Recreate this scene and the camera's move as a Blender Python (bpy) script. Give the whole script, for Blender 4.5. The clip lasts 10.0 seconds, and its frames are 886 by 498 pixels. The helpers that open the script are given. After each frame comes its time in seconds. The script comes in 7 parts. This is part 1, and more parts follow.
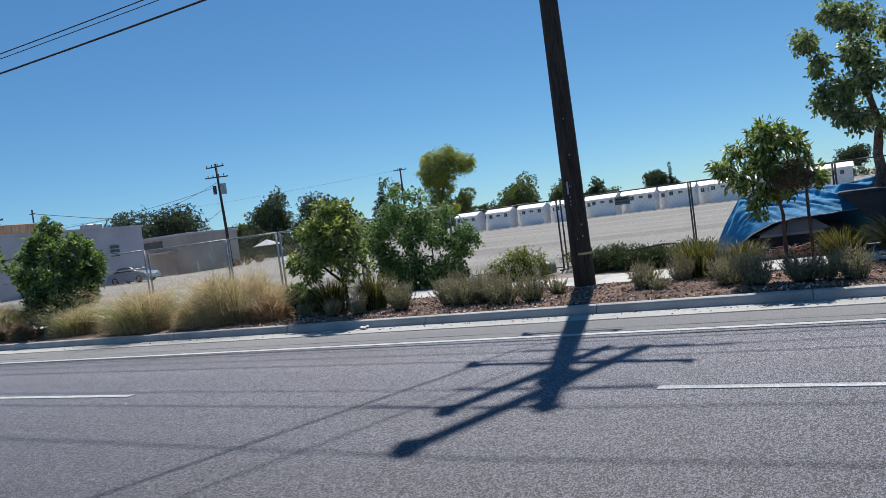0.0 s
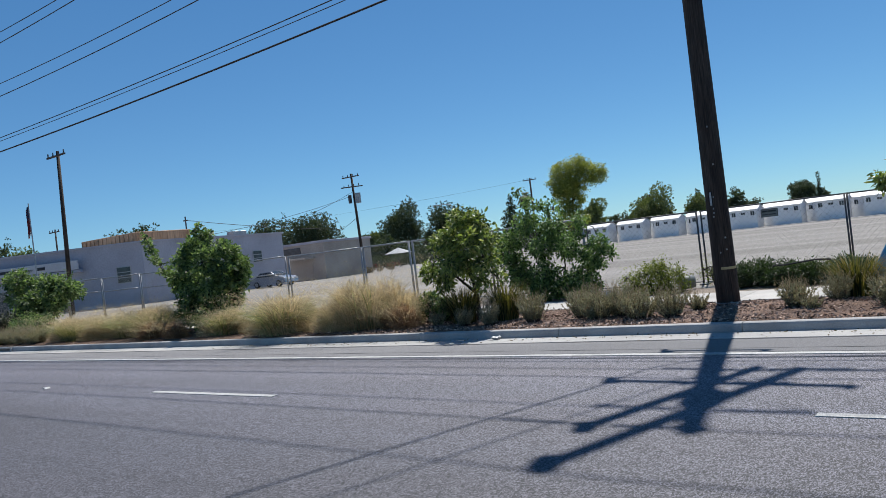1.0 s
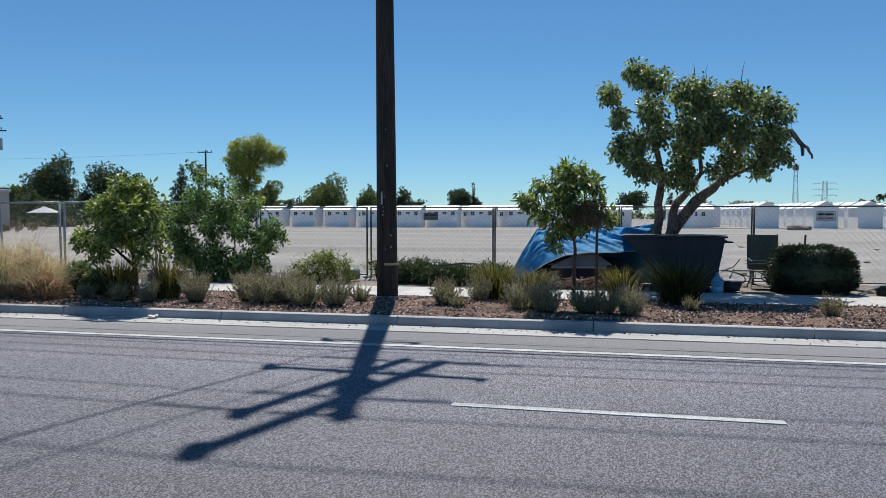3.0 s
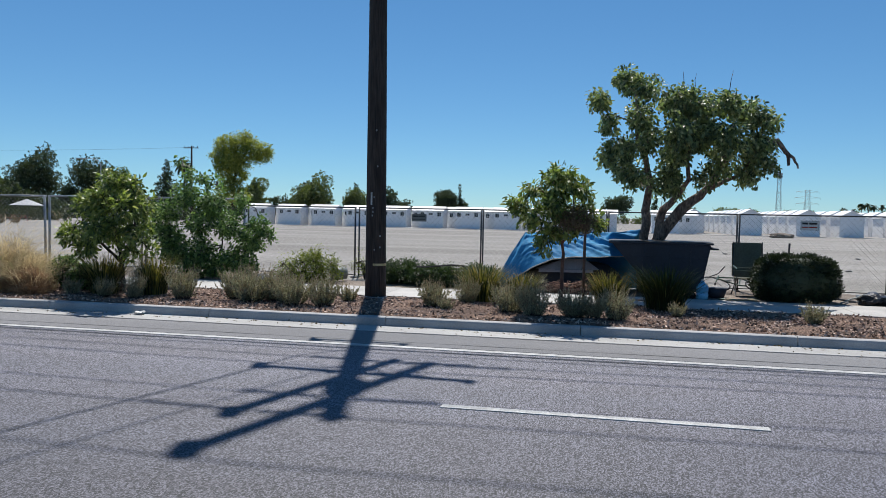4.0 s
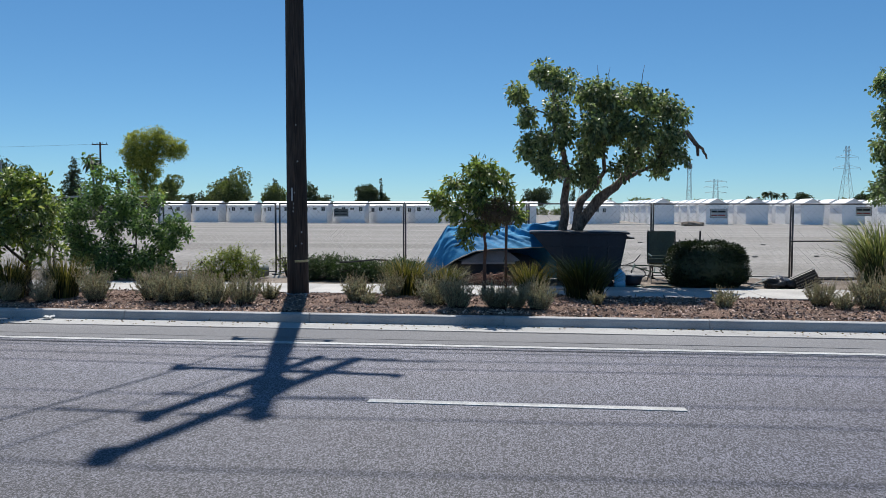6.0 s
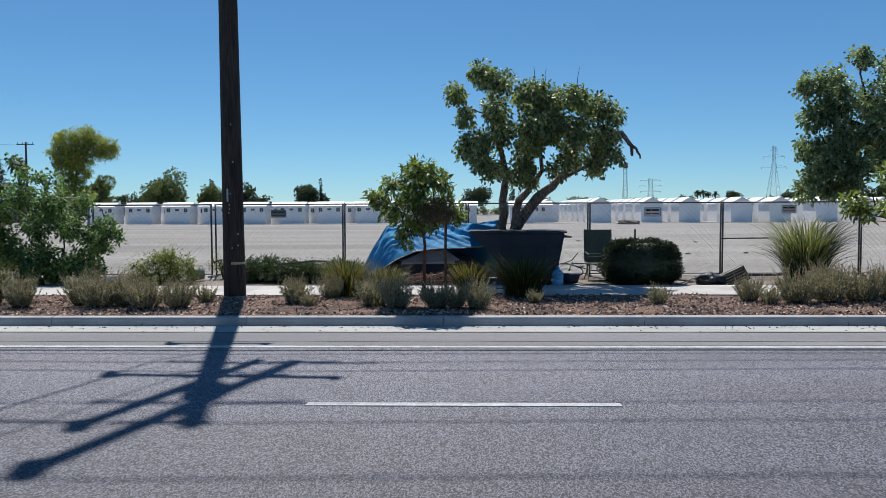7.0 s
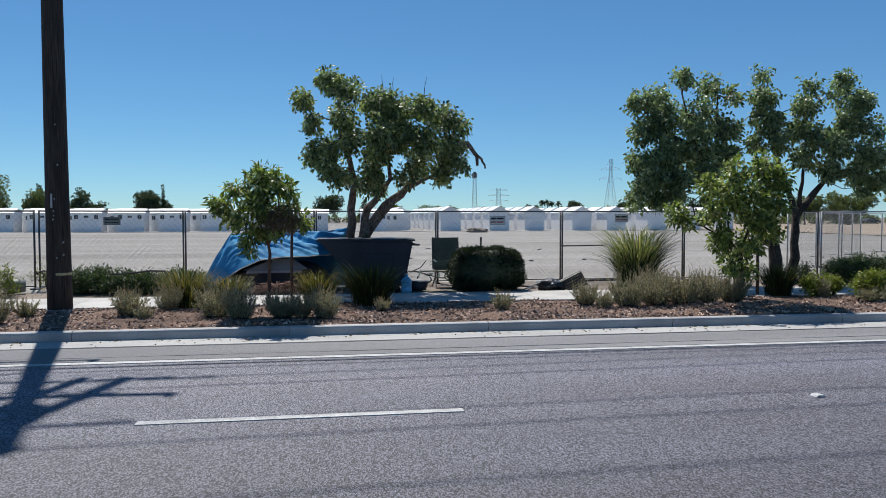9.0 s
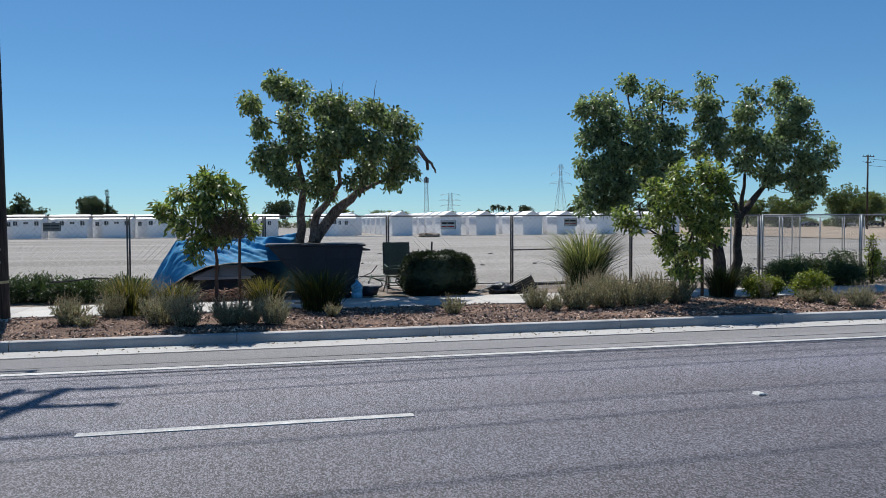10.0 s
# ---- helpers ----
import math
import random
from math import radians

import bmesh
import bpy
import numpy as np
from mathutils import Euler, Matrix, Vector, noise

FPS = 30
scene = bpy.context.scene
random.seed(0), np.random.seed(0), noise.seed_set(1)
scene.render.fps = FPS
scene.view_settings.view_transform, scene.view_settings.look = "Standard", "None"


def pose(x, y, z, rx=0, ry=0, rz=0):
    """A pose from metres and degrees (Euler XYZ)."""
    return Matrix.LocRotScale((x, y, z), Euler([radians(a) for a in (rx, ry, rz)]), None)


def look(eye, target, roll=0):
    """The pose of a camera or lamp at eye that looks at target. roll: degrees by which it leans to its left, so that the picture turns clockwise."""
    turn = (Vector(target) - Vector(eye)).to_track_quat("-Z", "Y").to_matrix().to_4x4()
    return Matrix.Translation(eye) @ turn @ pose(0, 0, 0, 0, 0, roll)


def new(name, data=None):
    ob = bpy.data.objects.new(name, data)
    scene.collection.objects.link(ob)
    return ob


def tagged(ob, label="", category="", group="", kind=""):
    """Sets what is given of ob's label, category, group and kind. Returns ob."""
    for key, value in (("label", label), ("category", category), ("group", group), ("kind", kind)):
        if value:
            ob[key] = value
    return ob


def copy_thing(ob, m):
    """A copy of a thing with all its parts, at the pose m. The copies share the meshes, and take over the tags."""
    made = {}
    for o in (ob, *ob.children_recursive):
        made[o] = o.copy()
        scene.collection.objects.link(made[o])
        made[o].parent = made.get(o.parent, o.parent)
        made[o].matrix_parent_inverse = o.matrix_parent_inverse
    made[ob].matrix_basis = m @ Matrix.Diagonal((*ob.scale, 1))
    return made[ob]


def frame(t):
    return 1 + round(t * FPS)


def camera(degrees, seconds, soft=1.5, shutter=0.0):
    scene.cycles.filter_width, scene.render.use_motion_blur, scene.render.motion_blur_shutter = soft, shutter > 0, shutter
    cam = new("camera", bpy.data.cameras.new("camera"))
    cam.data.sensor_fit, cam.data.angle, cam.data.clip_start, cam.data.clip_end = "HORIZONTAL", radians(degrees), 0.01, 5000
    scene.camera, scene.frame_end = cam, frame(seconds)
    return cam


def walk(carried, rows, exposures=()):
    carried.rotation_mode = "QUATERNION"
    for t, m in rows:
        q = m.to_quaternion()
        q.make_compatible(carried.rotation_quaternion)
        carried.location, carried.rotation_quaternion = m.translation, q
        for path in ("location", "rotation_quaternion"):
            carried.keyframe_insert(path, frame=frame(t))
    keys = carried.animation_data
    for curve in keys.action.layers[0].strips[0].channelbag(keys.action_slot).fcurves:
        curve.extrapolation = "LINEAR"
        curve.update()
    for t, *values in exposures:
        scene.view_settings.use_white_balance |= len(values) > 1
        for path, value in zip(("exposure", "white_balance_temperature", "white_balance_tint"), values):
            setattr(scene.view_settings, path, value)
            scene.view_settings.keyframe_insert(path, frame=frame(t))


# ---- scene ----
# ---------------------------------------------------------------- camera
cam = camera(59.868, 10.0, soft=0.6)
# seconds, yaw, pitch, roll, x, y, z
ROWS = [
    (0, 27.419, -1.838, 7.406, 0.110, 0.069, 1.737),
    (0.3, 29.635, -1.136, 7.076, 0.089, 0.068, 1.743),
    (0.5, 31.739, -0.826, 7.017, 0.075, 0.068, 1.747),
    (0.7, 33.719, -0.516, 6.928, 0.041, 0.070, 1.750),
    (1, 36.994, 0.066, 6.577, -0.011, 0.072, 1.755),
    (1.3, 39.507, 0.373, 6.058, -0.022, 0.063, 1.751),
    (1.5, 40.102, 0.463, 5.641, -0.029, 0.057, 1.748),
    (1.7, 40.150, 0.560, 5.208, -0.021, 0.049, 1.753),
    (1.9, 37.361, 0.321, 4.907, -0.014, 0.041, 1.758),
    (2, 34.275, 0.060, 4.690, -0.010, 0.037, 1.760),
    (2.2, 27.681, -0.657, 3.972, -0.002, 0.042, 1.760),
    (2.3, 24.745, -0.940, 3.596, 0.001, 0.045, 1.761),
    (2.5, 20.003, -1.757, 2.712, 0.009, 0.050, 1.761),
    (2.7, 16.433, -2.306, 1.464, -0.000, 0.037, 1.780),
    (3, 12.924, -2.602, 0.045, -0.014, 0.018, 1.808),
    (3.2, 12.246, -2.575, -0.455, -0.027, 0.004, 1.813),
    (4.3, 11.419, -2.532, -1.648, -0.096, -0.076, 1.838),
    (4.5, 10.255, -2.514, -1.712, -0.109, -0.090, 1.843),
    (5, 7.343, -2.544, -1.236, -0.095, -0.085, 1.832),
    (5.2, 7.019, -2.620, -0.962, -0.093, -0.081, 1.830),
    (6.3, 5.663, -3.006, 0.112, -0.079, -0.058, 1.822),
    (6.5, 5.208, -3.046, 0.162, -0.077, -0.054, 1.820),
    (6.8, 3.359, -2.961, 0.221, -0.061, -0.052, 1.827),
    (7, 1.647, -2.934, 0.262, -0.050, -0.051, 1.831),
    (7.3, -1.250, -2.874, 0.174, -0.028, -0.038, 1.832),
    (7.5, -2.453, -2.752, 0.184, -0.014, -0.029, 1.832),
    (7.7, -3.419, -2.669, 0.203, -0.007, -0.028, 1.830),
    (8, -5.014, -2.590, 0.235, 0.004, -0.026, 1.826),
    (8.5, -6.597, -2.505, 0.209, 0.015, -0.018, 1.822),
    (8.8, -8.225, -2.470, 0.040, 0.034, -0.011, 1.824),
    (9, -9.288, -2.354, 0.028, 0.046, -0.006, 1.826),
    (9.3, -11.150, -2.287, -0.027, 0.063, -0.010, 1.827),
    (9.5, -12.010, -2.162, 0.012, 0.074, -0.012, 1.828),
    (10, -12.860, -2.002, 0.274, 0.078, -0.001, 1.820),
]
walk(cam, [(t, pose(x, y, z, 90 + p, r, w)) for t, w, p, r, x, y, z in ROWS])

# ---------------------------------------------------------------- light
SUN_FROM = Vector((-0.150, 0.567, 1.0)).normalized()
world = bpy.data.worlds.new("sky")
scene.world = world
world.use_nodes = True
wn, wl = world.node_tree.nodes, world.node_tree.links
sky = wn.new("ShaderNodeTexSky")
sky.sky_type = "NISHITA"
sky.sun_disc = False
sky.sun_elevation = math.asin(SUN_FROM.z)
sky.sun_rotation = math.atan2(SUN_FROM.x, SUN_FROM.y)
sky.air_density, sky.dust_density, sky.ozone_density = 0.76, 0.0, 4.2
tint = wn.new("ShaderNodeMix")
tint.data_type, tint.blend_type = "RGBA", "MULTIPLY"
tint.inputs[0].default_value, tint.inputs[7].default_value = 1.0, (0.61, 0.803, 0.815, 1)
haze = wn.new("ShaderNodeMix")
haze.data_type, haze.blend_type = "RGBA", "ADD"
haze.inputs[0].default_value, haze.inputs[7].default_value = 1.0, (0.0, 0.5, 1.6, 1)
rich = wn.new("ShaderNodeHueSaturation")
rich.inputs["Saturation"].default_value = 1.0
wl.new(sky.outputs[0], rich.inputs["Color"])
wl.new(rich.outputs[0], tint.inputs[6])
wl.new(tint.outputs[2], haze.inputs[6])
wl.new(haze.outputs[2], wn["Background"].inputs[0])
wn["Background"].inputs[1].default_value = 0.0735
sun = new("sun", bpy.data.lights.new("sun", "SUN"))
sun.data.energy, sun.data.angle, sun.data.color = 5.0, radians(0.55), (1.0, 0.97, 0.925)
sun.matrix_world = look(SUN_FROM * 60, (0, 0, 0))
scene.view_settings.exposure = 0.33

# ---------------------------------------------------------------- materials
def nodes_of(name):
    m = bpy.data.materials.new(name)
    m.use_nodes = True
    return m, m.node_tree.nodes, m.node_tree.links, m.node_tree.nodes["Principled BSDF"]


def noise_fac(n, l, coord, scale, detail=4.0, stretch=(1, 1, 1), lo=0.35, hi=0.65):
    mp = n.new("ShaderNodeMapping")
    mp.inputs["Scale"].default_value = stretch
    l.new(coord, mp.inputs[0])
    t = n.new("ShaderNodeTexNoise")
    t.inputs["Scale"].default_value, t.inputs["Detail"].default_value = scale, detail
    l.new(mp.outputs[0], t.inputs["Vector"])
    r = n.new("ShaderNodeMapRange")
    r.inputs[1].default_value, r.inputs[2].default_value = lo, hi
    l.new(t.outputs[0], r.inputs[0])
    return r.outputs[0]


def mixed(n, l, fac, a, b, mode="MIX"):
    m = n.new("ShaderNodeMix")
    m.data_type, m.blend_type = "RGBA", mode
    for sock, v in ((m.inputs[0], fac), (m.inputs[6], a), (m.inputs[7], b)):
        if isinstance(v, (int, float)):
            sock.default_value = v
        elif isinstance(v, tuple):
            sock.default_value = (*v[:3], 1)
        else:
            l.new(v, sock)
    return m.outputs[2]


def surf(name, c1, c2, scale=3.0, fine=60.0, rough=0.8, metal=0.0, bump=0.2, dist=0.01, grain=0.25, stretch=(1, 1, 1),
         fstretch=(1, 1, 1), island=0.0, spec=0.5):
    """Two colours mixed by broad stains, a fine grain over them, and relief."""
    m, n, l, b = nodes_of(name)
    co = n.new("ShaderNodeTexCoord").outputs["Object"]
    big = noise_fac(n, l, co, scale, 5, stretch)
    sm = noise_fac(n, l, co, fine, 3, fstretch, 0.3, 0.7)
    col = mixed(n, l, big, c1, c2)
    dark = tuple(max(0.0, 1 - grain * 1.6) for _ in range(3))
    lite = tuple(1 + grain * 0.6 for _ in range(3))
    col = mixed(n, l, 1.0, col, mixed(n, l, sm, dark, lite), "MULTIPLY")
    if island:
        g = n.new("ShaderNodeNewGeometry")
        o = n.new("ShaderNodeObjectInfo")
        add = n.new("ShaderNodeMath")
        add.operation = "ADD"
        l.new(g.outputs["Random Per Island"], add.inputs[0])
        l.new(o.outputs["Random"], add.inputs[1])
        fr = n.new("ShaderNodeMath")
        fr.operation = "FRACT"
        l.new(add.outputs[0], fr.inputs[0])
        col = mixed(n, l, 1.0, col, mixed(n, l, fr.outputs[0], (1 - island,) * 3, (1 + island * 0.6,) * 3), "MULTIPLY")
    l.new(col, b.inputs["Base Color"])
    b.inputs["Roughness"].default_value, b.inputs["Metallic"].default_value = rough, metal
    b.inputs["Specular IOR Level"].default_value = spec
    if bump:
        bn = n.new("ShaderNodeBump")
        bn.inputs["Strength"].default_value, bn.inputs["Distance"].default_value = bump, dist
        l.new(sm, bn.inputs["Height"])
        l.new(bn.outputs[0], b.inputs["Normal"])
    return m


def leaf_mat(name, dark, light, trans=0.35, rough=0.45, yellow=None, glow=(1.7, 1.75, 0.6), spec=0.42):
    """Leaves: each one its own shade, light shining through in part."""
    m, n, l, b = nodes_of(name)
    g = n.new("ShaderNodeNewGeometry")
    co = n.new("ShaderNodeTexCoord").outputs["Object"]
    big = noise_fac(n, l, co, 1.3, 3)
    col = mixed(n, l, g.outputs["Random Per Island"], dark, light)
    col = mixed(n, l, 1.0, col, mixed(n, l, big, (0.8, 0.85, 0.8), (1.12, 1.1, 1.0)), "MULTIPLY")
    if yellow:
        w = n.new("ShaderNodeTexWhiteNoise")
        w.noise_dimensions = "1D"
        l.new(g.outputs["Random Per Island"], w.inputs["W"])
        st = n.new("ShaderNodeMath")
        st.operation = "GREATER_THAN"
        st.inputs[1].default_value = 0.9
        l.new(w.outputs["Value"], st.inputs[0])
        col = mixed(n, l, st.outputs[0], col, yellow)
    l.new(col, b.inputs["Base Color"])
    b.inputs["Roughness"].default_value = rough
    b.inputs["Specular IOR Level"].default_value = spec
    tr = n.new("ShaderNodeBsdfTranslucent")
    l.new(mixed(n, l, 1.0, col, glow, "MULTIPLY"), tr.inputs["Color"])
    mx = n.new("ShaderNodeMixShader")
    mx.inputs[0].default_value = trans
    l.new(b.outputs[0], mx.inputs[1])
    l.new(tr.outputs[0], mx.inputs[2])
    l.new(mx.outputs[0], n["Material Output"].inputs["Surface"])
    return m


def asphalt_mat():
    m, n, l, b = nodes_of("asphalt")
    co = n.new("ShaderNodeTexCoord").outputs["Object"]
    v = n.new("ShaderNodeTexVoronoi")
    v.inputs["Scale"].default_value = 115
    mp = n.new("ShaderNodeMapping")
    mp.inputs["Scale"].default_value = (1.0, 0.55, 1.0)
    l.new(co, mp.inputs[0])
    l.new(mp.outputs[0], v.inputs["Vector"])
    stones = n.new("ShaderNodeMapRange")
    stones.inputs[1].default_value, stones.inputs[2].default_value = 0.34, 0.80
    l.new(v.outputs["Color"], stones.inputs[0])
    grit = noise_fac(n, l, co, 150, 3, (1, 0.55, 1), 0.40, 0.62)
    track = noise_fac(n, l, co, 0.55, 4, (0.03, 1.0, 1), 0.38, 0.62)
    patch = noise_fac(n, l, co, 0.5, 5, (0.3, 1, 1), 0.35, 0.7)
    col = mixed(n, l, stones.outputs[0], (0.013, 0.013, 0.0165), (0.198, 0.195, 0.232))
    col = mixed(n, l, 0.6, col, mixed(n, l, grit, (0.4, 0.4, 0.4), (1.5, 1.5, 1.5)), "MULTIPLY")
    col = mixed(n, l, 1.0, col, mixed(n, l, track, (0.84, 0.84, 0.84), (1.1, 1.1, 1.11)), "MULTIPLY")
    col = mixed(n, l, 1.0, col, mixed(n, l, patch, (0.92, 0.885, 0.85), (1.05, 1.07, 1.09)), "MULTIPLY")
    # grazing sun scatter put into the colour: darker near, paler on the far side
    sep = n.new("ShaderNodeSeparateXYZ")
    l.new(co, sep.inputs[0])
    pos = n.new("ShaderNodeMapRange")
    pos.inputs[1].default_value, pos.inputs[2].default_value = 2.0, 11.0
    l.new(sep.outputs[1], pos.inputs[0])
    lane = n.new("ShaderNodeValToRGB")
    lane.color_ramp.elements[0].position, lane.color_ramp.elements[0].color = 0.0, (0.66, 0.66, 0.68, 1)
    lane.color_ramp.elements[1].position, lane.color_ramp.elements[1].color = 1.0, (1.22, 1.22, 1.22, 1)
    for at, k in ((0.30, 0.74), (0.44, 0.90), (0.55, 0.96), (0.62, 1.14), (0.85, 1.26)):
        lane.color_ramp.elements.new(at).color = (k, k, k * 1.015, 1)
    l.new(pos.outputs[0], lane.inputs[0])
    col = mixed(n, l, 1.0, col, lane.outputs[0], "MULTIPLY")
    l.new(col, b.inputs["Base Color"])
    b.inputs["Roughness"].default_value = 0.72
    b.inputs["Specular IOR Level"].default_value = 0.5
    bn = n.new("ShaderNodeBump")
    bn.inputs["Strength"].default_value, bn.inputs["Distance"].default_value = 0.45, 0.004
    l.new(v.outputs["Distance"], bn.inputs["Height"])
    l.new(bn.outputs[0], b.inputs["Normal"])
    return m


ASPHALT = asphalt_mat()
SHOULDER = surf("shoulder_asphalt", (0.165, 0.163, 0.167), (0.225, 0.222, 0.226), 0.8, 70, 0.88, bump=0.3, grain=0.35, stretch=(0.1, 1, 1))
LOT = surf("lot_gravel", (0.196, 0.18, 0.16), (0.3, 0.28, 0.2544), 0.35, 7, 0.95, bump=0.5, dist=0.04, grain=0.3, stretch=(0.08, 0.7, 1), fstretch=(0.6, 1, 1))
DRY_FIELD = surf("dry_field", (0.25, 0.19, 0.135), (0.36, 0.285, 0.21), 0.15, 6, 0.95, bump=0.5, dist=0.05, grain=0.35)
DIRT = surf("dirt", (0.16, 0.124, 0.096), (0.264, 0.216, 0.172), 0.9, 30, 0.95, bump=0.6, dist=0.03, grain=0.35)
MULCH = surf("mulch_bed", (0.125, 0.07, 0.047), (0.32, 0.20, 0.14), 2.0, 38, 0.95, bump=1.0, dist=0.03, grain=0.5)
CHIP = surf("bark_chip", (0.2, 0.12, 0.088), (0.68, 0.51, 0.41), 9, 120, 0.9, bump=0.3, island=0.95)
CONCRETE = surf("concrete", (0.36, 0.3465, 0.324), (0.468, 0.45, 0.423), 1.1, 90, 0.9, bump=0.2, dist=0.004, grain=0.16, island=0.07)
KERB = surf("kerb_concrete", (0.285, 0.28, 0.275), (0.39, 0.383, 0.376), 1.6, 70, 0.9, bump=0.25, dist=0.004, grain=0.14, island=0.08)
GUTTER = surf("gutter_concrete", (0.325, 0.317, 0.305), (0.41, 0.402, 0.385), 1.4, 80, 0.9, bump=0.2, dist=0.004, grain=0.2, stretch=(0.3, 1, 1))
PAINT = surf("road_paint", (0.336, 0.332, 0.32), (0.48, 0.476, 0.46), 5, 60, 0.7, bump=0.2, dist=0.002, grain=0.28)
POLE_WOOD = surf("pole_wood", (0.036, 0.024, 0.0176), (0.076, 0.0536, 0.04), 1.5, 22, 0.9, bump=0.7, dist=0.012, grain=0.45, stretch=(4, 4, 0.5), fstretch=(3, 3, 0.12))
GREY_WOOD = surf("grey_wood", (0.056, 0.044, 0.036), (0.104, 0.088, 0.072), 2, 22, 0.9, bump=0.4, grain=0.3, fstretch=(3, 3, 0.15))
STAKE_WOOD = surf("stake_wood", (0.088, 0.048, 0.036), (0.152, 0.096, 0.072), 3, 40, 0.85, bump=0.3, grain=0.3, fstretch=(3, 3, 0.2))
GALV = surf("galvanised_steel", (0.256, 0.264, 0.272), (0.384, 0.392, 0.4), 4, 60, 0.45, metal=0.7, bump=0.05, grain=0.12)
DARK_STEEL = surf("weathered_steel", (0.056, 0.0576, 0.06), (0.112, 0.112, 0.116), 4, 60, 0.5, metal=0.6, bump=0.1, grain=0.2)
WIRE = surf("fence_wire", (0.32, 0.32, 0.312), (0.416, 0.416, 0.4), 2, 40, 0.55, metal=0.4, bump=0, grain=0.15)
BLACK = surf("black_plastic", (0.0096, 0.0096, 0.0112), (0.0176, 0.0176, 0.0192), 3, 50, 0.5, bump=0.1, grain=0.15)
CABLE = surf("cable_sheath", (0.0064, 0.0064, 0.008), (0.0128, 0.0128, 0.0144), 3, 50, 0.6, bump=0, grain=0.1)
CERAMIC = surf("brown_ceramic", (0.04, 0.024, 0.02), (0.072, 0.048, 0.04), 6, 50, 0.25, bump=0.05, grain=0.1)
YELLOW = surf("yellow_tag", (0.46, 0.37, 0.17), (0.60, 0.49, 0.25), 8, 60, 0.6, bump=0.05, grain=0.2)
WHITE_TAG = surf("white_tag", (0.4, 0.4, 0.384), (0.544, 0.544, 0.528), 8, 60, 0.5, bump=0.05, grain=0.25)
BARK = surf("bark", (0.15, 0.10, 0.078), (0.32, 0.245, 0.20), 5, 28, 0.95, bump=0.9, dist=0.015, grain=0.45, stretch=(1, 1, 0.4), fstretch=(1, 1, 0.3))
DARK_BARK = surf("dark_bark", (0.04, 0.0304, 0.024), (0.088, 0.068, 0.052), 5, 28, 0.95, bump=0.8, dist=0.012, grain=0.4, fstretch=(1, 1, 0.3))

LEAF_TREE = leaf_mat("tree_leaf", (0.045, 0.065, 0.03), (0.30, 0.34, 0.165), 0.36, 0.42, (0.36, 0.35, 0.17), (1.1, 1.3, 0.8), 0.5)
LEAF_TREE_B = leaf_mat("tree_leaf_fresh", (0.055, 0.082, 0.042), (0.34, 0.39, 0.215), 0.38, 0.42, None, (1.1, 1.28, 0.85), 0.5)
LEAF_CITRUS = leaf_mat("citrus_leaf", (0.036, 0.06, 0.016), (0.285, 0.335, 0.10), 0.36, 0.4, (0.36, 0.35, 0.14), (1.2, 1.35, 0.7), 0.45)
LEAF_SHRUB = leaf_mat("shrub_leaf", (0.028, 0.054, 0.022), (0.23, 0.295, 0.125), 0.4, 0.45, None, (1.3, 1.5, 0.85), 0.35)
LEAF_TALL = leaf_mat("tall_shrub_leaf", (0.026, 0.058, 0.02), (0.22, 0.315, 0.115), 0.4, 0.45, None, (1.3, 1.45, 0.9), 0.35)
LEAF_HEDGE = leaf_mat("hedge_leaf", (0.009, 0.017, 0.008), (0.04, 0.056, 0.023), 0.12, 0.5)
LEAF_JUNIPER = leaf_mat("juniper_leaf", (0.012, 0.028, 0.011), (0.085, 0.125, 0.045), 0.22, 0.5, None, (1.3, 1.45, 0.7), 0.4)
LEAF_YELLOW = leaf_mat("yellow_shrub_leaf", (0.07, 0.10, 0.015), (0.25, 0.28, 0.055), 0.32, 0.45, None, (1.4, 1.45, 0.6), 0.3)
LEAF_LAVENDER = leaf_mat("lavender_leaf", (0.19, 0.18, 0.125), (0.46, 0.43, 0.32), 0.3, 0.8, (0.32, 0.23, 0.16), (1.2, 1.2, 0.9), 0.2)
STALK_TAN = leaf_mat("dry_flower_stalk", (0.22, 0.17, 0.12), (0.50, 0.42, 0.31), 0.3, 0.85, None, (1.15, 1.1, 0.9), 0.15)
BLADE_FLAX = leaf_mat("flax_blade", (0.036, 0.042, 0.013), (0.26, 0.235, 0.08), 0.3, 0.45, (0.34, 0.25, 0.10), (1.25, 1.2, 0.6), 0.25)
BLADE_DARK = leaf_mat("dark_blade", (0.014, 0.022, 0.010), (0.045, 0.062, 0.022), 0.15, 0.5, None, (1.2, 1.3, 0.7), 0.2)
BLADE_GREEN = leaf_mat("green_blade", (0.055, 0.08, 0.03), (0.31, 0.33, 0.16), 0.33, 0.4, (0.46, 0.40, 0.23), (1.3, 1.3, 0.7))
BLADE_DRY = leaf_mat("dry_blade", (0.27, 0.205, 0.125), (0.76, 0.64, 0.46), 0.45, 0.8, None, (1.15, 1.08, 0.92), 0.2)
BLADE_RED = leaf_mat("russet_blade", (0.22, 0.13, 0.085), (0.44, 0.30, 0.20), 0.35, 0.8, None, (1.15, 1.05, 0.9), 0.2)
LEAF_FAR = leaf_mat("far_leaf", (0.055, 0.08, 0.036), (0.185, 0.215, 0.095), 0.25, 0.7)
LEAF_FAR_DARK = leaf_mat("far_leaf_dark", (0.026, 0.042, 0.028), (0.085, 0.11, 0.06), 0.18, 0.7)
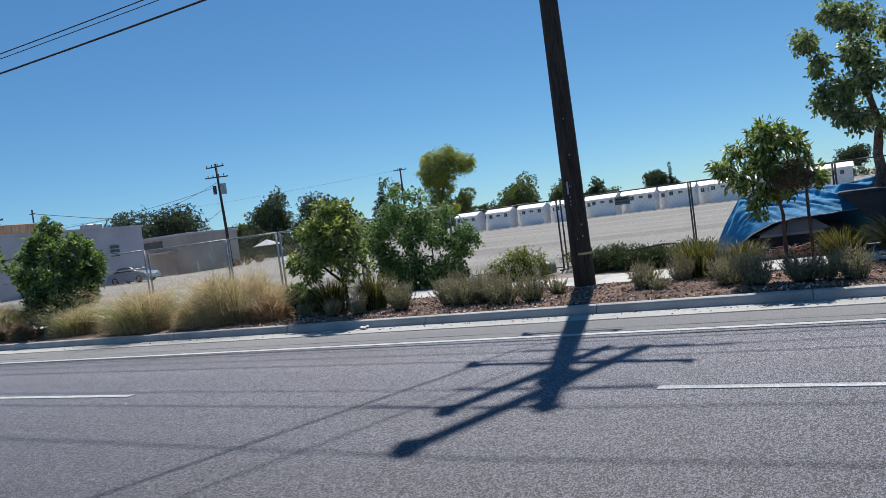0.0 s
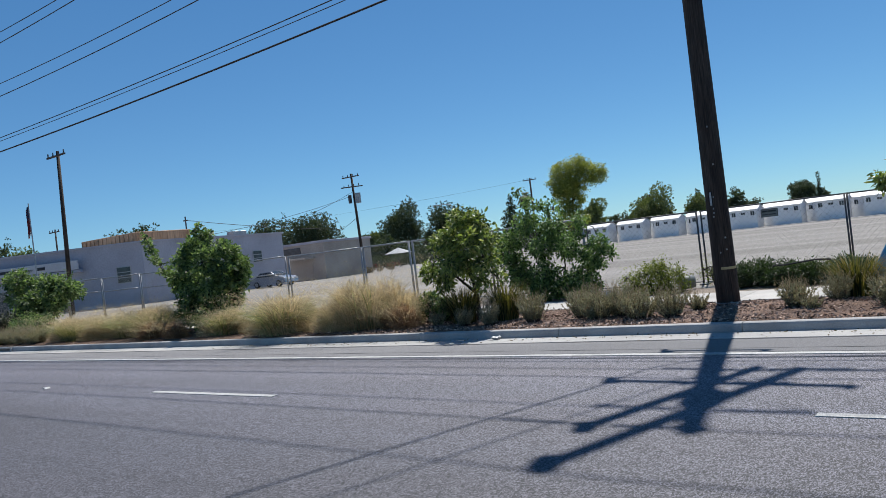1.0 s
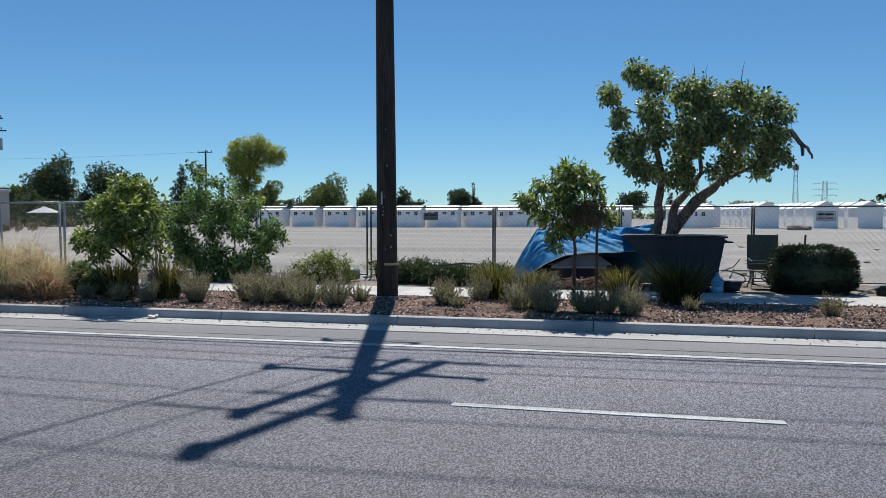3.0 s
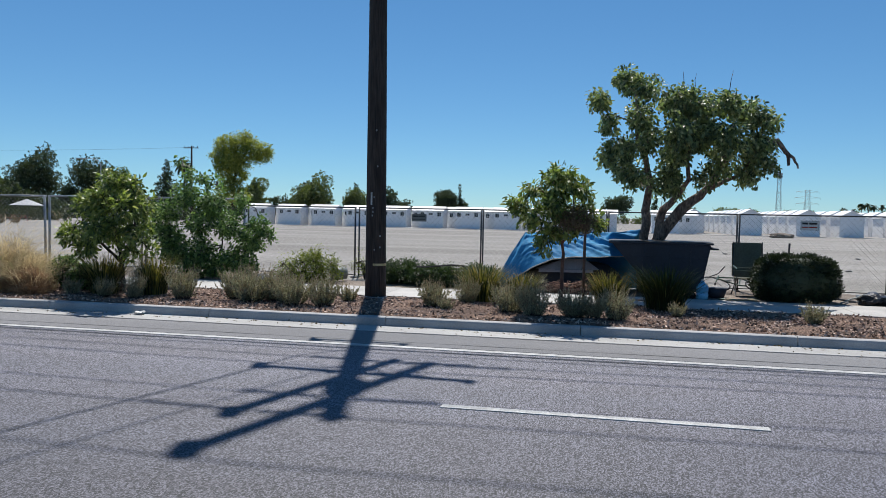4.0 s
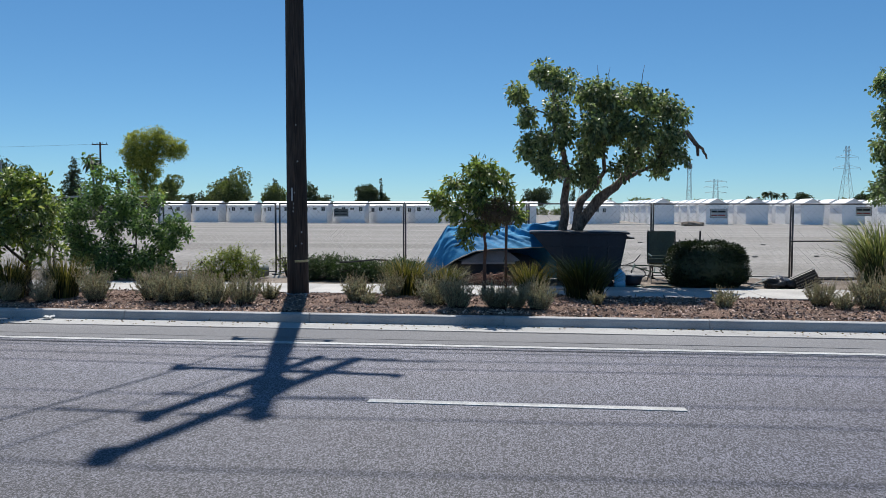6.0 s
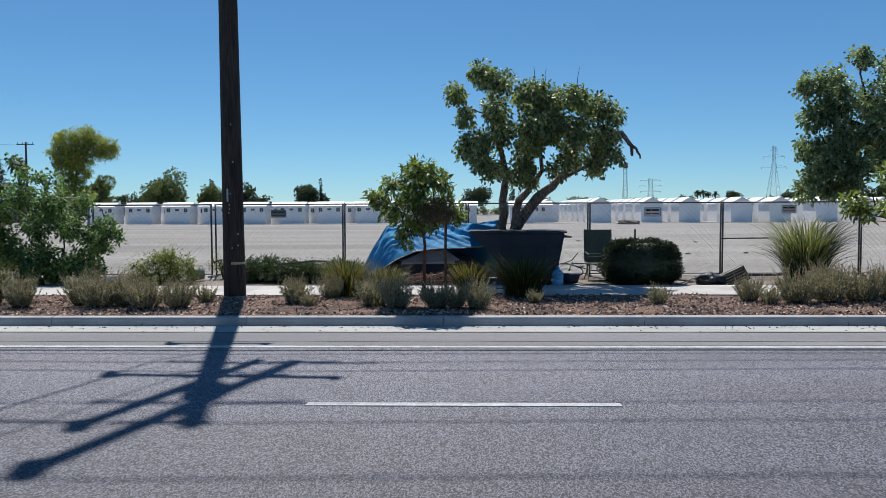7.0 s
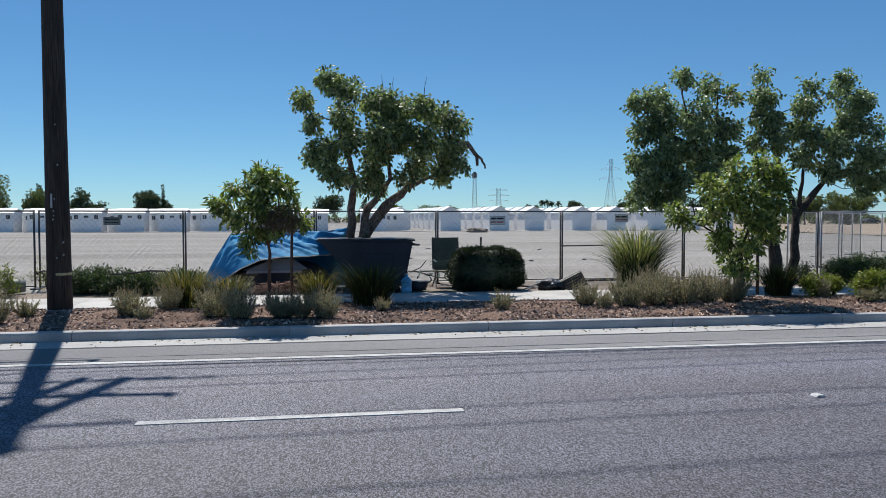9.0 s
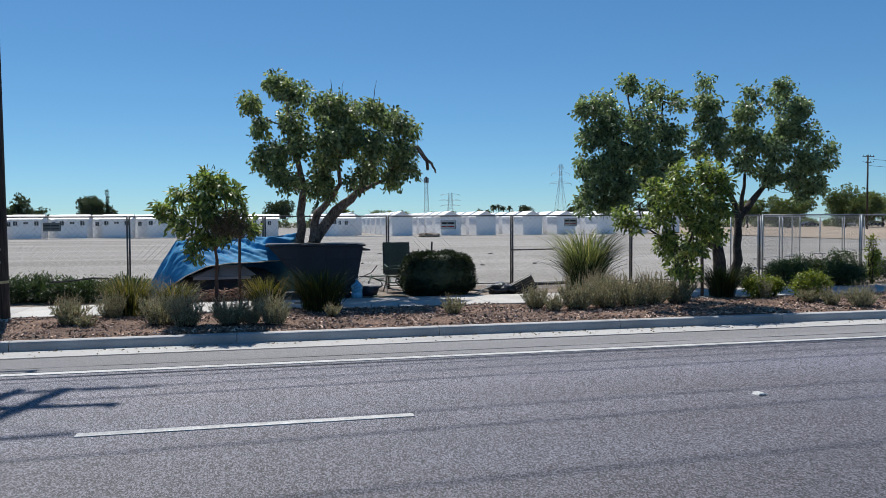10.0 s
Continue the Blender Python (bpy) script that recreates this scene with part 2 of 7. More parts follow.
LEAF_FAR_YELLOW = leaf_mat("far_leaf_yellow", (0.15, 0.175, 0.045), (0.39, 0.40, 0.115), 0.46, 0.6, None, (1.35, 1.4, 0.7), 0.3)
LEAF_DEAD = leaf_mat("dead_leaf", (0.10, 0.07, 0.05), (0.22, 0.16, 0.11), 0.2, 0.8)

# ---------------------------------------------------------------- mesh helpers
class Geo:
    """Collects points and faces and links them as one mesh object."""

    def __init__(self):
        self.v, self.f, self.k = [], [], 0

    def add(self, pts, faces):
        pts = np.asarray(pts, float).reshape(-1, 3)
        self.v.append(pts)
        self.f += [tuple(i + self.k for i in q) for q in faces]
        self.k += len(pts)

    def quads(self, pts):
        """pts: n x 4 x 3."""
        n = len(pts)
        self.v.append(np.asarray(pts, float).reshape(-1, 3))
        self.f += (np.arange(4 * n).reshape(n, 4) + self.k).tolist()
        self.k += 4 * n

    def polys(self, pts):
        """pts: n x k x 3, one face each."""
        n, k = len(pts), len(pts[0])
        self.v.append(np.asarray(pts, float).reshape(-1, 3))
        self.f += (np.arange(k * n).reshape(n, k) + self.k).tolist()
        self.k += k * n

    def box(self, x0, y0, z0, x1, y1, z1, m=None, bev=0.0):
        bm = bmesh.new()
        bmesh.ops.create_cube(bm, size=1.0)
        for q in bm.verts:
            q.co = Vector(((x0 + x1) / 2 + q.co.x * (x1 - x0), (y0 + y1) / 2 + q.co.y * (y1 - y0), (z0 + z1) / 2 + q.co.z * (z1 - z0)))
        if bev:
            bmesh.ops.bevel(bm, geom=bm.edges[:], offset=bev, segments=1, affect="EDGES")
        self.bm(bm, m)
        return self

    def bm(self, bm, m=None):
        bm.verts.ensure_lookup_table()
        pts = [(m @ q.co if m else q.co)[:] for q in bm.verts]
        for i, q in enumerate(bm.verts):
            q.index = i
        self.add(pts, [[q.index for q in f.verts] for f in bm.faces])
        bm.free()
        return self

    def tube(self, pts, radii, sides=8, cap=True):
        pts = [Vector(p) for p in pts]
        if isinstance(radii, (int, float)):
            radii = [radii] * len(pts)
        out = []
        ref = Vector((0.31, 0.17, 0.93))
        for i, p in enumerate(pts):
            d = (pts[min(i + 1, len(pts) - 1)] - pts[max(i - 1, 0)]).normalized()
            if abs(d.dot(ref)) > 0.95:
                ref = Vector((0.93, 0.31, 0.17))
            a = d.cross(ref).normalized()
            b = d.cross(a)
            out += [(p + radii[i] * (math.cos(2 * math.pi * j / sides) * a + math.sin(2 * math.pi * j / sides) * b))[:] for j in range(sides)]
        fs = [(i * sides + j, i * sides + (j + 1) % sides, (i + 1) * sides + (j + 1) % sides, (i + 1) * sides + j) for i in range(len(pts) - 1) for j in range(sides)]
        if cap:
            fs += [tuple(range(sides))[::-1], tuple((len(pts) - 1) * sides + j for j in range(sides))]
        self.add(out, fs)
        return self

    def make(self, name, mat, parent=None, label="", smooth=False):
        me = bpy.data.meshes.new(name)
        me.from_pydata(np.concatenate(self.v).tolist(), [], self.f)
        me.materials.append(mat)
        if smooth:
            me.polygons.foreach_set("use_smooth", [True] * len(me.polygons))
        ob = new(name, me)
        ob.parent = parent
        return tagged(ob, label)


def part(name, bm, material, parent, label="", smooth=False):
    return Geo().bm(bm).make(name, material, parent, label, smooth)


def box_part(name, b, material, parent, label="", bev=0.006):
    return Geo().box(*b, bev=bev).make(name, material, parent, label)


def thing(name, at, label, category, group="", kind="", rz=0.0):
    e = new(name)
    e.empty_display_size = 0.2
    e.matrix_basis = pose(*at, 0, 0, rz)
    return tagged(e, label, category, group, kind)


def bend(a, b, rng, n=6, wob=0.06, sag=0.0):
    """A crooked line from a to b."""
    a, b = np.array(a, float), np.array(b, float)
    L = np.linalg.norm(b - a)
    t = np.linspace(0, 1, n)[:, None]
    p = a + (b - a) * t + rng.normal(0, wob * L, (n, 3)) * np.sin(np.pi * t)
    p[:, 2] -= sag * np.sin(np.pi * t[:, 0])
    return p


def unit(v):
    return v / np.maximum(np.linalg.norm(v, axis=-1, keepdims=True), 1e-9)


def leaf_quads(c, d, length, width, rng, fold=0.25):
    n = len(c)
    s = unit(np.cross(d, rng.normal(0, 0.85, (n, 3)) + np.array([0, 0, 1.0])))
    u = np.cross(s, d)
    length = length * rng.uniform(0.7, 1.25, (n, 1))
    w = width * rng.uniform(0.7, 1.2, (n, 1))
    mid = c + d * length * 0.45
    return np.stack([c, mid + s * w / 2 + u * w * fold, c + d * length, mid - s * w / 2 + u * w * fold], 1)


def ovate_leaves(c, d, length, width, rng, fold=0.2, curl=0.16):
    """Rounded leaves: two halves folded along the midrib, the tip curling down."""
    n = len(c)
    s = unit(np.cross(d, rng.normal(0, 0.7, (n, 3)) + np.array([0, 0, 1.0])))
    u = np.cross(s, d)
    length = length * rng.uniform(0.65, 1.25, (n, 1))
    w = width * rng.uniform(0.75, 1.2, (n, 1)) * 0.5
    a, b = c + d * length * 0.28, c + d * length * 0.68 - u * length * curl * 0.4
    tip = c + d * length - u * length * curl
    up = u * w * fold
    return np.stack([c, a + s * w + up, b + s * w * 0.85 + up, tip, b - s * w * 0.85 + up, a - s * w + up], 1)


def sprays(clumps, count, length, width, rng, droop=0.3, per=9, spread=0.16, shape=leaf_quads):
    """Leaves in small sprays through round clumps (x, y, z, radius), thicker towards their skin."""
    cl = np.array(clumps, float)
    w = cl[:, 3] ** 2.0
    k = rng.choice(len(cl), count // per, p=w / w.sum())
    d = unit(rng.normal(0, 1, (len(k), 3)))
    r = cl[k, 3:4] * rng.beta(2.6, 1.1, (len(k), 1)) * rng.uniform(0.8, 1.12, (len(k), 1))
    c = cl[k, :3] + d * r
    c = np.repeat(c, per, 0) + np.clip(rng.normal(0, spread, (len(k) * per, 3)), -1.5 * spread, 1.5 * spread) * np.repeat(rng.uniform(0.5, 1.2, (len(k), 1)), per, 0)
    dd = unit(np.repeat(d, per, 0) * 0.8 + rng.normal(0, 0.6, c.shape) - np.array([0, 0, droop]))
    return shape(c, dd, length, width, rng)


def grown(name, at, label, category, clumps, count, leaf, limbs, leaf_m, bark_m, seed, droop=0.3, per=9, spread=0.14, group="", twigs=True,
          crown_name="crown", trunk_name="trunk", depth=0.0, lean=0.0, plan=None):
    """A tree or shrub: tapered limbs, twigs into every clump, and a crown of leaves. limbs: (line, radius at foot, radius at end), local metres.
    depth rounds the crown out to both sides, lean tips it along y; plan is the root that the sizes were drawn for."""
    rng = np.random.default_rng(seed)
    px_, py_ = plan or at[:2]
    high = 0.6 * max(c[2] for c in clumps)

    def shifted(x, y, z, r, dy):
        k = (at[1] + y + dy) / py_
        return ((px_ + x) * k - at[0], y + dy, 1.8 + (at[2] + z - 1.8) * k - at[2], r * k * (0.78 if depth else 1.0))
    if depth or lean or plan:
        cx = 0.5 * (min(c[0] for c in clumps) + max(c[0] for c in clumps))
        half = max(abs(c[0] - cx) for c in clumps) + 0.2
        full = []
        for x, y, z, r in clumps:
            e = math.sqrt(max(0.12, 1 - ((x - cx) / half) ** 2))
            for s in ((-1, 1) if depth else (0,)):
                full.append(shifted(x, y, z, r, lean * min(1, z / high) + s * depth * e * rng.uniform(0.3, 1.0)))
        clumps = full
        limbs = [([p if p[2] < 0 else shifted(p[0], p[1], p[2], 0, lean * min(1, p[2] / high))[:3] for p in line], r0, r1) for line, r0, r1 in limbs]
        if plan:
            limbs = [([((px_ + p[0]) * at[1] / py_ - at[0], p[1], p[2]) if p[2] < 0 else p for p in line], r0, r1) for line, r0, r1 in limbs]
        count = int(count * (1.08 if depth else 1.0))
    root = thing(name, at, label, category, group)
    g = Geo()
    ends = []
    for line, r0, r1 in limbs:
        q = []
        for a, b in zip(line[:-1], line[1:]):
            q += bend(a, b, rng, 4, 0.035).tolist()[:-1]
        q.append(line[-1])
        rad = np.linspace(r0, r1, len(q)) * (1 + rng.normal(0, 0.05, len(q)))
        g.tube(q, rad.tolist(), 9)
        ends += [np.array(p) for p in q[len(q) // 2:]]
    if twigs and ends:
        for x, y, z, r in clumps:
            c = np.array((x, y, z), float)
            e = min(ends, key=lambda p: np.linalg.norm(p - c) + (0.6 if p[2] > z + 0.3 else 0))
            rr = max(0.007, 0.02 * r + 0.006)
            g.tube(bend(e, c, rng, 5, 0.06), np.linspace(rr * 1.6, rr * 0.6, 5).tolist(), 5)
            for _ in range(4):
                t = c + unit(rng.normal(0, 1, 3)) * r * 0.85
                g.tube(bend(c, t, rng, 3, 0.06), [rr * 0.6, rr * 0.4, rr * 0.2], 4)
    g.make(trunk_name, bark_m, root, smooth=True)
    c = Geo()
    c.polys(sprays(clumps, count, leaf[0], leaf[1], rng, droop, per, spread, leaf_quads if category == "tree" and group == "far trees" else ovate_leaves))
    c.make(crown_name, leaf_m, root)
    return root


def blades(g, rng, n, height, radius, width, lean=0.5, foot=0.08, droop=0.35, segs=4, curl=0.06):
    """A tussock of arching blades, each its own strip."""
    a = rng.uniform(0, 2 * np.pi, n)
    out = np.stack([np.cos(a), np.sin(a), np.zeros(n)], 1)
    base = out * foot * np.sqrt(rng.uniform(0, 1, (n, 1)))
    h = height * rng.uniform(0.55, 1.05, n)
    reach = radius * rng.uniform(0.15, 1.0, n) * lean * 2
    side = np.stack([-np.sin(a), np.cos(a), np.zeros(n)], 1)
    side = unit(side + rng.normal(0, 0.3, (n, 3)))
    ts = np.linspace(0, 1, segs + 1)
    swing = (curl * height * rng.normal(0, 1, n))[:, None] * np.stack([-np.sin(a), np.cos(a), np.zeros(n)], 1)
    rows = []
    for t in ts:
        z = h * (t * (1 + droop) - droop * t ** 2.6)
        p = base + out * (reach * t ** 1.8)[:, None] + swing * t ** 2
        p[:, 2] = z * np.cos(0.25 * t)
        wd = width * (1 - t) ** 0.6 * (0.55 + 0.45 * min(1, t * 4)) * 0.5 + 0.0006
        rows.append((p - side * wd, p + side * wd))
    per = 2 * (segs + 1)
    pts = np.concatenate([np.stack(r, 1) for r in rows], 1)
    fs = []
    for i in range(n):
        k = i * per
        fs += [(k + 2 * s, k + 2 * s + 1, k + 2 * s + 3, k + 2 * s + 2) for s in range(segs)]
    g.add(pts, fs)


def grid_sheet(xs, ys, fn):
    pts = [fn(x, y) for y in ys for x in xs]
    nx = len(xs)
    return pts, [(j * nx + i, j * nx + i + 1, (j + 1) * nx + i + 1, (j + 1) * nx + i) for j in range(len(ys) - 1) for i in range(nx - 1)]


# ---------------------------------------------------------------- ground, road, kerb, walk
KERB_Y, VERGE_Z = 11.95, 0.15


def build_ground():
    xs = [-3000, -600, -150, -60, -30, -10, 0, 10, 30, 60, 150, 600, 3000]
    prof = [(-3000, 0.15), (-200, 0.15), (-14.0, 0.12), (-13.9, -0.05), (12.05, -0.05), (12.06, 0.12), (14.8, 0.13), (17.0, 0.13), (19.5, 0.15), (40, 0.15),
            (70, 0.10), (95, 0.06), (200, 0.06), (600, 0.1), (3000, 0.1)]
    g = Geo()
    g.add([(x, y, z) for y, z in prof for x in xs],
          [(j * 13 + i, j * 13 + i + 1, (j + 1) * 13 + i + 1, (j + 1) * 13 + i) for j in range(len(prof) - 1) for i in range(12)])
    tagged(g.make("ground", LOT), "pale compacted gravel lot reaching the horizon", "ground", kind="structure")
    f = Geo()
    rng = np.random.default_rng(2)
    xs = np.linspace(52, 420, 24)
    ys = np.linspace(58, 390, 16)
    p, q = grid_sheet(xs, ys, lambda x, y: (x + rng.uniform(-3, 3), y + rng.uniform(-2, 2), 0.14 + 0.04 * rng.uniform()))
    f.add(p, q)
    tagged(f.make("dry_field", DRY_FIELD), "dry tan grass field beyond the lot", "field", kind="structure")
    r = Geo().box(-400, -13.8, -0.1, 400, 11.36, 0.0)
    tagged(r.make("road", ASPHALT), "grey worn asphalt road with exposed aggregate", "road", kind="structure")
    s = Geo().box(-400, 10.24, -0.02, 400, 11.352, 0.004)
    tagged(s.make("road_shoulder", SHOULDER), "brownish asphalt strip beside the gutter", "road", kind="structure")
    s = Geo()
    rng = np.random.default_rng(3)
    for y0, w in ((11.33, 0.014), (10.55, 0.012), (9.86, 0.012)):
        xs = np.arange(-60, 61, 0.8)
        yy = y0 + np.cumsum(rng.normal(0, 0.006, len(xs))) * 0.5
        top = [(x, y, 0.0075) for x, y in zip(xs, yy)]
        ww = w * rng.uniform(0.4, 1.4, len(xs))
        s.add([(x, y - a, 0.0075) for (x, y, _), a in zip(top, ww)] + [(x, y + a, 0.0075) for (x, y, _), a in zip(top, ww)],
              [(i, i + 1, i + 1 + len(xs), i + len(xs)) for i in range(len(xs) - 1)])
    tagged(s.make("tar_seam", BLACK), "thin dark tar seams along the road edge", "tar seam", kind="structure")
    rng = np.random.default_rng(4)
    n = 700
    c = np.stack([rng.uniform(-16, 14, n), 11.93 - np.abs(rng.normal(0, 0.22, n)), np.full(n, 0.016)], 1)
    d = unit(np.stack([rng.normal(0, 1, n), rng.normal(0, 1, n), rng.normal(0, 0.12, n)], 1))
    q = Geo()
    q.quads(leaf_quads(c, d, 0.05, 0.022, rng, 0.15))
    tagged(q.make("gutter_litter", LEAF_DEAD), "scattered dry leaf litter in the gutter", "leaf litter", kind="stuff")
    o = Geo().box(-400, -14.1, -0.1, 400, -13.75, 0.15, bev=0.02)
    tagged(o.make("kerb_near", KERB), "plain concrete kerb on the near side of the road", "kerb", kind="structure")


def build_lines():
    e = Geo().box(-400, 10.05, -0.01, 400, 10.19, 0.008)
    tagged(e.make("edge_line", PAINT), "worn white painted edge line along the road", "road marking", kind="structure")
    e = Geo().box(-400, 2.66, -0.01, 400, 2.80, 0.008)
    tagged(e.make("lane_line", PAINT), "worn white painted lane line on the near side", "road marking", kind="structure")
    first = None
    for k in range(-6, 7):
        x = -0.075 + 9.9 * k
        if first is None:
            g = Geo().box(-1.475, -0.058, -0.006, 1.475, 0.058, 0.006)
            first = tagged(g.make("lane_dash", PAINT), "worn white painted lane dash on asphalt", "road marking", "lane dashes")
            first.matrix_basis = pose(x, 7.08, 0.003)
        else:
            copy_thing(first, pose(x, 7.08, 0.003))
    m = None
    for k in range(-6, 7):
        at = pose(5.08 + 20.1 * k, 7.06, 0.0)
        if m is None:
            g = Geo()
            bm = bmesh.new()
            bmesh.ops.create_cube(bm, size=1)
            for q in bm.verts:
                s = 1.0 if q.co.z < 0 else 0.6
                q.co = Vector((q.co.x * 0.115 * s, q.co.y * 0.11, 0.024 if q.co.z > 0 else 0.0))
            bmesh.ops.bevel(bm, geom=bm.edges[:], offset=0.004, segments=1, affect="EDGES")
            g.bm(bm)
            m = tagged(g.make("road_marker", WHITE_TAG), "small white raised road marker", "road marker", "raised road markers")
            m.matrix_basis = at
        else:
            copy_thing(m, at)


def build_bed():
    rng = np.random.default_rng(11)
    xs, ys = np.linspace(-60, 60, 241), np.linspace(12.115, 14.9, 12)

    def h(x, y):
        e = min(1.0, (y - 12.1) / 0.25, (14.95 - y) / 0.2)
        return (x, y, 0.135 + max(0, e) * (0.035 + 0.05 * noise.noise(Vector((x * 0.9, y * 0.9, 0)))) + 0.008 * rng.normal() * max(0, e))
    p, q = grid_sheet(xs, ys, h)
    g = Geo()
    g.add(p, q)
    tagged(g.make("planting_bed", MULCH, smooth=True), "reddish-brown bark mulch planting strip behind the kerb", "planting bed", kind="structure")
    g = Geo()
    p, q = grid_sheet(np.linspace(-60, 60, 161), np.linspace(16.72, 19.6, 10), lambda x, y: (x, y, 0.15 + 0.03 * noise.noise(Vector((x, y, 4)))))
    g.add(p, q)
    tagged(g.make("dirt_strip", DIRT, smooth=True), "bare dirt strip between pavement and fence", "ground", kind="structure")
    n = 34000
    x = rng.uniform(-14, 14, n)
    y = 12.13 + 2.75 * rng.uniform(0, 1, n)
    z = np.array([0.155 + 0.045 * noise.noise(Vector((a * 0.9, b * 0.9, 0))) + 0.012 for a, b in zip(x, y)])
    c = np.stack([x, y, z], 1)
    d = unit(np.stack([rng.normal(0, 1, n), rng.normal(0, 1, n), rng.normal(0, 0.5, n)], 1))
    g = Geo()
    g.quads(leaf_quads(c - d * 0.02, d, 0.072, 0.033, rng, 0.1))
    tagged(g.make("bark_chips", CHIP), "scattered reddish bark chips on the planting strip", "bark chips", kind="stuff")


def build_kerb_and_walk():
    kerb = thing("kerb", (0, 0, 0), "grey concrete kerb with joints and a rounded top", "kerb", kind="structure")
    prof = [(11.935, -0.05), (11.955, 0.11), (11.968, 0.138), (11.995, 0.150), (12.105, 0.150), (12.11, -0.05)]
    L = 3.13
    me = None
    for k in range(-26, 26):
        x0 = -0.39 + k * L
        if me is None:
            g = Geo()
            n = len(prof)
            a, b = 0.006, L - 0.006
            g.add([(a, y, z) for y, z in prof] + [(b, y, z) for y, z in prof], [(i, (i + 1) % n, n + (i + 1) % n, n + i) for i in range(n)] + [tuple(range(n))[::-1], tuple(range(n, 2 * n))])
            ob = g.make("kerb_segment", KERB, kerb)
            me = ob.data
        else:
            ob = new("kerb_segment", me)
            ob.parent = kerb
        ob.location = (x0, 0, 0)
    tagged(Geo().box(-82, 11.36, -0.05, 82, 11.94, 0.009).make("gutter", GUTTER), "pale concrete gutter pan along the kerb", "gutter", kind="structure")
    walk_ = thing("pavement", (0, 0, 0), "pale concrete pavement slabs with joints", "pavement", kind="structure")
    me = None
    for k in range(-40, 40):
        if me is None:
            ob = Geo().box(0.006, 14.9, 0.05, 1.494, 16.72, 0.172, bev=0.008).make("slab", CONCRETE, walk_)
            me = ob.data
        else:
            ob = new("slab", me)
            ob.parent = walk_
        ob.location = (k * 1.5, 0, 0)


def build_drain():
    root = thing("storm_drain", (-28.6, 11.93, 0), "concrete kerb inlet with a flat black plate for its mouth", "storm drain")
    Geo().box(-0.95, -0.03, -0.02, 0.95, 0.0, 0.03, bev=0.005).make("sill", KERB, root)
    # flush black plate on the solid kerb, the shade of the mouth as colour
    Geo().box(-0.9, -0.012, 0.03, 0.9, 0.006, 0.115).make("opening", BLACK, root)
    Geo().box(-1.0, -0.035, 0.115, 1.0, 0.02, 0.165, bev=0.01).make("lintel", KERB, root)
    for x in (-0.97, 0.97):
        Geo().box(x - 0.05, -0.033, -0.02, x + 0.05, 0.0, 0.115, bev=0.005).make("jamb", KERB, root)


build_ground()
build_lines()
build_bed()
build_drain()

# ---------------------------------------------------------------- overhead line
PX, PY = -4.49, 14.6


def line_wires():
    """Conductors that run along the road; each (offset across, height, thickness, name)."""
    rng = np.random.default_rng(5)
    for y, z, r, lab in ((12.55, 13.25, 0.016, "thin bare conductor"), (14.5, 13.1, 0.016, "thin bare conductor"), (13.05, 11.7, 0.016, "thin bare conductor"),
                         (15.75, 11.85, 0.016, "thin bare conductor"), (14.6, 10.72, 0.017, "thin bare conductor"),
                         (14.72, 8.62, 0.012, "thin telephone cable"), (14.5, 8.66, 0.016, "black telephone cable"), (14.42, 8.08, 0.028, "thick black telephone cable")):
        g = Geo()
        for a, b in ((-4.49 - 46, -4.49), (-4.49, 41.5), (-96.5, -50.49)):
            t = np.linspace(0, 1, 21)
            sag = 0.8 if z > 9 else 0.38
            g.tube([(a + (b - a) * q, y, z - 4 * sag * q * (1 - q)) for q in t], r, 5, cap=False)
        tagged(g.make("overhead_wire", CABLE), lab + " strung along the road", "overhead wire", "overhead wires")


def crossarm(root, centre, direction, length, size=0.11, pins=3):
    d = Vector(direction).normalized()
    ang = math.degrees(math.atan2(d.y, d.x))
    m = pose(*centre, 0, 0, ang)
    g = Geo().box(-length / 2, -size / 2, -size / 2, length / 2, size / 2, size / 2, m=m, bev=0.01)
    arm = g.make("crossarm", GREY_WOOD, root)
    for i in range(pins):
        x = -length / 2 + 0.1 + (length - 0.2) * i / (pins - 1)
        p = m @ Vector((x, 0, size / 2))
        g = Geo().tube([p + Vector((0, 0, h)) for h in (0, 0.06, 0.07, 0.12, 0.13, 0.19)], [0.02, 0.02, 0.06, 0.06, 0.045, 0.03], 8)
        g.make("insulator", CERAMIC, arm)
    p = m @ Vector((-length / 2, 0, 0))
    Geo().tube([p + Vector((0, 0, h)) for h in (-0.22, -0.18, 0.18, 0.24)], [0.03, size * 0.8, size * 0.8, 0.03], 8).make("clamp", CERAMIC, arm)
    return arm


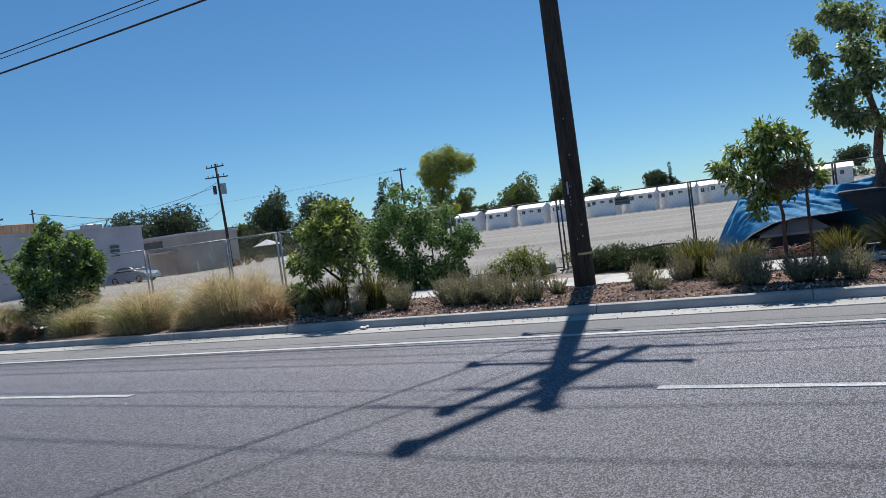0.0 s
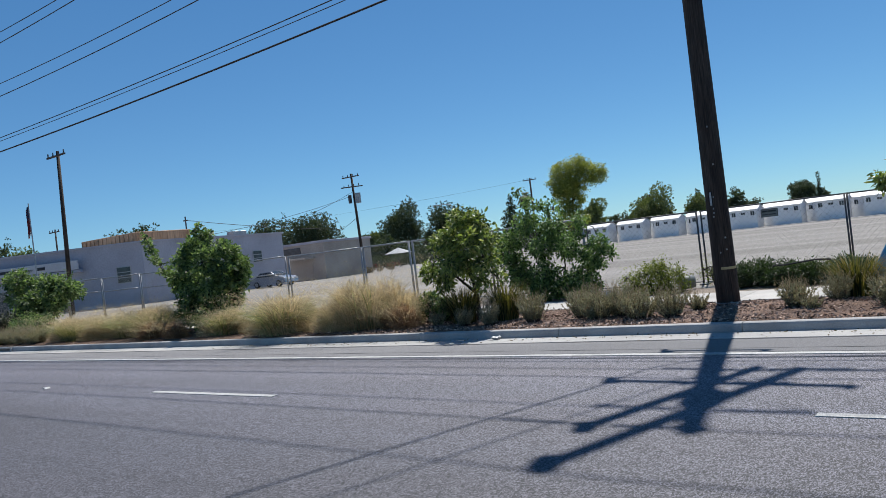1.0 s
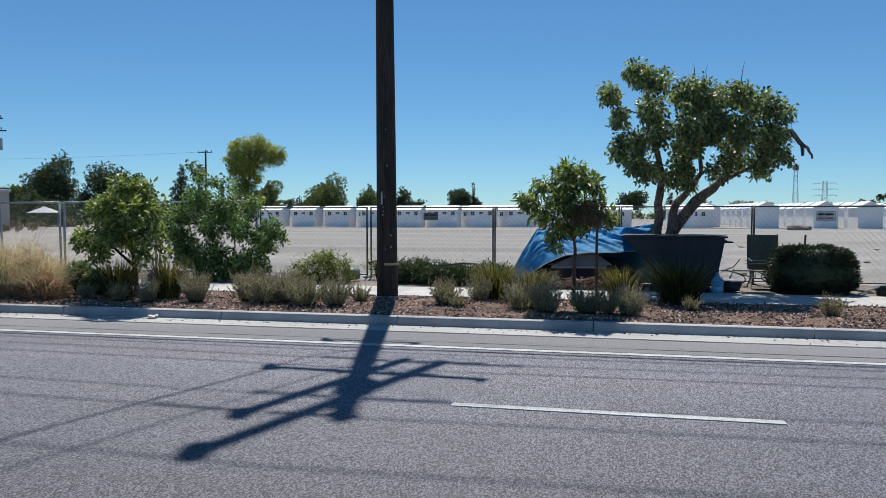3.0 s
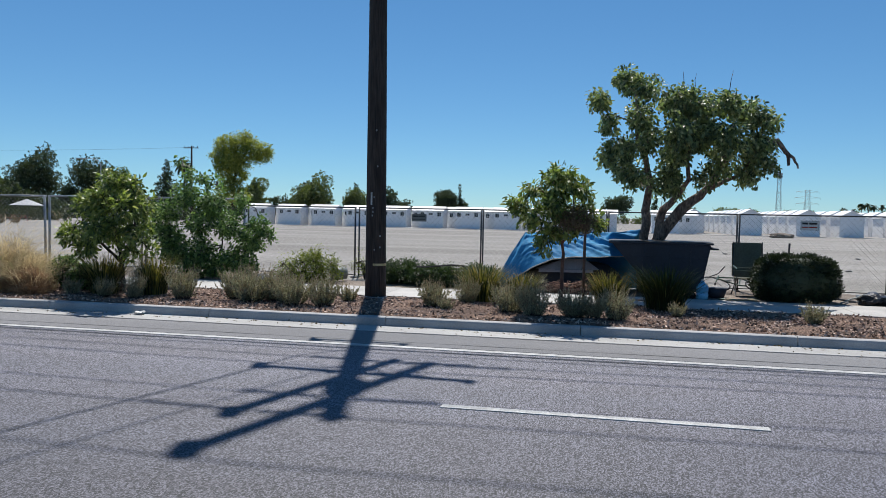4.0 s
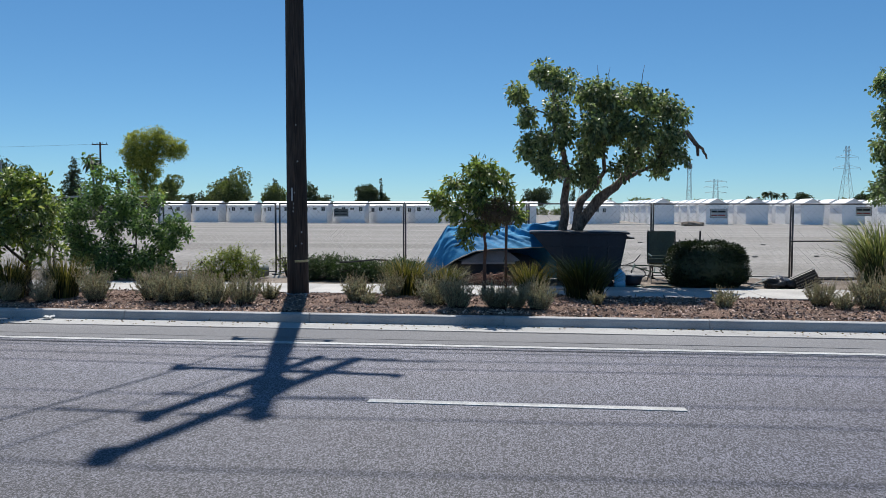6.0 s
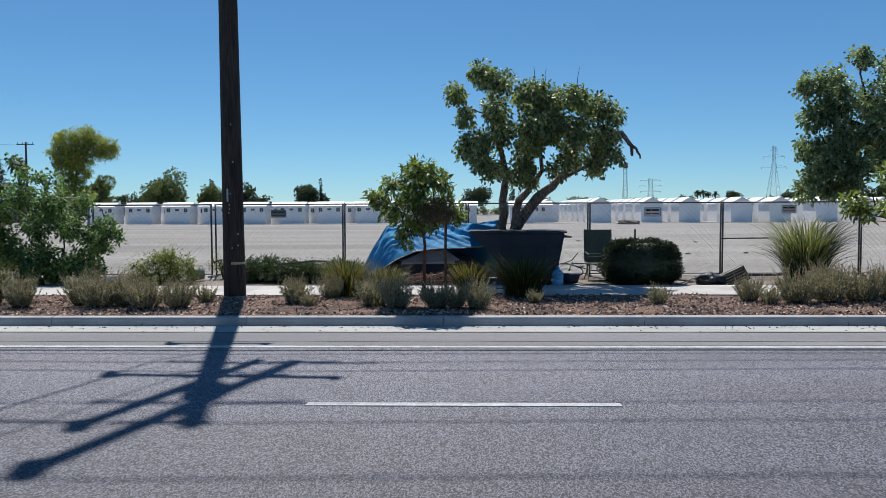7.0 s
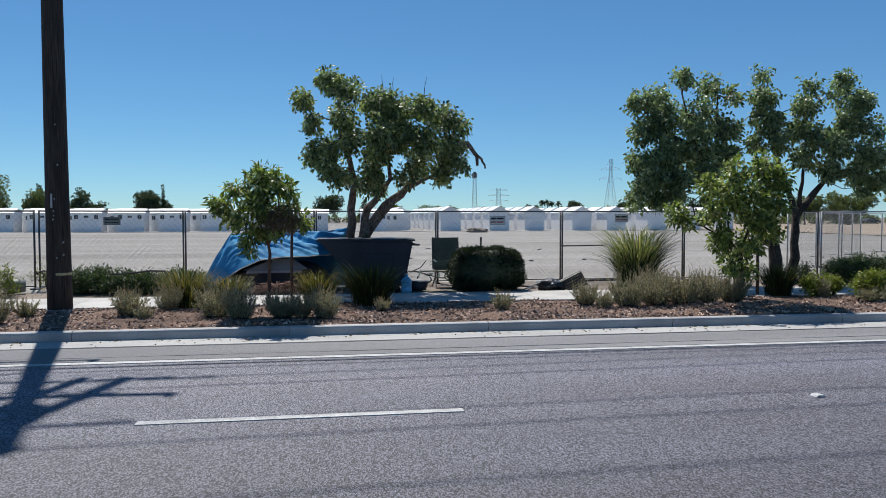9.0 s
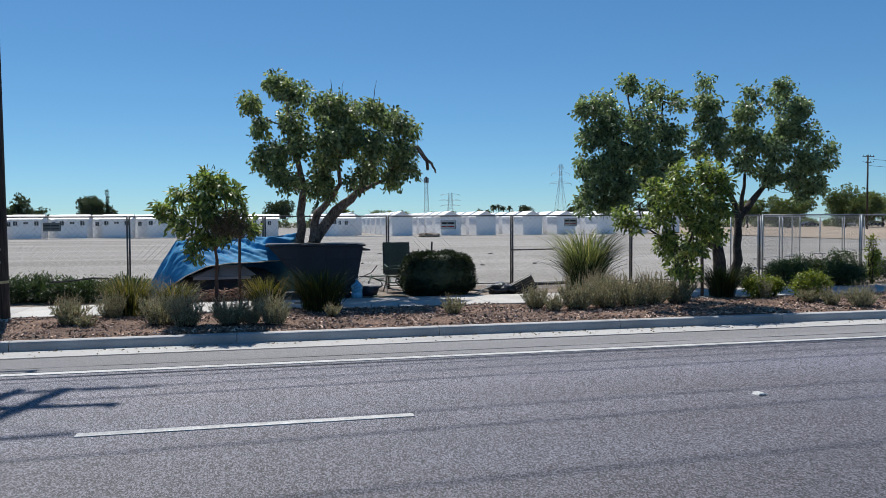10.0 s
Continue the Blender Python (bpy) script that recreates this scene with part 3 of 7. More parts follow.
def build_pole():
    root = thing("utility_pole", (PX, PY, 0.15), "tall dark creosoted wooden utility pole standing in the planting strip", "utility pole")
    rng = np.random.default_rng(8)
    zs = [-0.3, 0.0, 0.5, 1.5, 3, 5, 7, 9, 11, 13, 14.3, 14.42]
    g = Geo().tube([(-0.012 * z * 0.5, 0, z) for z in zs], [0.215, 0.21, 0.205, 0.198, 0.19, 0.178, 0.165, 0.152, 0.142, 0.13, 0.125, 0.09], 18)
    g.make("shaft", POLE_WOOD, root, smooth=True)
    band = Geo()
    arc = [(0.212 * math.sin(a), -0.212 * math.cos(a)) for a in np.linspace(0.0, 1.5, 8)]
    band.add([(x, y, z) for z in (0.655, 0.70) for x, y in arc] + [(x * 0.93, y * 0.93, z) for z in (0.655, 0.70) for x, y in arc],
             [(i, i + 1, i + 9, i + 8) for i in range(7)] + [(i + 8, i + 9, i + 25, i + 24) for i in range(7)] + [(i, i + 16, i + 17, i + 1) for i in range(7)])
    band.make("band", YELLOW, root, "faded yellow band")
    g = Geo()
    bm = bmesh.new()
    bmesh.ops.create_cube(bm, size=1, matrix=Matrix.Translation((-0.05, -0.2, 1.97)) @ Matrix.Diagonal((0.035, 0.014, 0.25, 1)))
    bmesh.ops.bevel(bm, geom=bm.edges[:], offset=0.006, segments=1, affect="EDGES")
    part("tag", bm, WHITE_TAG, root, "narrow pale metal tag")
    for z, x in ((2.0, 0.0), (1.79, -0.02), (1.71, -0.02), (1.64, -0.03), (1.24, 0.13), (1.02, 0.13), (0.97, 0.02), (2.6, 0.06), (3.3, 0.03)):
        bm = bmesh.new()
        bmesh.ops.create_cube(bm, size=1, matrix=Matrix.Translation((x, -0.185, z)) @ Matrix.Diagonal((0.02, 0.03, 0.03, 1)))
        part("staple", bm, GALV, root)
    Geo().tube([(0.222 * math.cos(a), 0.222 * math.sin(a), 0.035) for a in np.linspace(0, 2 * math.pi, 25)], 0.012, 6, cap=False).make("foot_ring", GALV, root, "pale rope ring round the foot")
    crossarm(root, (-0.1, 0.05, 13.0), (0.253, 0.967, 0), 4.1, 0.17, 4)
    crossarm(root, (-0.22, -0.2, 11.5), (0.26, 0.966, 0), 3.0, 0.15, 3)
    crossarm(root, (0.15, -0.2, 10.58), (1, -0.05, 0), 2.66, 0.10, 4)
    crossarm(root, (0.0, -0.2, 6.95), (1, 0, 0), 1.44, 0.06, 2)
    for s in (-1, 1):
        Geo().tube([(0, -0.14, 12.1), (s * 0.26, s * 0.966, 12.95)], 0.03, 6).make("brace", GALV, root)
        Geo().tube([(0, -0.14, 10.0), (s * 0.6, -0.2, 10.66)], 0.02, 6).make("brace", GALV, root)
    # strings of insulator discs where the conductors end at the arms
    for x, y, z in ((-0.1, 0.0, 13.0), (0.38, 1.9, 13.05), (-0.55, -1.55, 11.5), (0.1, 1.15, 11.6), (-0.2, -0.1, 10.7)):
        for s in (-1, 1):
            pts, rad = [], []
            for k in range(7):
                c = x + s * (0.22 + 0.13 * k)
                pts += [(c - 0.035, y, z - 0.012 * k), (c - 0.03, y, z - 0.012 * k), (c + 0.03, y, z - 0.012 * k), (c + 0.035, y, z - 0.012 * k)]
                rad += [0.02, 0.062, 0.05, 0.02]
            Geo().tube(pts, rad, 8).make("insulator_string", CERAMIC, root)
            Geo().tube([(x + s * 1.05, y, z - 0.08), (x + s * 0.5, y + 0.1, z - 0.55), (x, y + 0.05, z - 0.35)], 0.009, 5).make("jumper", CABLE, root)
    Geo().tube([(-0.62, -2.0, h) for h in (12.55, 12.6, 12.95, 13.0)], [0.05, 0.13, 0.13, 0.05], 10).make("fuse_drum", CERAMIC, root)
    # transformer can high on the shaft
    can = Geo().tube([(0.05, -0.42, h) for h in (11.0, 11.04, 11.85, 11.95, 12.0)], [0.2, 0.22, 0.22, 0.2, 0.08], 16).make("transformer", DARK_STEEL, root, smooth=True)
    Geo().tube([(0.05, -0.42, 12.0), (0.05, -0.42, 12.25)], [0.05, 0.03], 8).make("bushing", CERAMIC, can)
    Geo().tube([(-1.15, -0.12, 10.6), (-0.75, -0.1, 9.2), (-0.16, -0.16, 8.2)], 0.018, 5).make("jumper", CABLE, root)
    # branch wires that leave the pole across the road
    for x, r in ((-5.6, 0.024), (-4.85, 0.015)):
        t = np.linspace(0, 1, 16)
        g = Geo().tube([(x - 8.3 * q, 14.5 - 32 * q, 10.85 - 0.5 * q - 1.2 * q * (1 - q)) for q in t], r, 5, cap=False)
        tagged(g.make("overhead_wire", CABLE), "service wire crossing over the road", "overhead wire", "overhead wires")


build_pole()
line_wires()


# ---------------------------------------------------------------- fences
def chain_mesh(x0, x1, z0, z1, step=0.135, r=0.003):
    """Woven wire: two sets of slanting strands, clipped to the panel."""
    g = Geo()
    w, h = x1 - x0, z1 - z0
    for s in (1, -1):
        c = -h if s > 0 else 0.0
        while c < (w if s > 0 else w + h):
            # strand x = c + s * z (from the foot)
            za, zb = 0.0, h
            xa, xb = c, c + s * h
            if s > 0:
                if xa < 0:
                    za, xa = -c, 0.0
                if xb > w:
                    zb, xb = w - c, w
            else:
                if xa > w:
                    za, xa = c - w, w
                if xb < 0:
                    zb, xb = c, 0.0
            if zb - za > 0.02:
                y = 0.003 * s
                pts = []
                for px_, pz in ((xa, za), (xb, zb)):
                    pts += [(x0 + px_ - r, y, z0 + pz), (x0 + px_, y - r, z0 + pz), (x0 + px_ + r, y, z0 + pz)]
                g.add(pts, [(0, 1, 4, 3), (1, 2, 5, 4), (2, 0, 3, 5)])
            c += step
    return g


def fence_panel(at, length, height, rz=0.0, lean=0.0, post=0.022, steel=None, group="temporary fence panels", label="", rail_mid=False):
    steel = steel or DARK_STEEL
    root = thing("chain_link_fence", at, label or "grey chain-link temporary fence panel in a tube frame", "fence panel", group, rz=rz)
    for x in (post, length - post):
        Geo().tube([(x, 0, 0), (x + lean, 0, height + 0.02)], post, 8).make("post", steel, root, smooth=True)
    Geo().tube([(0, 0, height), (length, 0, height)], post * 0.8, 8).make("top_rail", steel, root, smooth=True)
    Geo().tube([(0, 0, 0.06), (length, 0, 0.06)], post * 0.6, 6).make("bottom_rail", steel, root, smooth=True)
    chain_mesh(0.03, length - 0.03, 0.08, height - 0.02).make("wire_mesh", WIRE, root)
    for x in (0.0, length):
        Geo().box(x - 0.05, -0.28, -0.02, x + 0.05, 0.28, 0.03, bev=0.01).make("foot", DARK_STEEL, root)
    return root


def build_fences():
    z = 0.15
    xs = [-6.42, -3.12, 0.0, 3.05, 6.35, 9.76, 13.76]
    for a, b in zip(xs[:-1], xs[1:]):
        fence_panel((a + 0.004, 19.35, z), b - a - 0.008, 1.83)
    # a dark bar tied across, half way up
    g = Geo().tube([(6.3, 19.3, 1.08), (7.5, 19.3, 1.09)], 0.018, 6)
    tagged(g.make("tie_bar", DARK_STEEL), "dark thin bar tied across the fence", "bar")
    # the galvanised fence at the older end
    xs = [-6.45, -9.6, -12.7, -15.8, -17.95, -21.75]
    for i, (a, b) in enumerate(zip(xs[:-1], xs[1:])):
        fence_panel((b + 0.03, 19.35, z), a - b - 0.06, 2.0 if i else 1.83, post=0.035 if i else 0.024, steel=GALV if i else DARK_STEEL, group="galvanised fence bays", lean=-0.03 * (i == 3),
                    label="galvanised chain-link fence bay with round posts")
    for k in range(10):
        top = 2.02 + 0.025 * k
        root = fence_panel((-21.8 - 3.25 * (k + 1) + 0.03, 19.35, 0.16), 3.19, top, post=0.032, steel=GALV, group="pale rail fence bays",
                           label="pale pipe-rail chain-link fence bay with a middle rail")
        Geo().tube([(0.05, 0, top - 0.62), (3.14, 0, top - 0.62)], 0.022, 8).make("mid_rail", GALV, root, smooth=True)
    # second run of panels set back on the far side of the lot entrance
    for x, y, L, rz in ((13.9, 21.0, 3.4, 40), (16.6, 23.5, 3.4, 40), (19.3, 26.0, 3.4, 40), (20.7, 29.2, 3.3, 30), (23.8, 31.2, 3.3, 30), (26.9, 33.2, 3.3, 30), (29.9, 35.2, 3.3, 30)):
        fence_panel((x, y, 0.16), L, 1.83, rz=rz, group="entrance fence panels", steel=GALV)
    for k in range(4):
        fence_panel((13.85 + 3.4 * k, 19.4 + 0.1 * k, z), 3.3, 1.83, group="temporary fence panels", steel=GALV, post=0.026)


build_fences()

# ---------------------------------------------------------------- small plants
def lavender(name_seed, h, w, n=70):
    rng = np.random.default_rng(name_seed)
    root = thing("lavender_bush", (0, 0, 0), "grey-green lavender bush with upright stems on the mulch", "bush", "lavender bushes")
    g, s = Geo(), Geo()
    tips = []
    for _ in range(n):
        a, r = rng.uniform(0, 2 * np.pi), math.sqrt(rng.uniform())
        foot = np.array([math.cos(a) * r * w * 0.22, math.sin(a) * r * w * 0.22, 0])
        hh = h * rng.uniform(0.6, 1.08) * (1 - 0.25 * r)
        top = np.array([math.cos(a) * r * w * 0.52, math.sin(a) * r * w * 0.52, hh]) + rng.normal(0, 0.03, 3)
        line = bend(foot, top, rng, 4, 0.05)
        s.tube(line, [0.005, 0.004, 0.003, 0.002], 3, cap=False)
        tips.append(line)
    L = np.array(tips)
    fl = Geo()
    for line in tips[::3] + tips[1::3]:
        e = line[-1] + unit(line[-1] - line[-2]) * h * rng.uniform(0.1, 0.4) + rng.normal(0, 0.015, 3)
        fl.tube([line[-1], e], [0.003, 0.002], 3, cap=False)
        k_ = e + rng.normal(0, 0.006, (9, 3)) - np.linspace(0, 1, 9)[:, None] * (e - line[-1]) * 0.6
        fl.quads(leaf_quads(k_, unit(rng.normal(0, 0.5, (9, 3)) + np.array([0, 0, 1.0])), 0.022, 0.011, rng, 0.1))
    tagged(fl.make("flower_stalk", STALK_TAN, root), kind="stuff")
    k = rng.integers(0, n, n * 44)
    t = rng.uniform(0.12, 1.0, n * 44)
    i = np.minimum((t * 3).astype(int), 2)
    f = (t * 3 - i)[:, None]
    c = L[k, i] * (1 - f) + L[k, i + 1] * f
    d = unit(unit(L[k, i + 1] - L[k, i]) * 0.9 + rng.normal(0, 0.55, c.shape))
    g.quads(leaf_quads(c, d, 0.05, 0.016, rng, 0.1))
    s.make("stem", DARK_BARK, root)
    g.make("foliage", LEAF_LAVENDER, root)
    return root


def tussock(name, seed, n, h, r, w, mat, label, group, lean=0.5, foot=0.1, droop=0.35, extra=None, segs=4, curl=0.09):
    rng = np.random.default_rng(seed)
    root = thing(name, (0, 0, 0), label, "plant", group)
    g = Geo()
    blades(g, rng, n, h, r, w, lean, foot, droop, segs, curl)
    g.make("foliage", mat, root)
    # a second set of blades; dark ones stand for shade inside the clump
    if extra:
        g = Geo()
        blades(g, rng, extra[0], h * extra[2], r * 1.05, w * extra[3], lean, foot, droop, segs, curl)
        g.make("extra_foliage", extra[1], root)
    return root


def spread(protos, rows, z=0.165):
    """Puts prototypes at (which, x, y, width factor, height factor, turn)."""
    used = set()
    for which, x, y, sw, sh, turn in rows:
        m = pose(x, y, z, 0, 0, turn) @ Matrix.Diagonal((sw, sw, sh, 1))
        if which in used:
            o = protos[which]
            c = copy_thing(o, m)
            c.matrix_basis = m
        else:
            used.add(which)
            protos[which].matrix_basis = m


LAV = [lavender(21, 0.52, 0.8, 120), lavender(22, 0.52, 0.75, 100), lavender(23, 0.38, 0.45, 50)]
spread(LAV, [
    (0, -1.61, 13.1, 0.95, 1.0, 10), (1, -1.2, 12.75, 0.75, 1.0, 80), (0, -0.52, 12.85, 0.8, 0.85, 140), (1, 0.15, 12.7, 0.75, 0.95, 200), (1, -0.2, 12.9, 0.6, 0.7, 20),
    (2, 3.31, 13.4, 0.9, 0.85, 0), (2, 1.19, 13.6, 0.7, 0.6, 60), (0, 5.04, 13.85, 0.65, 0.85, 30), (2, 5.25, 13.4, 0.9, 0.8, 200), (0, 5.75, 13.5, 0.95, 1.1, 90),
    (1, 6.35, 13.6, 1.0, 1.15, 10), (0, 6.95, 13.7, 1.0, 1.15, 250), (1, 7.5, 13.9, 1.0, 1.1, 130), (0, 8.1, 14.0, 0.9, 1.0, 300), (1, 6.6, 14.3, 1.0, 1.2, 180),
    (1, -2.55, 14.2, 0.7, 0.85, 35), (2, -3.05, 13.45, 1.2, 1.1, 35), (1, -3.1, 13.5, 0.55, 0.85, 90), (2, -2.75, 13.1, 0.7, 0.6, 220),
    (0, -6.35, 12.95, 1.0, 1.1, 60), (1, -5.95, 13.2, 1.0, 1.05, 160), (0, -5.5, 12.85, 0.95, 1.0, 270), (1, -4.95, 12.9, 0.8, 0.95, 330), (0, -6.8, 13.3, 0.95, 1.1, 15), (2, -4.75, 13.7, 0.9, 0.8, 75),
    (0, -7.75, 13.0, 0.75, 1.1, 200), (1, -8.6, 12.75, 0.6, 0.85, 40), (2, -10.0, 12.85, 0.8, 0.8, 120), (1, -9.25, 12.8, 0.5, 0.65, 310),
    (2, 10.7, 12.8, 0.9, 0.9, 20), (1, 11.15, 12.55, 0.8, 0.75, 80), (2, 10.75, 13.5, 0.9, 0.7, 150), (2, 10.25, 14.2, 0.6, 1.1, 10), (1, 12.3, 12.7, 0.9, 0.9, 40),
    (0, -28.9, 12.6, 1.3, 1.1, 0), (1, -28.0, 12.6, 1.4, 1.1, 100), (0, -27.2, 12.6, 1.2, 1.0, 200), (1, -29.8, 12.6, 1.3, 1.0, 10), (0, -31.7, 12.5, 1.5, 1.0, 40), (1, -32.7, 12.6, 1.3, 1.0, 10)])

# short dark blades in the yellow-green ones put shade into their hearts
FLAX = [
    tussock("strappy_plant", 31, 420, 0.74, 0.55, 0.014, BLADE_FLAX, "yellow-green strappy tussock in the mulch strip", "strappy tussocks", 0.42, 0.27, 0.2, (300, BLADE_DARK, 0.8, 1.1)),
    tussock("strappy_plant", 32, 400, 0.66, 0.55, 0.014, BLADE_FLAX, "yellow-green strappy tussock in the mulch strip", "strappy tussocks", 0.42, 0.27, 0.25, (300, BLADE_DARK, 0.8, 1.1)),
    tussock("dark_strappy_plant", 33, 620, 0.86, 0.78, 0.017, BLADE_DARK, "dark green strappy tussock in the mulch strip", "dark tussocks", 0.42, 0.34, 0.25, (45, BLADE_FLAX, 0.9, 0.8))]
spread(FLAX, [
    (0, -2.35, 14.75, 1.05, 1.0, 0), (1, -1.62, 15.0, 0.95, 0.9, 50), (0, 0.05, 14.75, 0.92, 0.95, 120), (2, 1.05, 14.6, 1.05, 0.98, 0),
    (0, -9.62, 13.3, 1.0, 1.12, 200), (1, -8.62, 13.4, 0.95, 1.25, 100), (2, 9.75, 15.0, 0.8, 0.85, 100)])
# its short dark blades paint the shade in the middle of the tussock
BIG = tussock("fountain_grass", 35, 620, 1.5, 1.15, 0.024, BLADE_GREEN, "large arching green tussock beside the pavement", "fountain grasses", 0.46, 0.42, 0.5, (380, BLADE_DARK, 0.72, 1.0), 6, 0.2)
BIG.matrix_basis = pose(7.45, 17.1, 0.16)


def dry_grass(seed, n, h, r, label, mat, green=0):
    """A rough heap of wisps: several mounds of short curved straws, some long stalks with seed heads, green shoots between."""
    rng = np.random.default_rng(seed)
    root = thing("dry_grass_clump", (0, 0, 0), label, "grass", "dry grass clumps")
    mounds = [(rng.uniform(-0.6, 0.6) * r, rng.uniform(-0.25, 0.25) * r, h * rng.uniform(0.45, 1.0), r * rng.uniform(0.28, 0.5)) for _ in range(6)]
    g, k = Geo(), Geo()
    for x, y, hh, rr in mounds:
        q = Geo()
        blades(q, rng, n // 22, hh * 0.9, rr * 1.3, 0.009, 0.9, rr * 0.5, 0.9, 5, 0.5)
        g.add(np.concatenate(q.v) + np.array([x, y, 0]), q.f)
        m = int(n * 1.9)
        d = unit(rng.normal(0, 1, (m, 3)))
        d[:, 2] = np.abs(d[:, 2])
        c = d * rng.beta(2.6, 1.1, (m, 1)) * np.array([rr * 1.25, rr, hh * 0.85]) + np.array([x, y, 0.02])
        way = unit(d * np.array([0.6, 0.4, 0.1]) + rng.normal(0, 0.7, (m, 3)) * np.array([1, 1, 0.7]))
        k.quads(leaf_quads(c, way, 0.10 + 0.1 * h, 0.0095, rng, 0.1))
    g.make("foliage", mat, root)
    k.make("tangle", mat, root)
    q = Geo()
    blades(q, rng, n // 9, h * 1.05, r * 0.95, 0.006, 0.8, r * 0.6, 0.6, 5, 0.5)
    tips = np.concatenate(q.v).reshape(-1, 12, 3)[:, 10]
    q.make("stalk_haze", BLADE_DRY, root)
    q = Geo()
    k = np.repeat(tips, 9, 0) + rng.normal(0, 0.04, (len(tips) * 9, 3))
    q.quads(leaf_quads(k, unit(rng.normal(0, 1, k.shape) + np.array([0, 0, 0.4])), 0.05, 0.007, rng, 0.1))
    q.make("seed_plume", BLADE_DRY, root)
    if green:
        q = Geo()
        blades(q, rng, green, h * 0.72, r * 0.95, 0.011, 0.6, r * 0.55, 0.6, 5, 0.3)
        q.make("green_foot", BLADE_GREEN, root)
    return root


DRY = [dry_grass(41, 1250, 1.5, 1.15, "straw-coloured dry ornamental grass with seed heads", BLADE_DRY, 70),
       dry_grass(42, 950, 1.15, 1.1, "half-dry ornamental grass, green at the foot", BLADE_DRY, 700),
       dry_grass(43, 900, 0.62, 0.5, "russet low ornamental grass clump", BLADE_RED)]
spread(DRY, [
    (1, -14.7, 12.7, 1.0, 0.98, 0), (0, -12.2, 13.1, 1.0, 1.0, 40), (0, -13.2, 13.6, 0.8, 0.85, 100), (0, -15.7, 13.6, 0.9, 0.72, 200), (1, -17.3, 13.0, 0.75, 0.75, 30),
    (0, -11.3, 13.3, 0.75, 0.68, 120), (2, -10.8, 12.75, 1.0, 0.95, 0), (2, -11.2, 12.95, 0.85, 0.9, 90), (0, -16.5, 14.3, 0.9, 0.7, 80), (1, -21.2, 13.4, 1.1, 0.95, 160),
    (1, -22.6, 13.5, 1.1, 0.85, 10), (0, -24.2, 13.4, 1.1, 0.6, 130), (2, -20.3, 12.8, 1.3, 0.9, 60), (1, -25.4, 13.2, 1.0, 0.8, 220), (0, -23.4, 14.3, 1.1, 0.68, 300), (2, -19.2, 12.7, 1.0, 0.8, 10), (0, -12.8, 12.7, 0.7, 0.6, 10), (0, -26.3, 13.6, 1.0, 0.65, 50)], 0.16)

# ---------------------------------------------------------------- shrubs
def ball(rng, n, cx, cy, cz, rx, ry, rz, r):
    d = unit(rng.normal(0, 1, (n, 3))) * rng.uniform(0.55, 0.9, (n, 1))
    return [(cx + a * rx, cy + b * ry, max(cz + c * rz, r * 0.5), r * rng.uniform(0.8, 1.25)) for a, b, c in d]


def shrub(name, at, label, size, n_clump, count, leaf, leaf_m, seed, droop=0.1, group="", lift=0.5, r=None, spread_=0.05, per=9):
    rng = np.random.default_rng(seed)
    w, d, h = size
    r = r or 0.22 * min(w, h)
    cl = ball(rng, n_clump, 0, 0, h * lift, w * 0.5 - r * 0.6, d * 0.5 - r * 0.6, h * (1 - lift) - r * 0.4, r)
    limbs = [([(0, 0, -0.05), (rng.uniform(-0.3, 0.3) * w, rng.uniform(-0.3, 0.3) * d, h * 0.55)], 0.025, 0.01) for _ in range(5)]
    return grown(name, at, label, "shrub", cl, count, leaf, limbs, leaf_m, DARK_BARK, seed, droop, per, spread_, group, crown_name="foliage", trunk_name="stem")


def hedge_block(at, size, seed):
    """A clipped round-shouldered hedge: dense leaves over a shaped body."""
    rng = np.random.default_rng(seed)
    root = thing("clipped_hedge", at, "dark green clipped rounded hedge on the dirt by the pavement", "hedge")
    bm = bmesh.new()
    bmesh.ops.create_icosphere(bm, subdivisions=4, radius=1.0)

    def shape(c):
        s = lambda v, k: math.copysign(abs(v) ** k, v)
        q = Vector((s(c.x, 0.7) * (1 - 0.08 * c.z) * size[0] / 2, s(c.y, 0.62) * size[1] / 2, (s(c.z, 0.6) + 1) * size[2] / 2))
        return Vector((q.x, q.y, q.z)) * (1 + 0.07 * noise.noise(q * 3.0) + 0.07 * noise.noise(q * 8.0))
    for v in bm.verts:
        v.co = shape(v.co) * 0.96
    part("core", bm, LEAF_HEDGE, root, smooth=True)
    d = unit(rng.normal(0, 1, (12000, 3)))
    c = np.array([shape(Vector(q))[:] for q in d])
    g = Geo()
    g.quads(leaf_quads(c + rng.normal(0, 0.02, c.shape), unit(d + rng.normal(0, 0.7, c.shape)), 0.06, 0.03, rng))
    g.make("foliage", LEAF_HEDGE, root)
    return root


hedge_block((3.9, 17.35, 0.15), (1.62, 1.1, 0.95), 51)

shrub("low_shrub", (-10.98, 13.9, 0.15), "glossy dark green low shrub", (0.95, 0.8, 0.68), 26, 4200, (0.06, 0.034), LEAF_SHRUB, 52, group="low shrubs")
shrub("low_shrub", (-10.4, 13.8, 0.15), "glossy dark green low shrub", (0.5, 0.5, 0.55), 20, 3200, (0.06, 0.034), LEAF_SHRUB, 53, group="low shrubs")
shrub("yellow_shrub", (10.3, 14.5, 0.15), "bright yellow-green rounded low shrub", (0.75, 0.7, 0.52), 26, 2600, (0.05, 0.028), LEAF_YELLOW, 54, group="yellow shrubs", r=0.13)
shrub("yellow_shrub", (10.85, 14.75, 0.15), "bright yellow-green rounded low shrub", (0.45, 0.45, 0.42), 16, 1300, (0.05, 0.028), LEAF_YELLOW, 55, group="yellow shrubs", r=0.1)
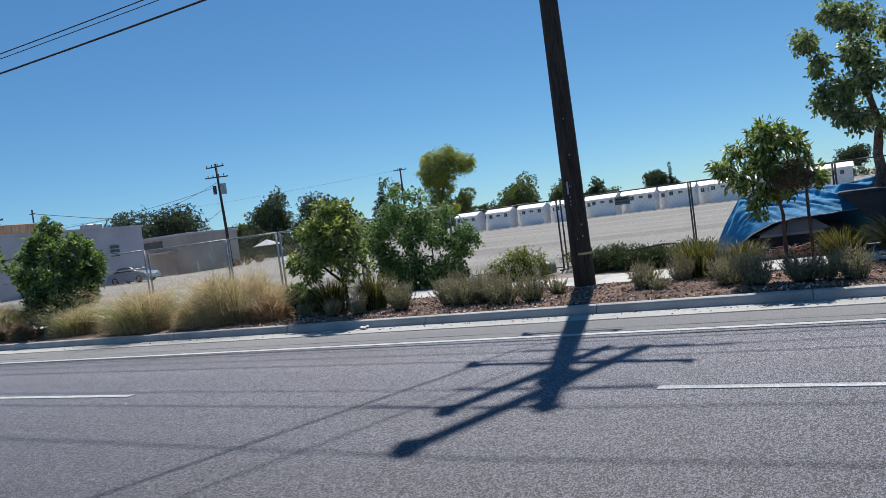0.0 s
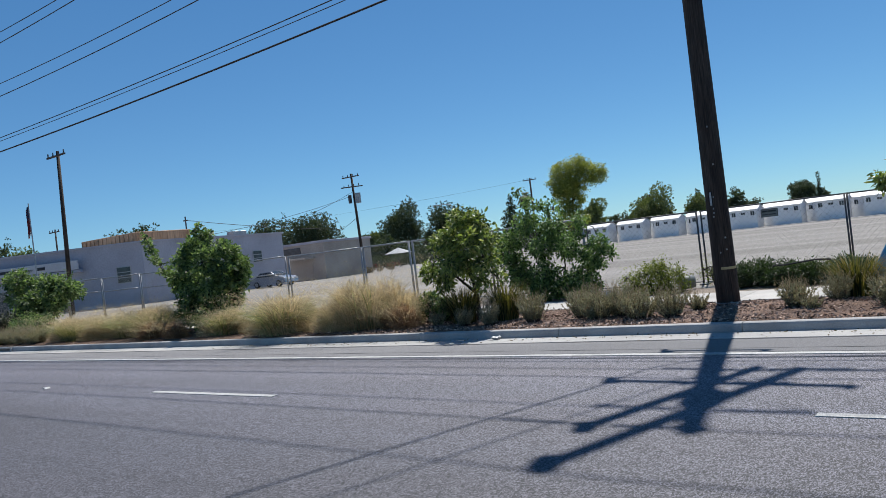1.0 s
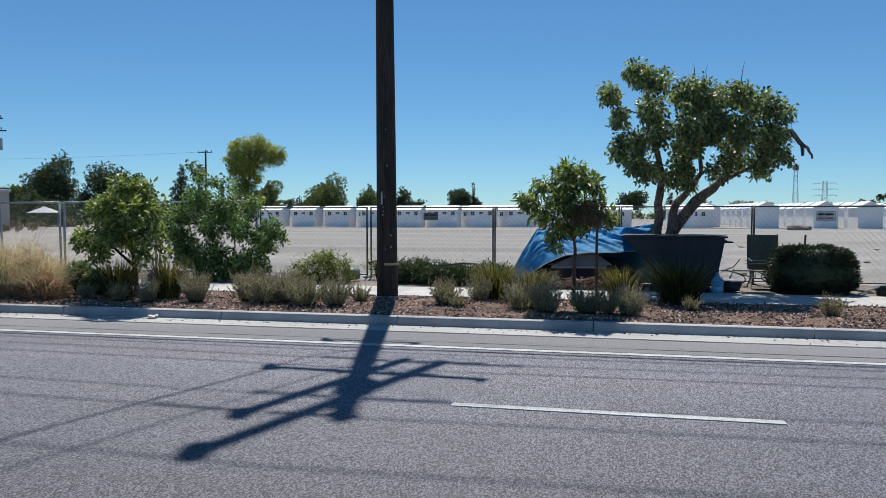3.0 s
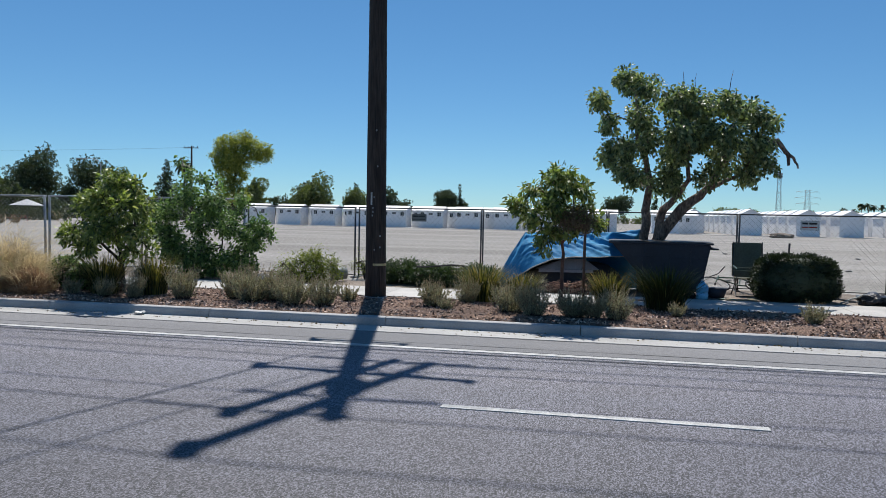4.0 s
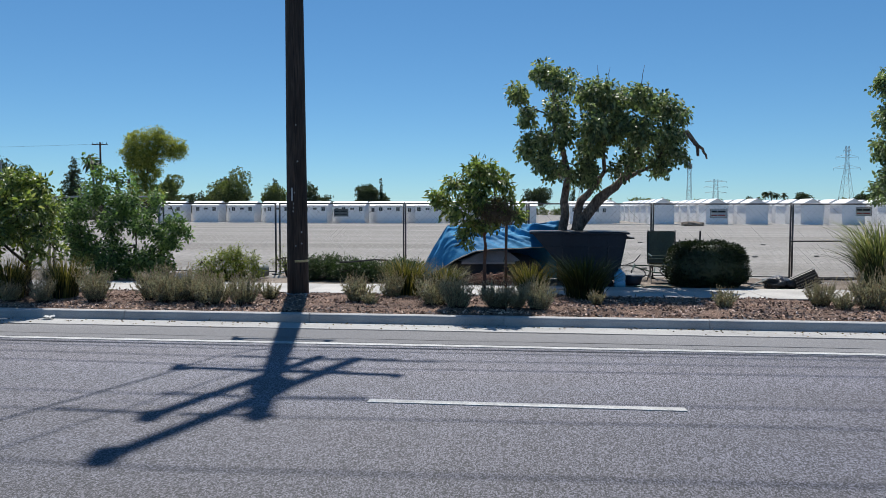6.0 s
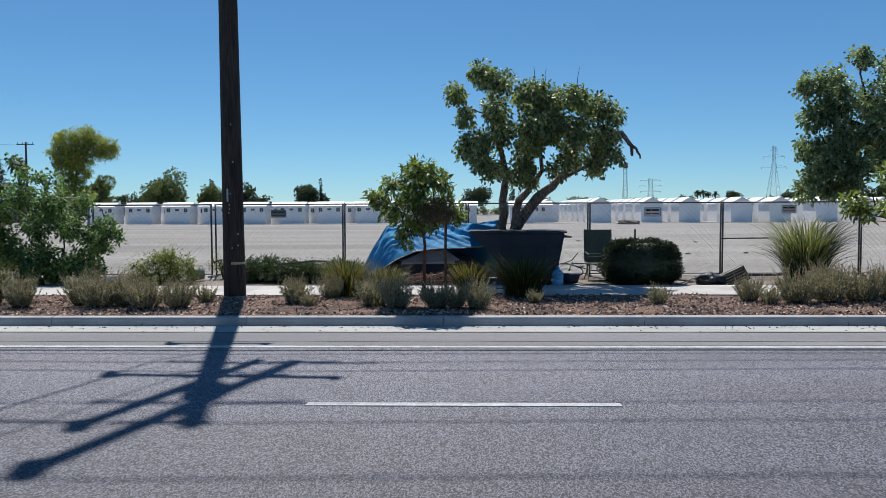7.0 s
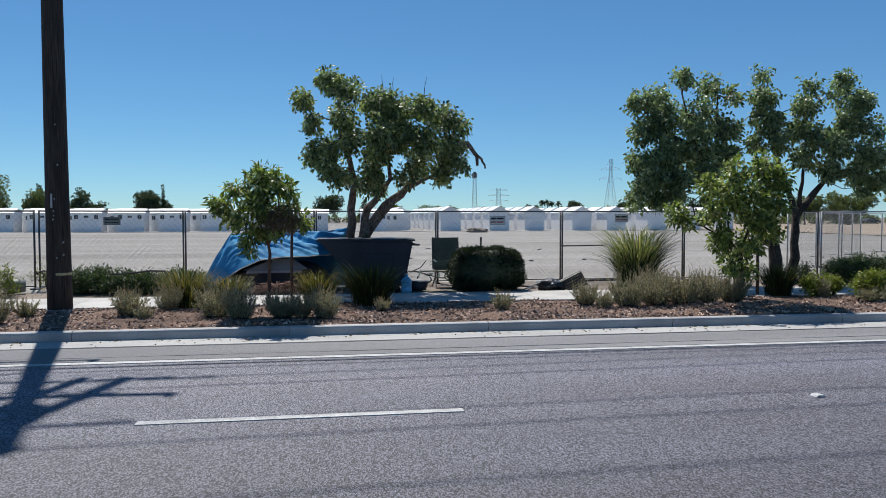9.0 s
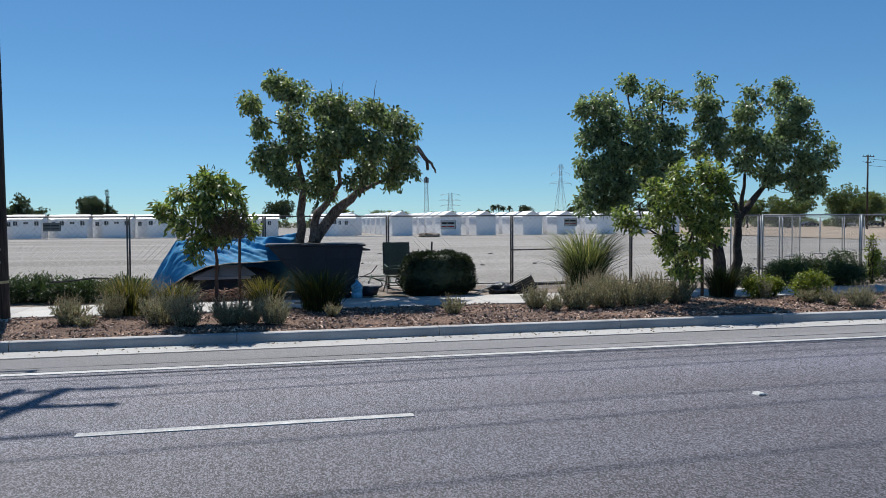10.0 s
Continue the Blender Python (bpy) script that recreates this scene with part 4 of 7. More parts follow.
shrub("yellow_shrub", (11.05, 13.85, 0.15), "bright yellow-green rounded low shrub", (0.95, 0.8, 0.6), 30, 3400, (0.05, 0.028), LEAF_YELLOW, 56, group="yellow shrubs", r=0.15)
shrub("weedy_shrub", (-7.0, 17.3, 0.15), "sparse yellow-green weedy shrub beside the pavement", (2.0, 1.0, 0.85), 44, 6500, (0.06, 0.022), LEAF_YELLOW, 57, spread_=0.09, lift=0.3)
shrub("weedy_shrub", (-6.0, 18.7, 0.15), "sparse yellow-green weedy shrub beside the pavement", (0.9, 0.7, 0.85), 14, 700, (0.05, 0.015), LEAF_YELLOW, 58, spread_=0.1)
for i, (x, y, w, h) in enumerate(((-4.95, 17.9, 1.5, 0.6), (-4.0, 17.7, 1.5, 0.55), (-2.95, 17.9, 1.3, 0.5), (13.0, 17.3, 1.5, 0.62), (13.6, 17.5, 2.0, 0.75), (15.2, 17.7, 2.2, 0.85), (16.8, 17.5, 2.2, 0.8), (14.4, 16.9, 1.6, 0.6))):
    shrub("juniper", (x, y, 0.15), "low spreading dark green juniper along the fence", (w, 1.1, h * (0.86 if x < 0 else 0.95)), 26, 7500, (0.075, 0.018) if x < 0 else (0.06, 0.018), LEAF_JUNIPER, 60 + i, droop=-0.25, group="low junipers", r=0.2, spread_=0.06)
shrub("low_shrub", (11.75, 17.0, 0.15), "small ragged dark shrub beside the tree foot", (0.5, 0.45, 0.55), 12, 900, (0.06, 0.03), LEAF_HEDGE, 75, group="low shrubs", r=0.12)
shrub("weedy_shrub", (15.5, 17.1, 0.15), "tall thin weedy shoot above the junipers", (0.42, 0.4, 1.55), 22, 900, (0.07, 0.035), LEAF_YELLOW, 76, r=0.1, spread_=0.06)
shrub("low_shrub", (-30.9, 14.3, 0.15), "dark green low shrub near the street lamp", (3.4, 1.4, 1.0), 40, 3500, (0.09, 0.05), LEAF_SHRUB, 71, group="low shrubs", r=0.3, spread_=0.12)
shrub("low_shrub", (-35.5, 15.5, 0.15), "dark clipped shrub near the street lamp", (3.2, 1.4, 1.1), 40, 3500, (0.09, 0.05), LEAF_HEDGE, 72, group="low shrubs", r=0.3, spread_=0.12)
shrub("low_shrub", (-42.0, 16.5, 0.15), "dark clipped shrub near the street lamp", (4.0, 1.5, 1.3), 40, 3500, (0.1, 0.06), LEAF_HEDGE, 73, group="low shrubs", r=0.35, spread_=0.14)
shrub("yellow_shrub", (-41.5, 14.4, 0.15), "yellow-brown rounded shrub behind the kerb", (2.6, 1.4, 1.0), 30, 2500, (0.09, 0.04), LEAF_YELLOW, 74, group="yellow shrubs", r=0.3, spread_=0.12)

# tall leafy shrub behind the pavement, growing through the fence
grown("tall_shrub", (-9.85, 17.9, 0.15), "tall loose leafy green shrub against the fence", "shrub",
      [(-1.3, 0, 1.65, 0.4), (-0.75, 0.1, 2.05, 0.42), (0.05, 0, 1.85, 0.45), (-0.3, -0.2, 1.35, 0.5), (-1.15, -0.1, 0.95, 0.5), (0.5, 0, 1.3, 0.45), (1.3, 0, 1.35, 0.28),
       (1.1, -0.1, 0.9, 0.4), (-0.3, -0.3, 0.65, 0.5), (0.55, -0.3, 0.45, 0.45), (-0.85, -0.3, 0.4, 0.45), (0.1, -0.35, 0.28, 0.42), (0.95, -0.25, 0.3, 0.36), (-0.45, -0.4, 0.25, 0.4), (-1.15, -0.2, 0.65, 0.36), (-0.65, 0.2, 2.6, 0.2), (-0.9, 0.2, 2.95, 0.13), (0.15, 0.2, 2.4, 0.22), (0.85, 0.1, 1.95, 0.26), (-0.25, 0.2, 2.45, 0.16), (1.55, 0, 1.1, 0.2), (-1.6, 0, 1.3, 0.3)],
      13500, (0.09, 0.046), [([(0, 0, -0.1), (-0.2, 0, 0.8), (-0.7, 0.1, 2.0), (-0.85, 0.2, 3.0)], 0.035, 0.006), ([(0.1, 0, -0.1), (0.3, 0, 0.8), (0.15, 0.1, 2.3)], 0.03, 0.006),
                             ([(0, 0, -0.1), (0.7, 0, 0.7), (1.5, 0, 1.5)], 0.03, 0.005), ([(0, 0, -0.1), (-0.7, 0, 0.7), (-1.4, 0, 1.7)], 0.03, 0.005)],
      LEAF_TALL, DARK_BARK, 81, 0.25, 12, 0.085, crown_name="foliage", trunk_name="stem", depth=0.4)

# ---------------------------------------------------------------- street trees
grown("small_tree", (-9.75, 14.0, 0.15), "small round-headed green tree standing among the flax", "tree",
      [(-1.22, 0, 1.15, 0.24), (-0.72, 0.1, 1.75, 0.36), (-0.23, 0, 2.2, 0.31), (0.23, 0, 2.1, 0.33), (0.45, 0.1, 1.7, 0.33), (0.41, 0, 1.25, 0.31), (0.00, -0.2, 1.7, 0.36), (-0.54, -0.2, 1.3, 0.34),
       (-0.85, 0, 0.9, 0.26), (-0.14, 0.2, 1.2, 0.34), (0.18, 0, 0.85, 0.26), (0.68, 0, 0.85, 0.17), (-0.41, 0.3, 1.9, 0.34)],
      6200, (0.11, 0.042), [([(0, 0, -0.1), (0.02, 0, 0.6), (-0.1, 0, 1.1), (-0.3, 0, 2.0)], 0.06, 0.012), ([(0.02, 0, 0.55), (0.3, 0, 1.1), (0.35, 0, 1.9)], 0.04, 0.01), ([(0, 0, 0.6), (-0.5, 0, 1.0), (-0.9, 0, 1.4)], 0.035, 0.01)],
      LEAF_CITRUS, DARK_BARK, 82, 0.2, 12, 0.075, group="small street trees", depth=0.5, lean=-0.8)
mid_tree = grown("small_tree", (-0.83, 14.15, 0.15), "small staked green tree with a leaning round head", "tree",
      [(-0.81, -0.7, 1.9, 0.2), (-0.53, -0.75, 2.16, 0.26), (-0.17, -0.75, 2.33, 0.26), (0.09, -0.75, 2.36, 0.24), (0.31, -0.7, 2.16, 0.22), (0.42, -0.7, 1.84, 0.22), (0.59, -0.6, 1.58, 0.19), (-0.53, -0.8, 1.71, 0.26),
       (-0.16, -0.8, 1.84, 0.27), (0.12, -0.6, 1.79, 0.26), (-0.36, -0.7, 1.40, 0.25), (-0.11, -0.65, 1.42, 0.22), (-0.36, -0.75, 1.14, 0.15), (-0.16, -0.6, 2.07, 0.24), (0.22, -0.65, 1.46, 0.19)],
      3600, (0.12, 0.04), [([(0, 0, -0.1), (0.02, -0.05, 0.7), (0.0, -0.3, 1.25), (-0.22, -0.6, 1.7), (-0.36, -0.75, 2.15)], 0.04, 0.01), ([(0, -0.28, 1.2), (0.25, -0.6, 1.7), (0.15, -0.75, 2.3)], 0.025, 0.008), ([(0, -0.3, 1.25), (-0.36, -0.6, 1.6), (-0.75, -0.7, 1.9)], 0.022, 0.006)],
      LEAF_CITRUS, STAKE_WOOD, 83, 0.35, 12, 0.06, group="small street trees", depth=0.35)
# a dead bird's-nest-like tangle of dry leaves in the head
rng_ = np.random.default_rng(84)
g = Geo()
g.quads(sprays([(0.31, -0.95, 1.71, 0.2), (0.12, -0.97, 1.62, 0.15), (0.45, -0.93, 1.58, 0.14)], 1700, 0.07, 0.02, rng_, 0.3, 6, 0.05))
g.make("dry_tangle", LEAF_DEAD, mid_tree, "dead brown leaf tangle")
root = thing("tree_stake", (-0.43, 14.7, 0.15), "round brown wooden tree stake", "stake", "tree stakes")
Geo().tube([(0, 0, -0.1), (0, 0, 0.875), (0.01, 0, 1.75)], 0.028, 8).make("shaft", STAKE_WOOD, root, smooth=True)
root = thing("tree_stake", (9.33, 15.1, 0.15), "round brown wooden tree stake", "stake", "tree stakes")
Geo().tube([(0, 0, -0.1), (0, 0, 0.5), (-0.02, 0, 1.3)], 0.035, 8).make("shaft", STAKE_WOOD, root, smooth=True)

grown("small_tree", (8.7, 14.6, 0.15), "leafy bright green young tree behind the kerb", "tree",
      [(-1.5, 0, 1.72, 0.26), (-1.25, 0, 1.6, 0.2), (-0.8, 0, 2.3, 0.3), (-0.2, 0, 2.55, 0.34), (0.45, 0, 2.72, 0.36), (0.75, 0, 2.45, 0.33), (0.7, 0, 1.98, 0.35), (0.35, 0, 1.6, 0.35), (-0.65, -0.1, 1.72, 0.34),
       (-0.3, -0.1, 2.05, 0.38), (0.15, 0, 2.15, 0.4), (-0.5, 0, 1.2, 0.32), (0.15, 0, 1.15, 0.34), (-0.3, 0, 0.7, 0.3), (0.6, 0, 1.4, 0.28), (0.1, 0, 0.6, 0.25)],
      7400, (0.11, 0.044), [([(0, 0, -0.1), (-0.05, 0, 0.7), (0.1, 0, 1.4), (0.4, 0, 2.5)], 0.05, 0.01), ([(0, 0, 0.6), (-0.3, 0, 1.2), (-0.3, 0, 2.3)], 0.035, 0.008), ([(-0.2, 0, 1.1), (-0.9, 0, 1.5), (-1.4, 0, 1.65)], 0.02, 0.006)],
      LEAF_CITRUS, DARK_BARK, 85, 0.2, 12, 0.07, group="small street trees", depth=0.5, lean=-0.9)

grown("large_shrub", (-20.1, 14.6, 0.15), "large dense dark green shrub with a side spire among dry grasses", "shrub",
      [(-0.2, 0, 3.05, 0.24), (0.1, 0, 2.75, 0.34), (-0.6, 0, 2.55, 0.42), (0.7, 0, 2.4, 0.40), (1.25, 0, 2.2, 0.36), (1.65, 0, 1.75, 0.36), (1.4, 0, 1.4, 0.42), (0.1, -0.2, 2.05, 0.55), (-1.15, 0, 2.2, 0.42), (-1.35, 0, 1.65, 0.45),
       (0.75, -0.2, 1.6, 0.5), (-0.5, -0.3, 1.45, 0.58), (0.6, -0.2, 1.0, 0.5), (-1.05, -0.2, 0.95, 0.45), (-0.3, -0.3, 0.75, 0.5), (-0.8, -0.3, 0.4, 0.38), (0.2, -0.2, 0.45, 0.4), (1.15, 0, 0.85, 0.38), (0.7, -0.3, 0.3, 0.4), (-0.3, -0.35, 0.28, 0.4), (-1.25, -0.2, 0.55, 0.4), (0.05, -0.3, 1.15, 0.45),
       (-1.65, 0, 1.35, 0.22), (-1.9, 0, 1.75, 0.22), (-2.3, 0, 2.0, 0.2), (-2.6, 0, 2.35, 0.17), (-2.85, 0, 2.7, 0.14), (-3.05, 0, 3.0, 0.11), (-3.15, 0, 3.2, 0.08)],
      15500, (0.125, 0.066), [([(0, 0, -0.1), (-0.3, 0, 1.2), (-0.2, 0, 3.1)], 0.06, 0.01), ([(0, 0, -0.1), (0.4, 0, 1.0), (1.1, 0, 2.1)], 0.05, 0.01), ([(0, 0, 0.3), (-1.6, 0, 1.3), (-2.5, 0, 2.2), (-3.15, 0, 3.25)], 0.03, 0.006)],
      LEAF_SHRUB, DARK_BARK, 86, 0.2, 12, 0.075, crown_name="foliage", trunk_name="stem", depth=0.9)
grown("small_tree", (-35.6, 17.0, 0.15), "leaning leafy green tree behind the pavement", "tree",
      [(-2.9, 0, 2.4, 0.45), (-2.2, 0, 2.5, 0.5), (-1.0, 0, 2.0, 0.65), (0.7, 0, 2.05, 0.7), (2.0, 0, 1.9, 0.6), (2.8, 0, 1.7, 0.45), (1.0, -0.2, 1.4, 0.7), (-1.2, -0.2, 1.4, 0.7), (-1.8, 0, 1.0, 0.6), (-2.6, 0, 1.7, 0.5), (0.2, 0, 0.9, 0.6)],
      9000, (0.17, 0.08), [([(-2.9, 0, -0.1), (-2.95, 0, 0.8), (-2.4, 0, 1.8)], 0.22, 0.05), ([(-2.8, 0, 0.7), (-1, 0, 1.4), (1.5, 0, 1.8)], 0.08, 0.02)],
      LEAF_SHRUB, BARK, 87, 0.2, 12, 0.12, group="small street trees", depth=0.8)

# the tree that stands behind the tub
grown("street_tree", (0.95, 18.6, 0.15), "mature forked tree with drooping dark green leaves beside the tarp", "tree",
      [(-1.2, 0, 4.45, 0.26), (-0.6, 0, 4.9, 0.34), (-0.2, 0, 4.7, 0.4), (-0.25, 0, 4.05, 0.38), (-1.0, 0, 3.9, 0.28), (-1.0, 0, 3.2, 0.32), (-0.65, 0, 2.85, 0.32), (0.5, 0, 4.4, 0.48), (1.0, 0, 4.3, 0.48), (1.65, 0, 4.3, 0.42),
       (2.15, 0, 4.1, 0.42), (2.5, 0, 3.95, 0.32), (1.0, -0.3, 3.65, 0.55), (1.65, -0.2, 3.5, 0.55), (2.3, 0, 3.35, 0.48), (2.1, 0, 2.75, 0.3), (1.55, 0, 2.95, 0.4), (0.5, -0.2, 3.25, 0.45), (-0.1, 0, 3.5, 0.42), (2.55, 0, 2.95, 0.25),
       (0.45, 0.1, 2.75, 0.3), (1.2, 0, 2.65, 0.24), (-0.3, 0, 2.6, 0.28), (0.15, 0.1, 2.45, 0.26), (0.55, 0.2, 2.4, 0.22), (0.6, -0.3, 3.75, 0.5), (-0.55, 0, 3.35, 0.34)],
      22000, (0.095, 0.05), [([(-0.1, 0, -0.1), (-0.12, 0, 0.9), (-0.1, 0, 1.9), (0.02, 0, 2.5), (-0.3, 0, 3.4), (-0.4, 0, 4.6)], 0.145, 0.02),
                              ([(0.05, 0, -0.1), (0.15, 0, 1.1), (0.75, 0, 1.95), (1.25, 0, 2.4), (1.6, 0, 3.0), (1.8, 0, 4.0)], 0.175, 0.02),
                              ([(0.2, 0, 1.2), (0.3, 0.1, 1.9), (0.85, 0.1, 2.6), (0.9, 0, 3.8)], 0.115, 0.02), ([(1.2, 0, 2.35), (1.9, 0, 2.7), (2.4, 0, 3.3)], 0.06, 0.015),
                              ([(2.3, 0, 3.45), (2.75, 0, 3.5), (2.98, 0, 3.2), (3.0, 0, 2.95)], 0.07, 0.03), ([(2.9, 0, 3.25), (3.1, 0, 3.12), (3.2, 0, 2.88)], 0.04, 0.02),
                              ([(-0.05, 0, 3.6), (-0.6, 0, 4.0), (-1.2, 0, 4.3)], 0.02, 0.006),
                              ([(1.6, 0, 4.4), (1.75, 0, 5.1)], 0.012, 0.003), ([(0.7, 0, 4.6), (0.65, 0, 5.1)], 0.012, 0.003), ([(0.9, 0, 4.6), (0.95, 0, 5.05)], 0.01, 0.003)],
      LEAF_TREE, BARK, 91, 0.65, 22, 0.095, group="street trees", depth=1.0, lean=-1.3)
grown("street_tree", (10.7, 17.95, 0.15), "leaning dense green tree against the fence", "tree",
      [(-3.32, -0.3, 4.93, 0.40), (-2.86, -0.3, 5.15, 0.38), (-2.03, -0.3, 5.64, 0.42), (-1.14, -0.3, 5.42, 0.42), (-0.52, -0.3, 5.13, 0.35), (-2.49, -0.3, 4.48, 0.67), (-1.56, -0.3, 4.50, 0.75), (-0.61, -0.3, 4.27, 0.46), (-3.04, -0.3, 4.13, 0.50), (-2.39, -0.3, 3.55, 0.67), (-1.46, -0.3, 3.56, 0.71), (-0.60, -0.3, 3.48, 0.46), (-3.31, -0.3, 3.36, 0.46), (-2.85, -0.3, 2.94, 0.50), (-2.02, -0.3, 2.78, 0.58), (-1.27, -0.3, 2.96, 0.50), (-3.22, -0.3, 2.52, 0.42), (-2.76, -0.3, 2.26, 0.38), (-2.20, -0.3, 2.26, 0.38), (-3.31, -0.3, 2.13, 0.30)],
      17500, (0.105, 0.056), [([(1.1, 0, -0.1), (0.95, 0, 0.85), (0.5, 0, 1.2), (0.1, 0, 1.6), (-0.7, -0.2, 2.5), (-1.5, -0.3, 3.6), (-2.0, -0.3, 5.2)], 0.19, 0.02),
                            ([(-0.5, -0.1, 2.3), (-1.8, -0.3, 2.8), (-3.0, -0.3, 2.9)], 0.07, 0.015), ([(-0.9, -0.2, 2.8), (-0.9, -0.3, 4.0), (-0.9, -0.3, 5.2)], 0.07, 0.015), ([(-1.4, -0.3, 3.5), (-2.6, -0.3, 4.2), (-3.1, -0.3, 4.9)], 0.06, 0.015)],
      LEAF_TREE_B, DARK_BARK, 92, 0.55, 24, 0.1, group="street trees", depth=0.75, lean=0.2, plan=(12.4, 20.8))
grown("street_tree", (12.05, 17.95, 0.15), "upright multi-headed green tree against the fence", "tree",
      [(-1.05, -0.3, 5.86, 0.30), (-1.00, -0.3, 5.17, 0.42), (-0.80, -0.3, 4.47, 0.50), (-1.29, -0.3, 4.63, 0.30), (-1.14, -0.3, 3.85, 0.38), (-0.50, -0.3, 3.86, 0.42), (0.44, -0.3, 5.56, 0.30), (0.39, -0.3, 4.94, 0.42), (0.20, -0.3, 4.23, 0.50), (0.81, -0.3, 4.06, 0.46), (0.31, -0.3, 3.43, 0.46), (1.65, -0.3, 5.74, 0.34), (1.40, -0.3, 5.33, 0.30), (2.13, -0.3, 5.17, 0.42), (1.82, -0.3, 4.53, 0.58), (2.56, -0.3, 4.36, 0.42), (1.42, -0.3, 3.89, 0.58), (2.46, -0.3, 3.55, 0.54), (3.10, -0.3, 3.46, 0.34), (2.05, -0.3, 3.00, 0.50), (2.79, -0.3, 2.82, 0.42), (1.12, -0.3, 3.08, 0.42), (2.27, -0.3, 2.45, 0.21), (3.20, -0.3, 3.92, 0.26)],
      15500, (0.105, 0.056), [([(0, 0, -0.1), (0.05, 0, 0.9), (0.1, 0, 1.75), (-0.05, 0, 2.2), (-0.3, 0, 2.8), (-0.7, 0, 4.2), (-0.9, 0, 5.6)], 0.13, 0.02), ([(0.1, 0, 1.7), (0.5, 0, 2.2), (0.95, 0, 2.7), (1.4, 0, 3.6), (1.7, 0, 5.4)], 0.11, 0.02),
                            ([(0.2, 0, 2.0), (0.3, 0, 3.1), (0.3, 0, 5.2)], 0.06, 0.015), ([(1.0, 0, 2.75), (1.9, 0, 3.0), (2.4, 0, 3.7)], 0.06, 0.015)],
      LEAF_TREE_B, DARK_BARK, 93, 0.6, 24, 0.1, group="street trees", depth=0.6, lean=0.2, plan=(13.95, 20.8))


# ---------------------------------------------------------------- camp by the fence
TARP = surf("blue_tarp", (0.03, 0.17, 0.34), (0.07, 0.31, 0.54), 1.2, 30, 0.6, bump=0.2, dist=0.01, grain=0.12, spec=0.06)
TARP_HEM = surf("tarp_hem", (0.336, 0.336, 0.304), (0.44, 0.432, 0.384), 5, 40, 0.7, bump=0.2, grain=0.2)
TENT = surf("tent_fabric", (0.024, 0.0176, 0.0192), (0.04, 0.032, 0.0336), 2, 60, 0.8, bump=0.1, grain=0.15)
TENT_ROOF = surf("tent_roof_fabric", (0.20, 0.175, 0.18), (0.29, 0.26, 0.265), 2, 60, 0.7, bump=0.2, grain=0.15)
TUB = surf("navy_plastic", (0.0072, 0.012, 0.0232), (0.0144, 0.0216, 0.036), 1.6, 25, 0.55, bump=0.12, grain=0.2, stretch=(1, 1, 0.4))
OLIVE = surf("olive_board", (0.12, 0.12, 0.08), (0.17, 0.165, 0.115), 1.5, 30, 0.8, bump=0.1, grain=0.15)
JUG = surf("blue_jug_plastic", (0.14, 0.42, 0.62), (0.26, 0.58, 0.76), 4, 30, 0.15, bump=0.05, grain=0.1)
RUBBER = surf("tyre_rubber", (0.0096, 0.0096, 0.0096), (0.024, 0.0232, 0.0224), 5, 50, 0.8, bump=0.2, grain=0.2)
GREEN_PAINT = surf("green_paint", (0.032, 0.072, 0.048), (0.056, 0.104, 0.072), 4, 40, 0.4, bump=0.05, grain=0.15)
PALE_CLOTH = surf("pale_cloth", (0.378, 0.387, 0.396), (0.522, 0.522, 0.513), 4, 30, 0.9, bump=0.4, grain=0.2)
CARDBOARD = surf("cardboard", (0.192, 0.136, 0.088), (0.264, 0.2, 0.136), 3, 40, 0.9, bump=0.2, grain=0.15)
BAG = surf("black_bag", (0.008, 0.008, 0.0104), (0.024, 0.024, 0.0288), 4, 12, 0.35, bump=0.8, dist=0.03, grain=0.2)
STONE = surf("grey_stone", (0.136, 0.128, 0.12), (0.24, 0.232, 0.216), 4, 30, 0.9, bump=0.6, dist=0.02, grain=0.3)
BRUSH = surf("dry_brushwood", (0.16, 0.08, 0.056), (0.32, 0.192, 0.136), 6, 40, 0.9, bump=0.2, island=0.6)
GREY_PLASTIC = surf("grey_plastic", (0.16, 0.172, 0.164), (0.224, 0.236, 0.224), 3, 40, 0.5, bump=0.1, grain=0.15)


def along(knots, u):
    """A point on a broken line, u from 0 to 1."""
    k = np.array(knots, float)
    t = u * (len(k) - 1)
    i = min(int(t), len(k) - 2)
    return k[i] + (k[i + 1] - k[i]) * (t - i)


